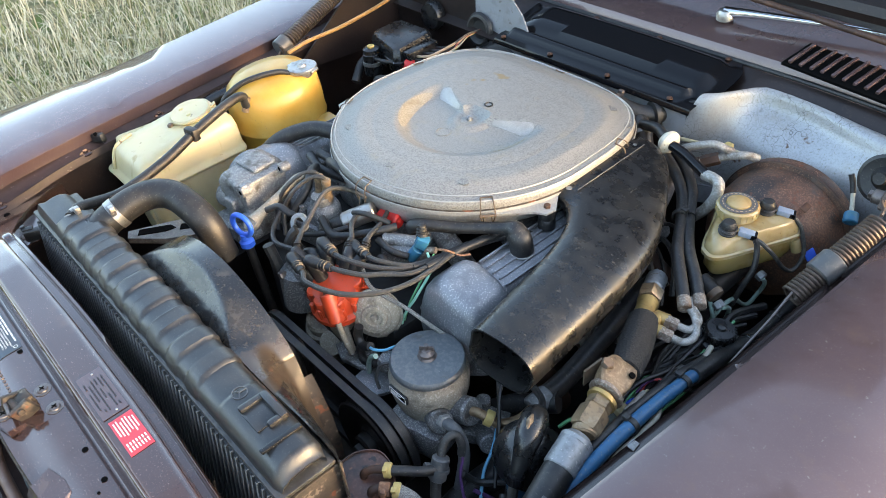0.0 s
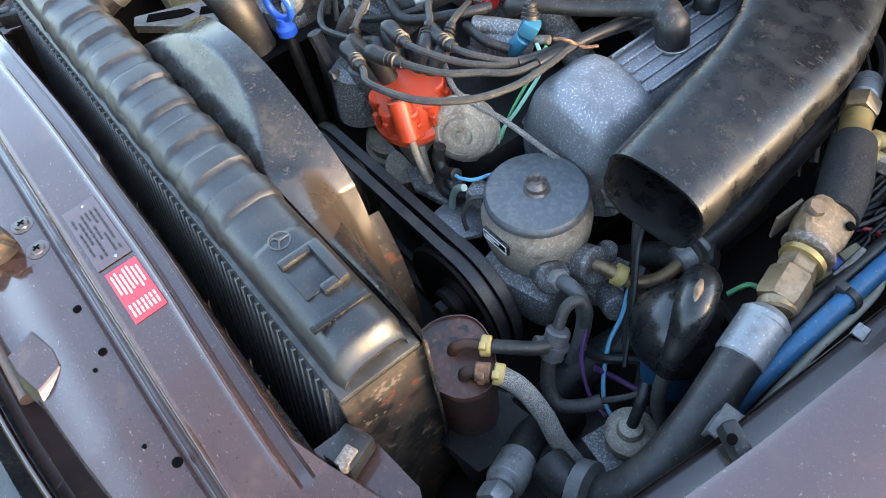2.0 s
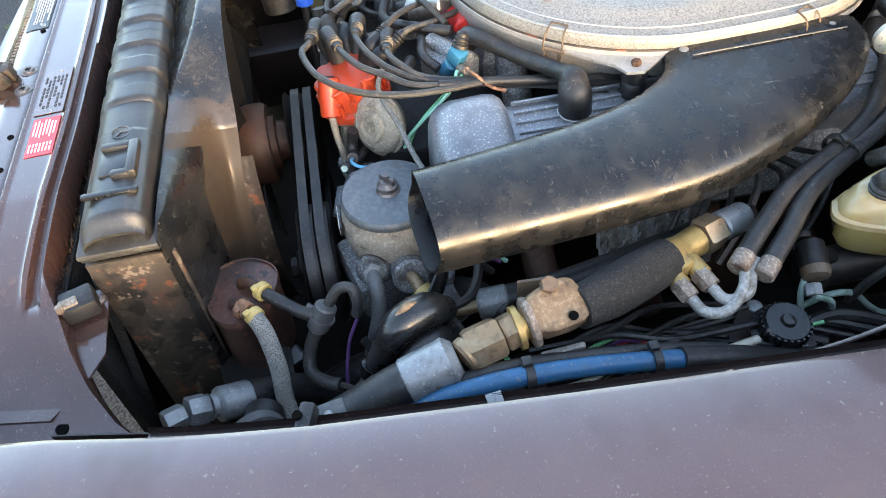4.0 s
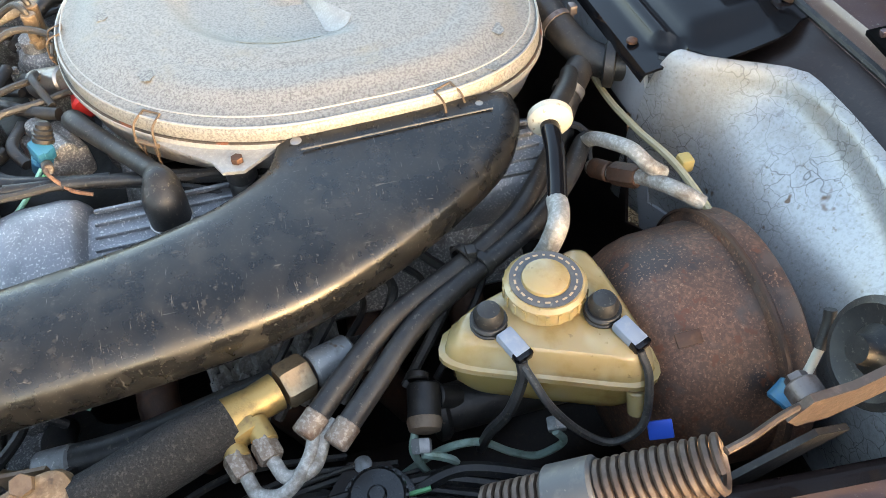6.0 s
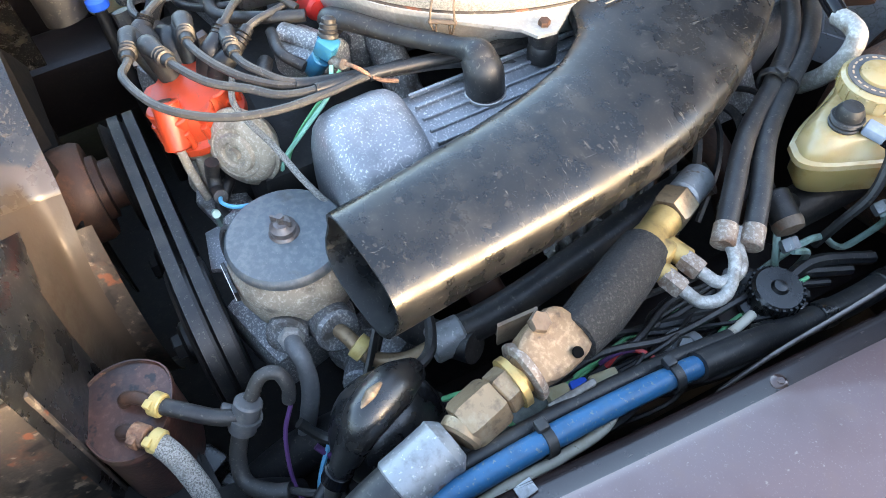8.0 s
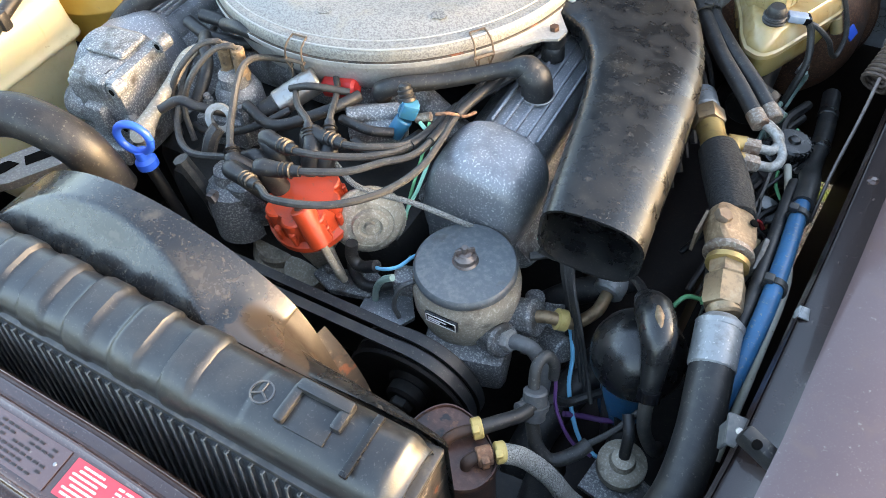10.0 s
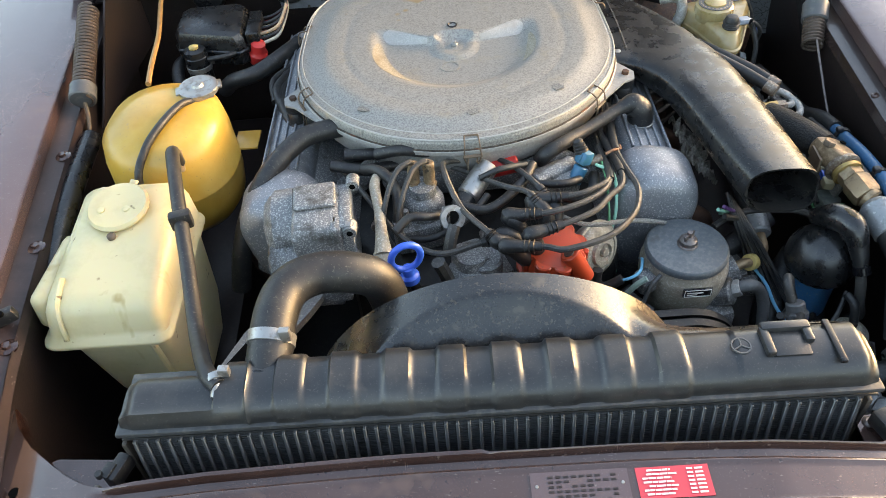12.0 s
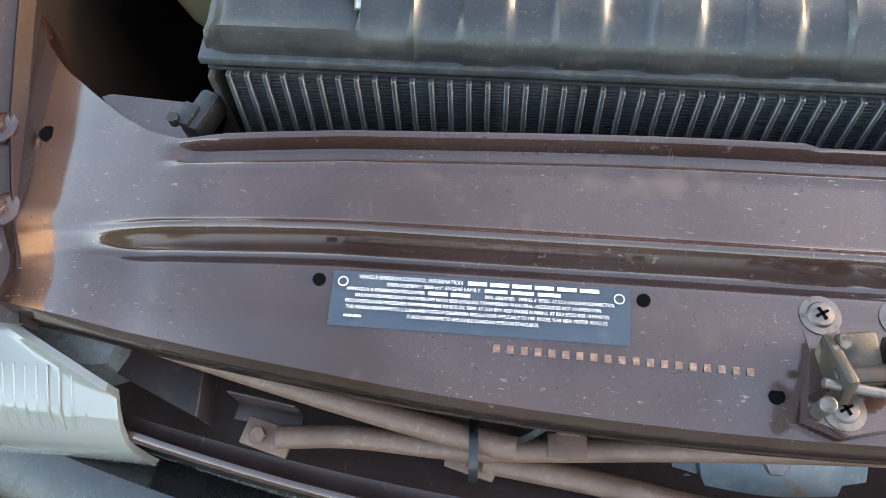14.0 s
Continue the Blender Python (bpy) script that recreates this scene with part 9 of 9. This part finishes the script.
for k, (pts, r) in enumerate((
        ([(-0.10, 0.30, 0.79), (-0.08, 0.315, 0.80), (-0.055, 0.32, 0.795), (-0.03, 0.34, 0.78)], 0.006),
        ([(-0.13, 0.46, 0.80), (-0.09, 0.45, 0.812), (-0.04, 0.455, 0.80), (0.02, 0.47, 0.79)], 0.009),
        ([(-0.15, 0.44, 0.79), (-0.12, 0.41, 0.805), (-0.10, 0.385, 0.79), (-0.10, 0.35, 0.76)], 0.008),
        ([(-0.02, 0.36, 0.78), (0.03, 0.35, 0.775), (0.08, 0.39, 0.785), (0.10, 0.43, 0.785)], 0.007),
        ([(-0.09, 0.33, 0.745), (-0.05, 0.325, 0.75), (0.0, 0.345, 0.765), (0.03, 0.38, 0.775)], 0.005),
        ([(0.02, 0.40, 0.79), (0.05, 0.405, 0.80), (0.09, 0.425, 0.79)], 0.0045),
        ([(-0.18, 0.47, 0.795), (-0.13, 0.475, 0.79), (-0.08, 0.49, 0.78), (-0.02, 0.495, 0.775)], 0.009),
        ([(-0.20, 0.46, 0.785), (-0.15, 0.45, 0.78), (-0.10, 0.47, 0.77)], 0.009),
        ([(0.13, 0.37, 0.77), (0.16, 0.36, 0.775), (0.18, 0.38, 0.77), (0.19, 0.42, 0.765)], 0.008),
        ([(0.10, 0.39, 0.78), (0.14, 0.385, 0.782), (0.165, 0.40, 0.775)], 0.006))):
    hose("small_hose", pts, r, RUBBER, "short black hose among the ignition leads", "hose", 10, "small hoses")
for p, d in (((-0.13, 0.345, 0.765), (0, -1, 0.2)), ((0.02, 0.335, 0.745), (0.3, -1, 0)), ((-0.005, 0.262, 0.725), (0, -1, 0))):
    bm = BM()
    hexnut(bm, p, V(p) + V(d).normalized() * 0.012, 0.008)
    solo("cap_bolt", bm, SCREW, "browned hexagon bolt on engine front", "bolt", "engine bolts")
bm = BM()
prism(bm, [(0.195, 0.245), (0.245, 0.235), (0.26, 0.265), (0.235, 0.30), (0.19, 0.285)], 0.63, 0.638, 0.05)
solo("pump_bracket", bm, ALU_BLUE, "blue-grey cast pump bracket", "bracket")
for k in range(9):
    y = 0.54 + 0.045 * k
    hose("spark_lead", [(0.215 + 0.004 * k, 0.47 + 0.02 * k, 0.772), (0.235, 0.53 + 0.03 * k, 0.772), (0.262, y + 0.05, 0.765), (0.31, y + 0.06, 0.74)], 0.0042, RUBBER, "black spark plug lead under air cleaner", "cable", 6, "spark leads")
for k in range(7):
    a = 0.64 + 0.03 * k
    hose("under_duct_wire", [(0.34, a - 0.02, 0.70), (0.385, a, 0.715 - 0.006 * (k % 3)), (0.43, a - 0.03, 0.70), (0.46, a - 0.07, 0.66)], 0.0035 + 0.0015 * (k % 2), (RUBBER, RUBBER_GREY)[k % 2], "thin black line below the intake duct", "wire", 6, "lines below duct")

# plates and small parts in front of the scuttle
bm = BM()
prism(bm, [(-0.245, 0.945), (-0.255, 1.01), (-0.19, 1.005), (-0.11, 0.985), (-0.15, 0.955)], 0.805, 0.812, 0.03)
sb_ = solo("scuttle_bracket", bm, BLACK_GLOSS, "black painted steel bracket on scuttle edge", "bracket")
part("torn_edge", tube(BM(), [(-0.225, 0.965, 0.8125), (-0.19, 0.958, 0.8125), (-0.155, 0.962, 0.8125)], 0.003, 6), STEEL_GREY, sb_, "bare scraped edge")
bm = BM()
box(bm, (-0.01, 0.99, 0.80), (0.05, 0.02, 0.02), (10, 0, -12), 0.004)
box(bm, (0.03, 0.985, 0.803), (0.02, 0.018, 0.02), (0, 0, 10), 0.003)
solo("linkage_block", bm, BLACK, "black linkage block behind the air cleaner", "linkage")
hose("pale_cable", [(-0.02, 0.985, 0.812), (0.01, 0.98, 0.82), (0.035, 0.985, 0.812)], 0.004, BLUEGREY, "pale plastic cable loop behind air cleaner", "cable", 8)

LOOM = [(0.606, 0.545, 0.722), (0.606, 0.60, 0.706), (0.604, 0.66, 0.678), (0.606, 0.75, 0.66), (0.60, 0.86, 0.64)]
ls = thing("loom_sleeve", "taped black loom sleeve along inner wing", "loom", LOOM[0])
part("sleeve", tube(BM(), LOOM, 0.0125, 12, 7), RUBBER, ls)
for p, d in (((0.600, 0.63, 0.684), (0.12, 1, -0.2)), ((0.605, 0.70, 0.670), (0.05, 1, -0.2)), ((0.604, 0.79, 0.653), (-0.04, 1, -0.19))):
    part("tape_band", lathe(BM(), p, d, [(0.012, 0), (0.0137, 0.001), (0.0137, 0.018), (0.012, 0.019)], 18), BLACK, ls)
hose("purple_wire", [(0.548, 0.50, 0.676), (0.552, 0.515, 0.688), (0.556, 0.535, 0.683)], 0.0022, PURPLEW, "short purple wire near conduit", "wire", 6)
hose("green_wire", [(0.545, 0.392, 0.69), (0.558, 0.397, 0.692), (0.572, 0.405, 0.685), (0.58, 0.415, 0.675)], 0.0026, GREENW, "bright green wire under the fittings", "wire", 6)
hose("green_wire", [(0.52, 0.36, 0.70), (0.53, 0.375, 0.712), (0.545, 0.385, 0.705)], 0.0026, GREENW, "bright green wire beside coil boot", "wire", 6)
for k in range(6):
    y = 0.50 + 0.03 * k
    hose("dark_loom", [(0.50 + 0.01 * k, y, 0.63), (0.53 + 0.006 * k, y + 0.05, 0.655), (0.555, y + 0.10, 0.66), (0.575, y + 0.17, 0.645)], 0.004 + 0.0015 * (k % 3), RUBBER, "black loom branch beside inner wing", "wire", 8, "loom branches")

# connectors and a large washer beside the inner wing
wc = thing("wire_connector", "white and blue wire connectors beside inner wing", "connector", (0.563, 0.495, 0.665))
for y, l_, m_, nm in ((0.446, 0.020, CREAM_LINE, "shell"), (0.464, 0.016, BLUEP, "sleeve"), (0.486, 0.026, CREAM_LINE, "shell")):
    bm = BM()
    box(bm, (0.566 + (y - 0.465) * 0.2, y, 0.694), (0.016, l_, 0.013), (0, 6, -8), 0.003)
    part(nm, bm, m_, wc)
bm = BM()
lathe(bm, (0.570, 0.580, 0.664), (0.1, 0, 1), [(0.021, -0.002), (0.021, 0.002), (0.012, 0.003), (0.011, 0.001)], 28)
hexnut(bm, (0.570, 0.580, 0.664), (0.571, 0.580, 0.673), 0.0085)
solo("washer_bolt", bm, STEEL_GREY, "grey bolt with wide washer on inner wing", "bolt")
hose("dark_green_cable", [(0.545, 0.42, 0.655), (0.546, 0.46, 0.662), (0.543, 0.497, 0.662), (0.534, 0.54, 0.662), (0.536, 0.575, 0.655)], 0.0022, GREENW, "thin green cable along the inner wing", "wire", 6)

bm = BM()
prism(bm, [(0.548, 0.396), (0.549, 0.446), (0.572, 0.446), (0.578, 0.422), (0.566, 0.396)], 0.678, 0.681)
box(bm, (0.549, 0.421, 0.66), (0.003, 0.05, 0.04), (0, 0, 0), 0.001)
solo("fitting_bracket", bm, PIPE_GREEN_DARK, "dull grey-green steel support under the fitting", "bracket")

# castings and lines below the distributor
bm = BM()
lathe(bm, (0.035, 0.30, 0.60), (0.1, -0.25, 1), [(0.03, -0.05), (0.042, -0.03), (0.044, 0.0), (0.04, 0.012), (0.034, 0.014), (0.034, 0.03), (0.03, 0.034)], 30)
lathe(bm, (0.085, 0.285, 0.60), (0.2, -0.5, 1), [(0.028, -0.04), (0.031, 0.0), (0.027, 0.02), (0.012, 0.026), (0.004, 0.027)], 26)
solo("timing_casting", bm, ALU_TAN, "gritty cast timing cover housing on engine front", "casting")
bm = BM()
prism(bm, [(0.118, 0.262), (0.150, 0.250), (0.198, 0.262), (0.205, 0.292), (0.165, 0.305), (0.125, 0.295)], 0.632, 0.642, 0.05)
rod(bm, (0.135, 0.275, 0.640), (0.135, 0.275, 0.648), 0.007, 14)
rod(bm, (0.188, 0.278, 0.640), (0.188, 0.278, 0.648), 0.007, 14)
box(bm, (0.16, 0.295, 0.61), (0.05, 0.02, 0.06), (0, 0, 5), 0.006)
solo("adjuster_bracket", bm, ALU, "speckled grey cast bracket below distributor", "bracket")
hose("tan_pipe", [(0.141, 0.275, 0.705), (0.146, 0.272, 0.68), (0.153, 0.272, 0.645)], 0.0065, ALU_TAN, "short tan metal pipe below distributor", "pipe", 10)
hose("vacuum_hose", [(0.175, 0.28, 0.71), (0.174, 0.276, 0.69), (0.186, 0.274, 0.68), (0.21, 0.274, 0.694)], 0.0075, RUBBER, "short black vacuum hose bend", "hose", 10)
hose("pale_green_line", [(0.24, 0.262, 0.705), (0.226, 0.262, 0.692), (0.212, 0.264, 0.665), (0.205, 0.266, 0.63), (0.205, 0.27, 0.58)], 0.0042, PIPE_GREEN, "pale green line beside steering pump", "hose", 8)
hose("blue_line", [(0.204, 0.274, 0.690), (0.222, 0.272, 0.698), (0.236, 0.282, 0.70), (0.244, 0.305, 0.698), (0.250, 0.335, 0.67)], 0.0022, BLUEW, "light blue vacuum line stub", "hose", 8)
for pts, r, m_, nm, lb in (
        ([(0.372, 0.36, 0.72), (0.39, 0.365, 0.71), (0.405, 0.385, 0.69), (0.41, 0.41, 0.66)], 0.0045, RUBBER, "black_wire", "black wire behind steering pump"),
        ([(0.365, 0.37, 0.725), (0.38, 0.378, 0.712), (0.395, 0.40, 0.69), (0.398, 0.43, 0.66)], 0.0028, MINT, "mint_wire", "thin mint wire behind steering pump"),
        ([(0.37, 0.365, 0.735), (0.385, 0.37, 0.722), (0.40, 0.39, 0.70), (0.405, 0.42, 0.67)], 0.0028, PURPLEW, "purple_wire", "thin purple wire behind steering pump"),
        ([(0.44, 0.25, 0.62), (0.455, 0.265, 0.60), (0.48, 0.29, 0.60), (0.50, 0.31, 0.59)], 0.0055, RUBBER, "black_wire", "black wire below coil boot"),
        ([(0.455, 0.255, 0.59), (0.475, 0.27, 0.575), (0.50, 0.28, 0.57), (0.52, 0.30, 0.56)], 0.0035, PURPLEW, "purple_wire", "thin purple wire below coil boot"),
        ([(0.48, 0.31, 0.63), (0.488, 0.295, 0.60), (0.495, 0.285, 0.57), (0.50, 0.28, 0.53)], 0.006, RUBBER_GREY, "grey_wire", "grey wire out of coil boot"),
        ([(0.495, 0.31, 0.62), (0.505, 0.29, 0.59), (0.515, 0.28, 0.56), (0.518, 0.275, 0.52)], 0.006, RUBBER, "black_wire", "black wire out of coil boot")):
    hose(nm, pts, r, m_, lb, "wire", 8)

for pts, r, lb in (
        ([(0.50, 0.36, 0.63), (0.47, 0.33, 0.60), (0.445, 0.29, 0.57), (0.43, 0.24, 0.54), (0.425, 0.18, 0.50)], 0.023, "thick black return hose below the coil"),
        ([(0.47, 0.42, 0.655), (0.435, 0.40, 0.64), (0.40, 0.385, 0.62), (0.36, 0.37, 0.58)], 0.016, "black hose under the snorkel mouth"),
        ([(0.55, 0.38, 0.61), (0.53, 0.34, 0.60), (0.52, 0.28, 0.55), (0.515, 0.22, 0.50)], 0.014, "black hose beside the coil")):
    hose("lower_hose", pts, r, RUBBER, lb, "hose", 14, "lower hoses")
bm = BM()
box(bm, (0.395, 0.345, 0.60), (0.075, 0.06, 0.03), (8, -12, 25), 0.008)
rod(bm, (0.40, 0.33, 0.60), (0.43, 0.315, 0.615), 0.016, 18)
rod(bm, (0.37, 0.36, 0.61), (0.37, 0.36, 0.63), 0.012, 16)
solo("engine_bracket", bm, ALU, "gritty cast bracket under the pump", "bracket")
for k in range(6):
    hose("bundle_wire", [(0.383 + 0.003 * k, 0.395, 0.735 - 0.004 * k), (0.396 + 0.004 * k, 0.368 - 0.003 * k, 0.695), (0.412 + 0.006 * k, 0.352 - 0.006 * k, 0.655), (0.428 + 0.010 * k, 0.325 - 0.010 * k, 0.60)], 0.0026, (RUBBER, RUBBER, RUBBER_GREY, RUBBER, RUBBER, RUBBER)[k], "thin wire in the bundle below the snorkel", "wire", 6, "bundle wires")

# black grime under the corner of the blower cover
bm = BM()
rr = random.Random(5)
tube(bm, [(0.215, 1.046, 0.806), (0.24, 1.050, 0.809), (0.262, 1.058, 0.815), (0.278, 1.070, 0.824), (0.288, 1.08, 0.832)], [0.003, 0.005, 0.006, 0.005, 0.003], 8)
solo("sealing_strip", bm, DARK, "torn black sealing mastic under blower cover", "seal")


# rest of the car behind the bay
def tail(u, v):
    """Sides and deck of the body behind the windscreen."""
    w = 0.88 - 0.10 * smooth(3.2, 4.15, u)
    deck = 0.93 - 0.06 * smooth(2.9, 4.15, u)
    low = 0.30 + 0.36 * max(0.0, 1 - ((u - 2.86) / 0.36) ** 2) ** 0.5
    half_ = [(w * 0.96, low), (w, low + 0.03), (w, max(0.62, low + 0.04)), (w * 0.975, 0.80), (w * 0.93, deck - 0.03), (w * 0.86, deck), (w * 0.4, deck + 0.015), (0, deck + 0.02)]
    x, z = half_[v] if v < 8 else half_[14 - v]
    return V((x if v < 8 else -x, u, z))


part("rear_body", sheet(BM(), tail, lin(1.5, 4.15, 80), list(range(15)), 0.002), PAINT, car, "brown rear body and boot lid", 40)
bm = BM()
prism(bm, [(-0.75, 4.15), (0.75, 4.15), (0.74, 4.17), (-0.74, 4.17)], 0.32, 0.86, 0.0)
part("tail_panel", bm, PAINT, car)


def cabin(u, v):
    """Glass and roof over the seats."""
    a = smooth(1.55, 1.95, u) * smooth(3.05, 2.7, u)
    rows_ = [(0.74, 0.92), (0.70, 0.94 + 0.12 * a), (0.62, 0.95 + 0.30 * a), (0.5, 0.955 + 0.345 * a), (0, 0.96 + 0.36 * a)]
    x, z = rows_[v] if v < 5 else rows_[8 - v]
    return V((x if v < 5 else -x, u, z))


part("cabin_glass", sheet(BM(), cabin, lin(1.72, 3.05, 30), list(range(9)), 0.004), GLASS, car, "", 40)
part("roof_panel", sheet(BM(), lambda u, v: cabin(u, v) + V((0, 0, 0.006)), lin(1.95, 2.72, 16), list(range(2, 7)), 0.004), PAINT, car, "", 40)
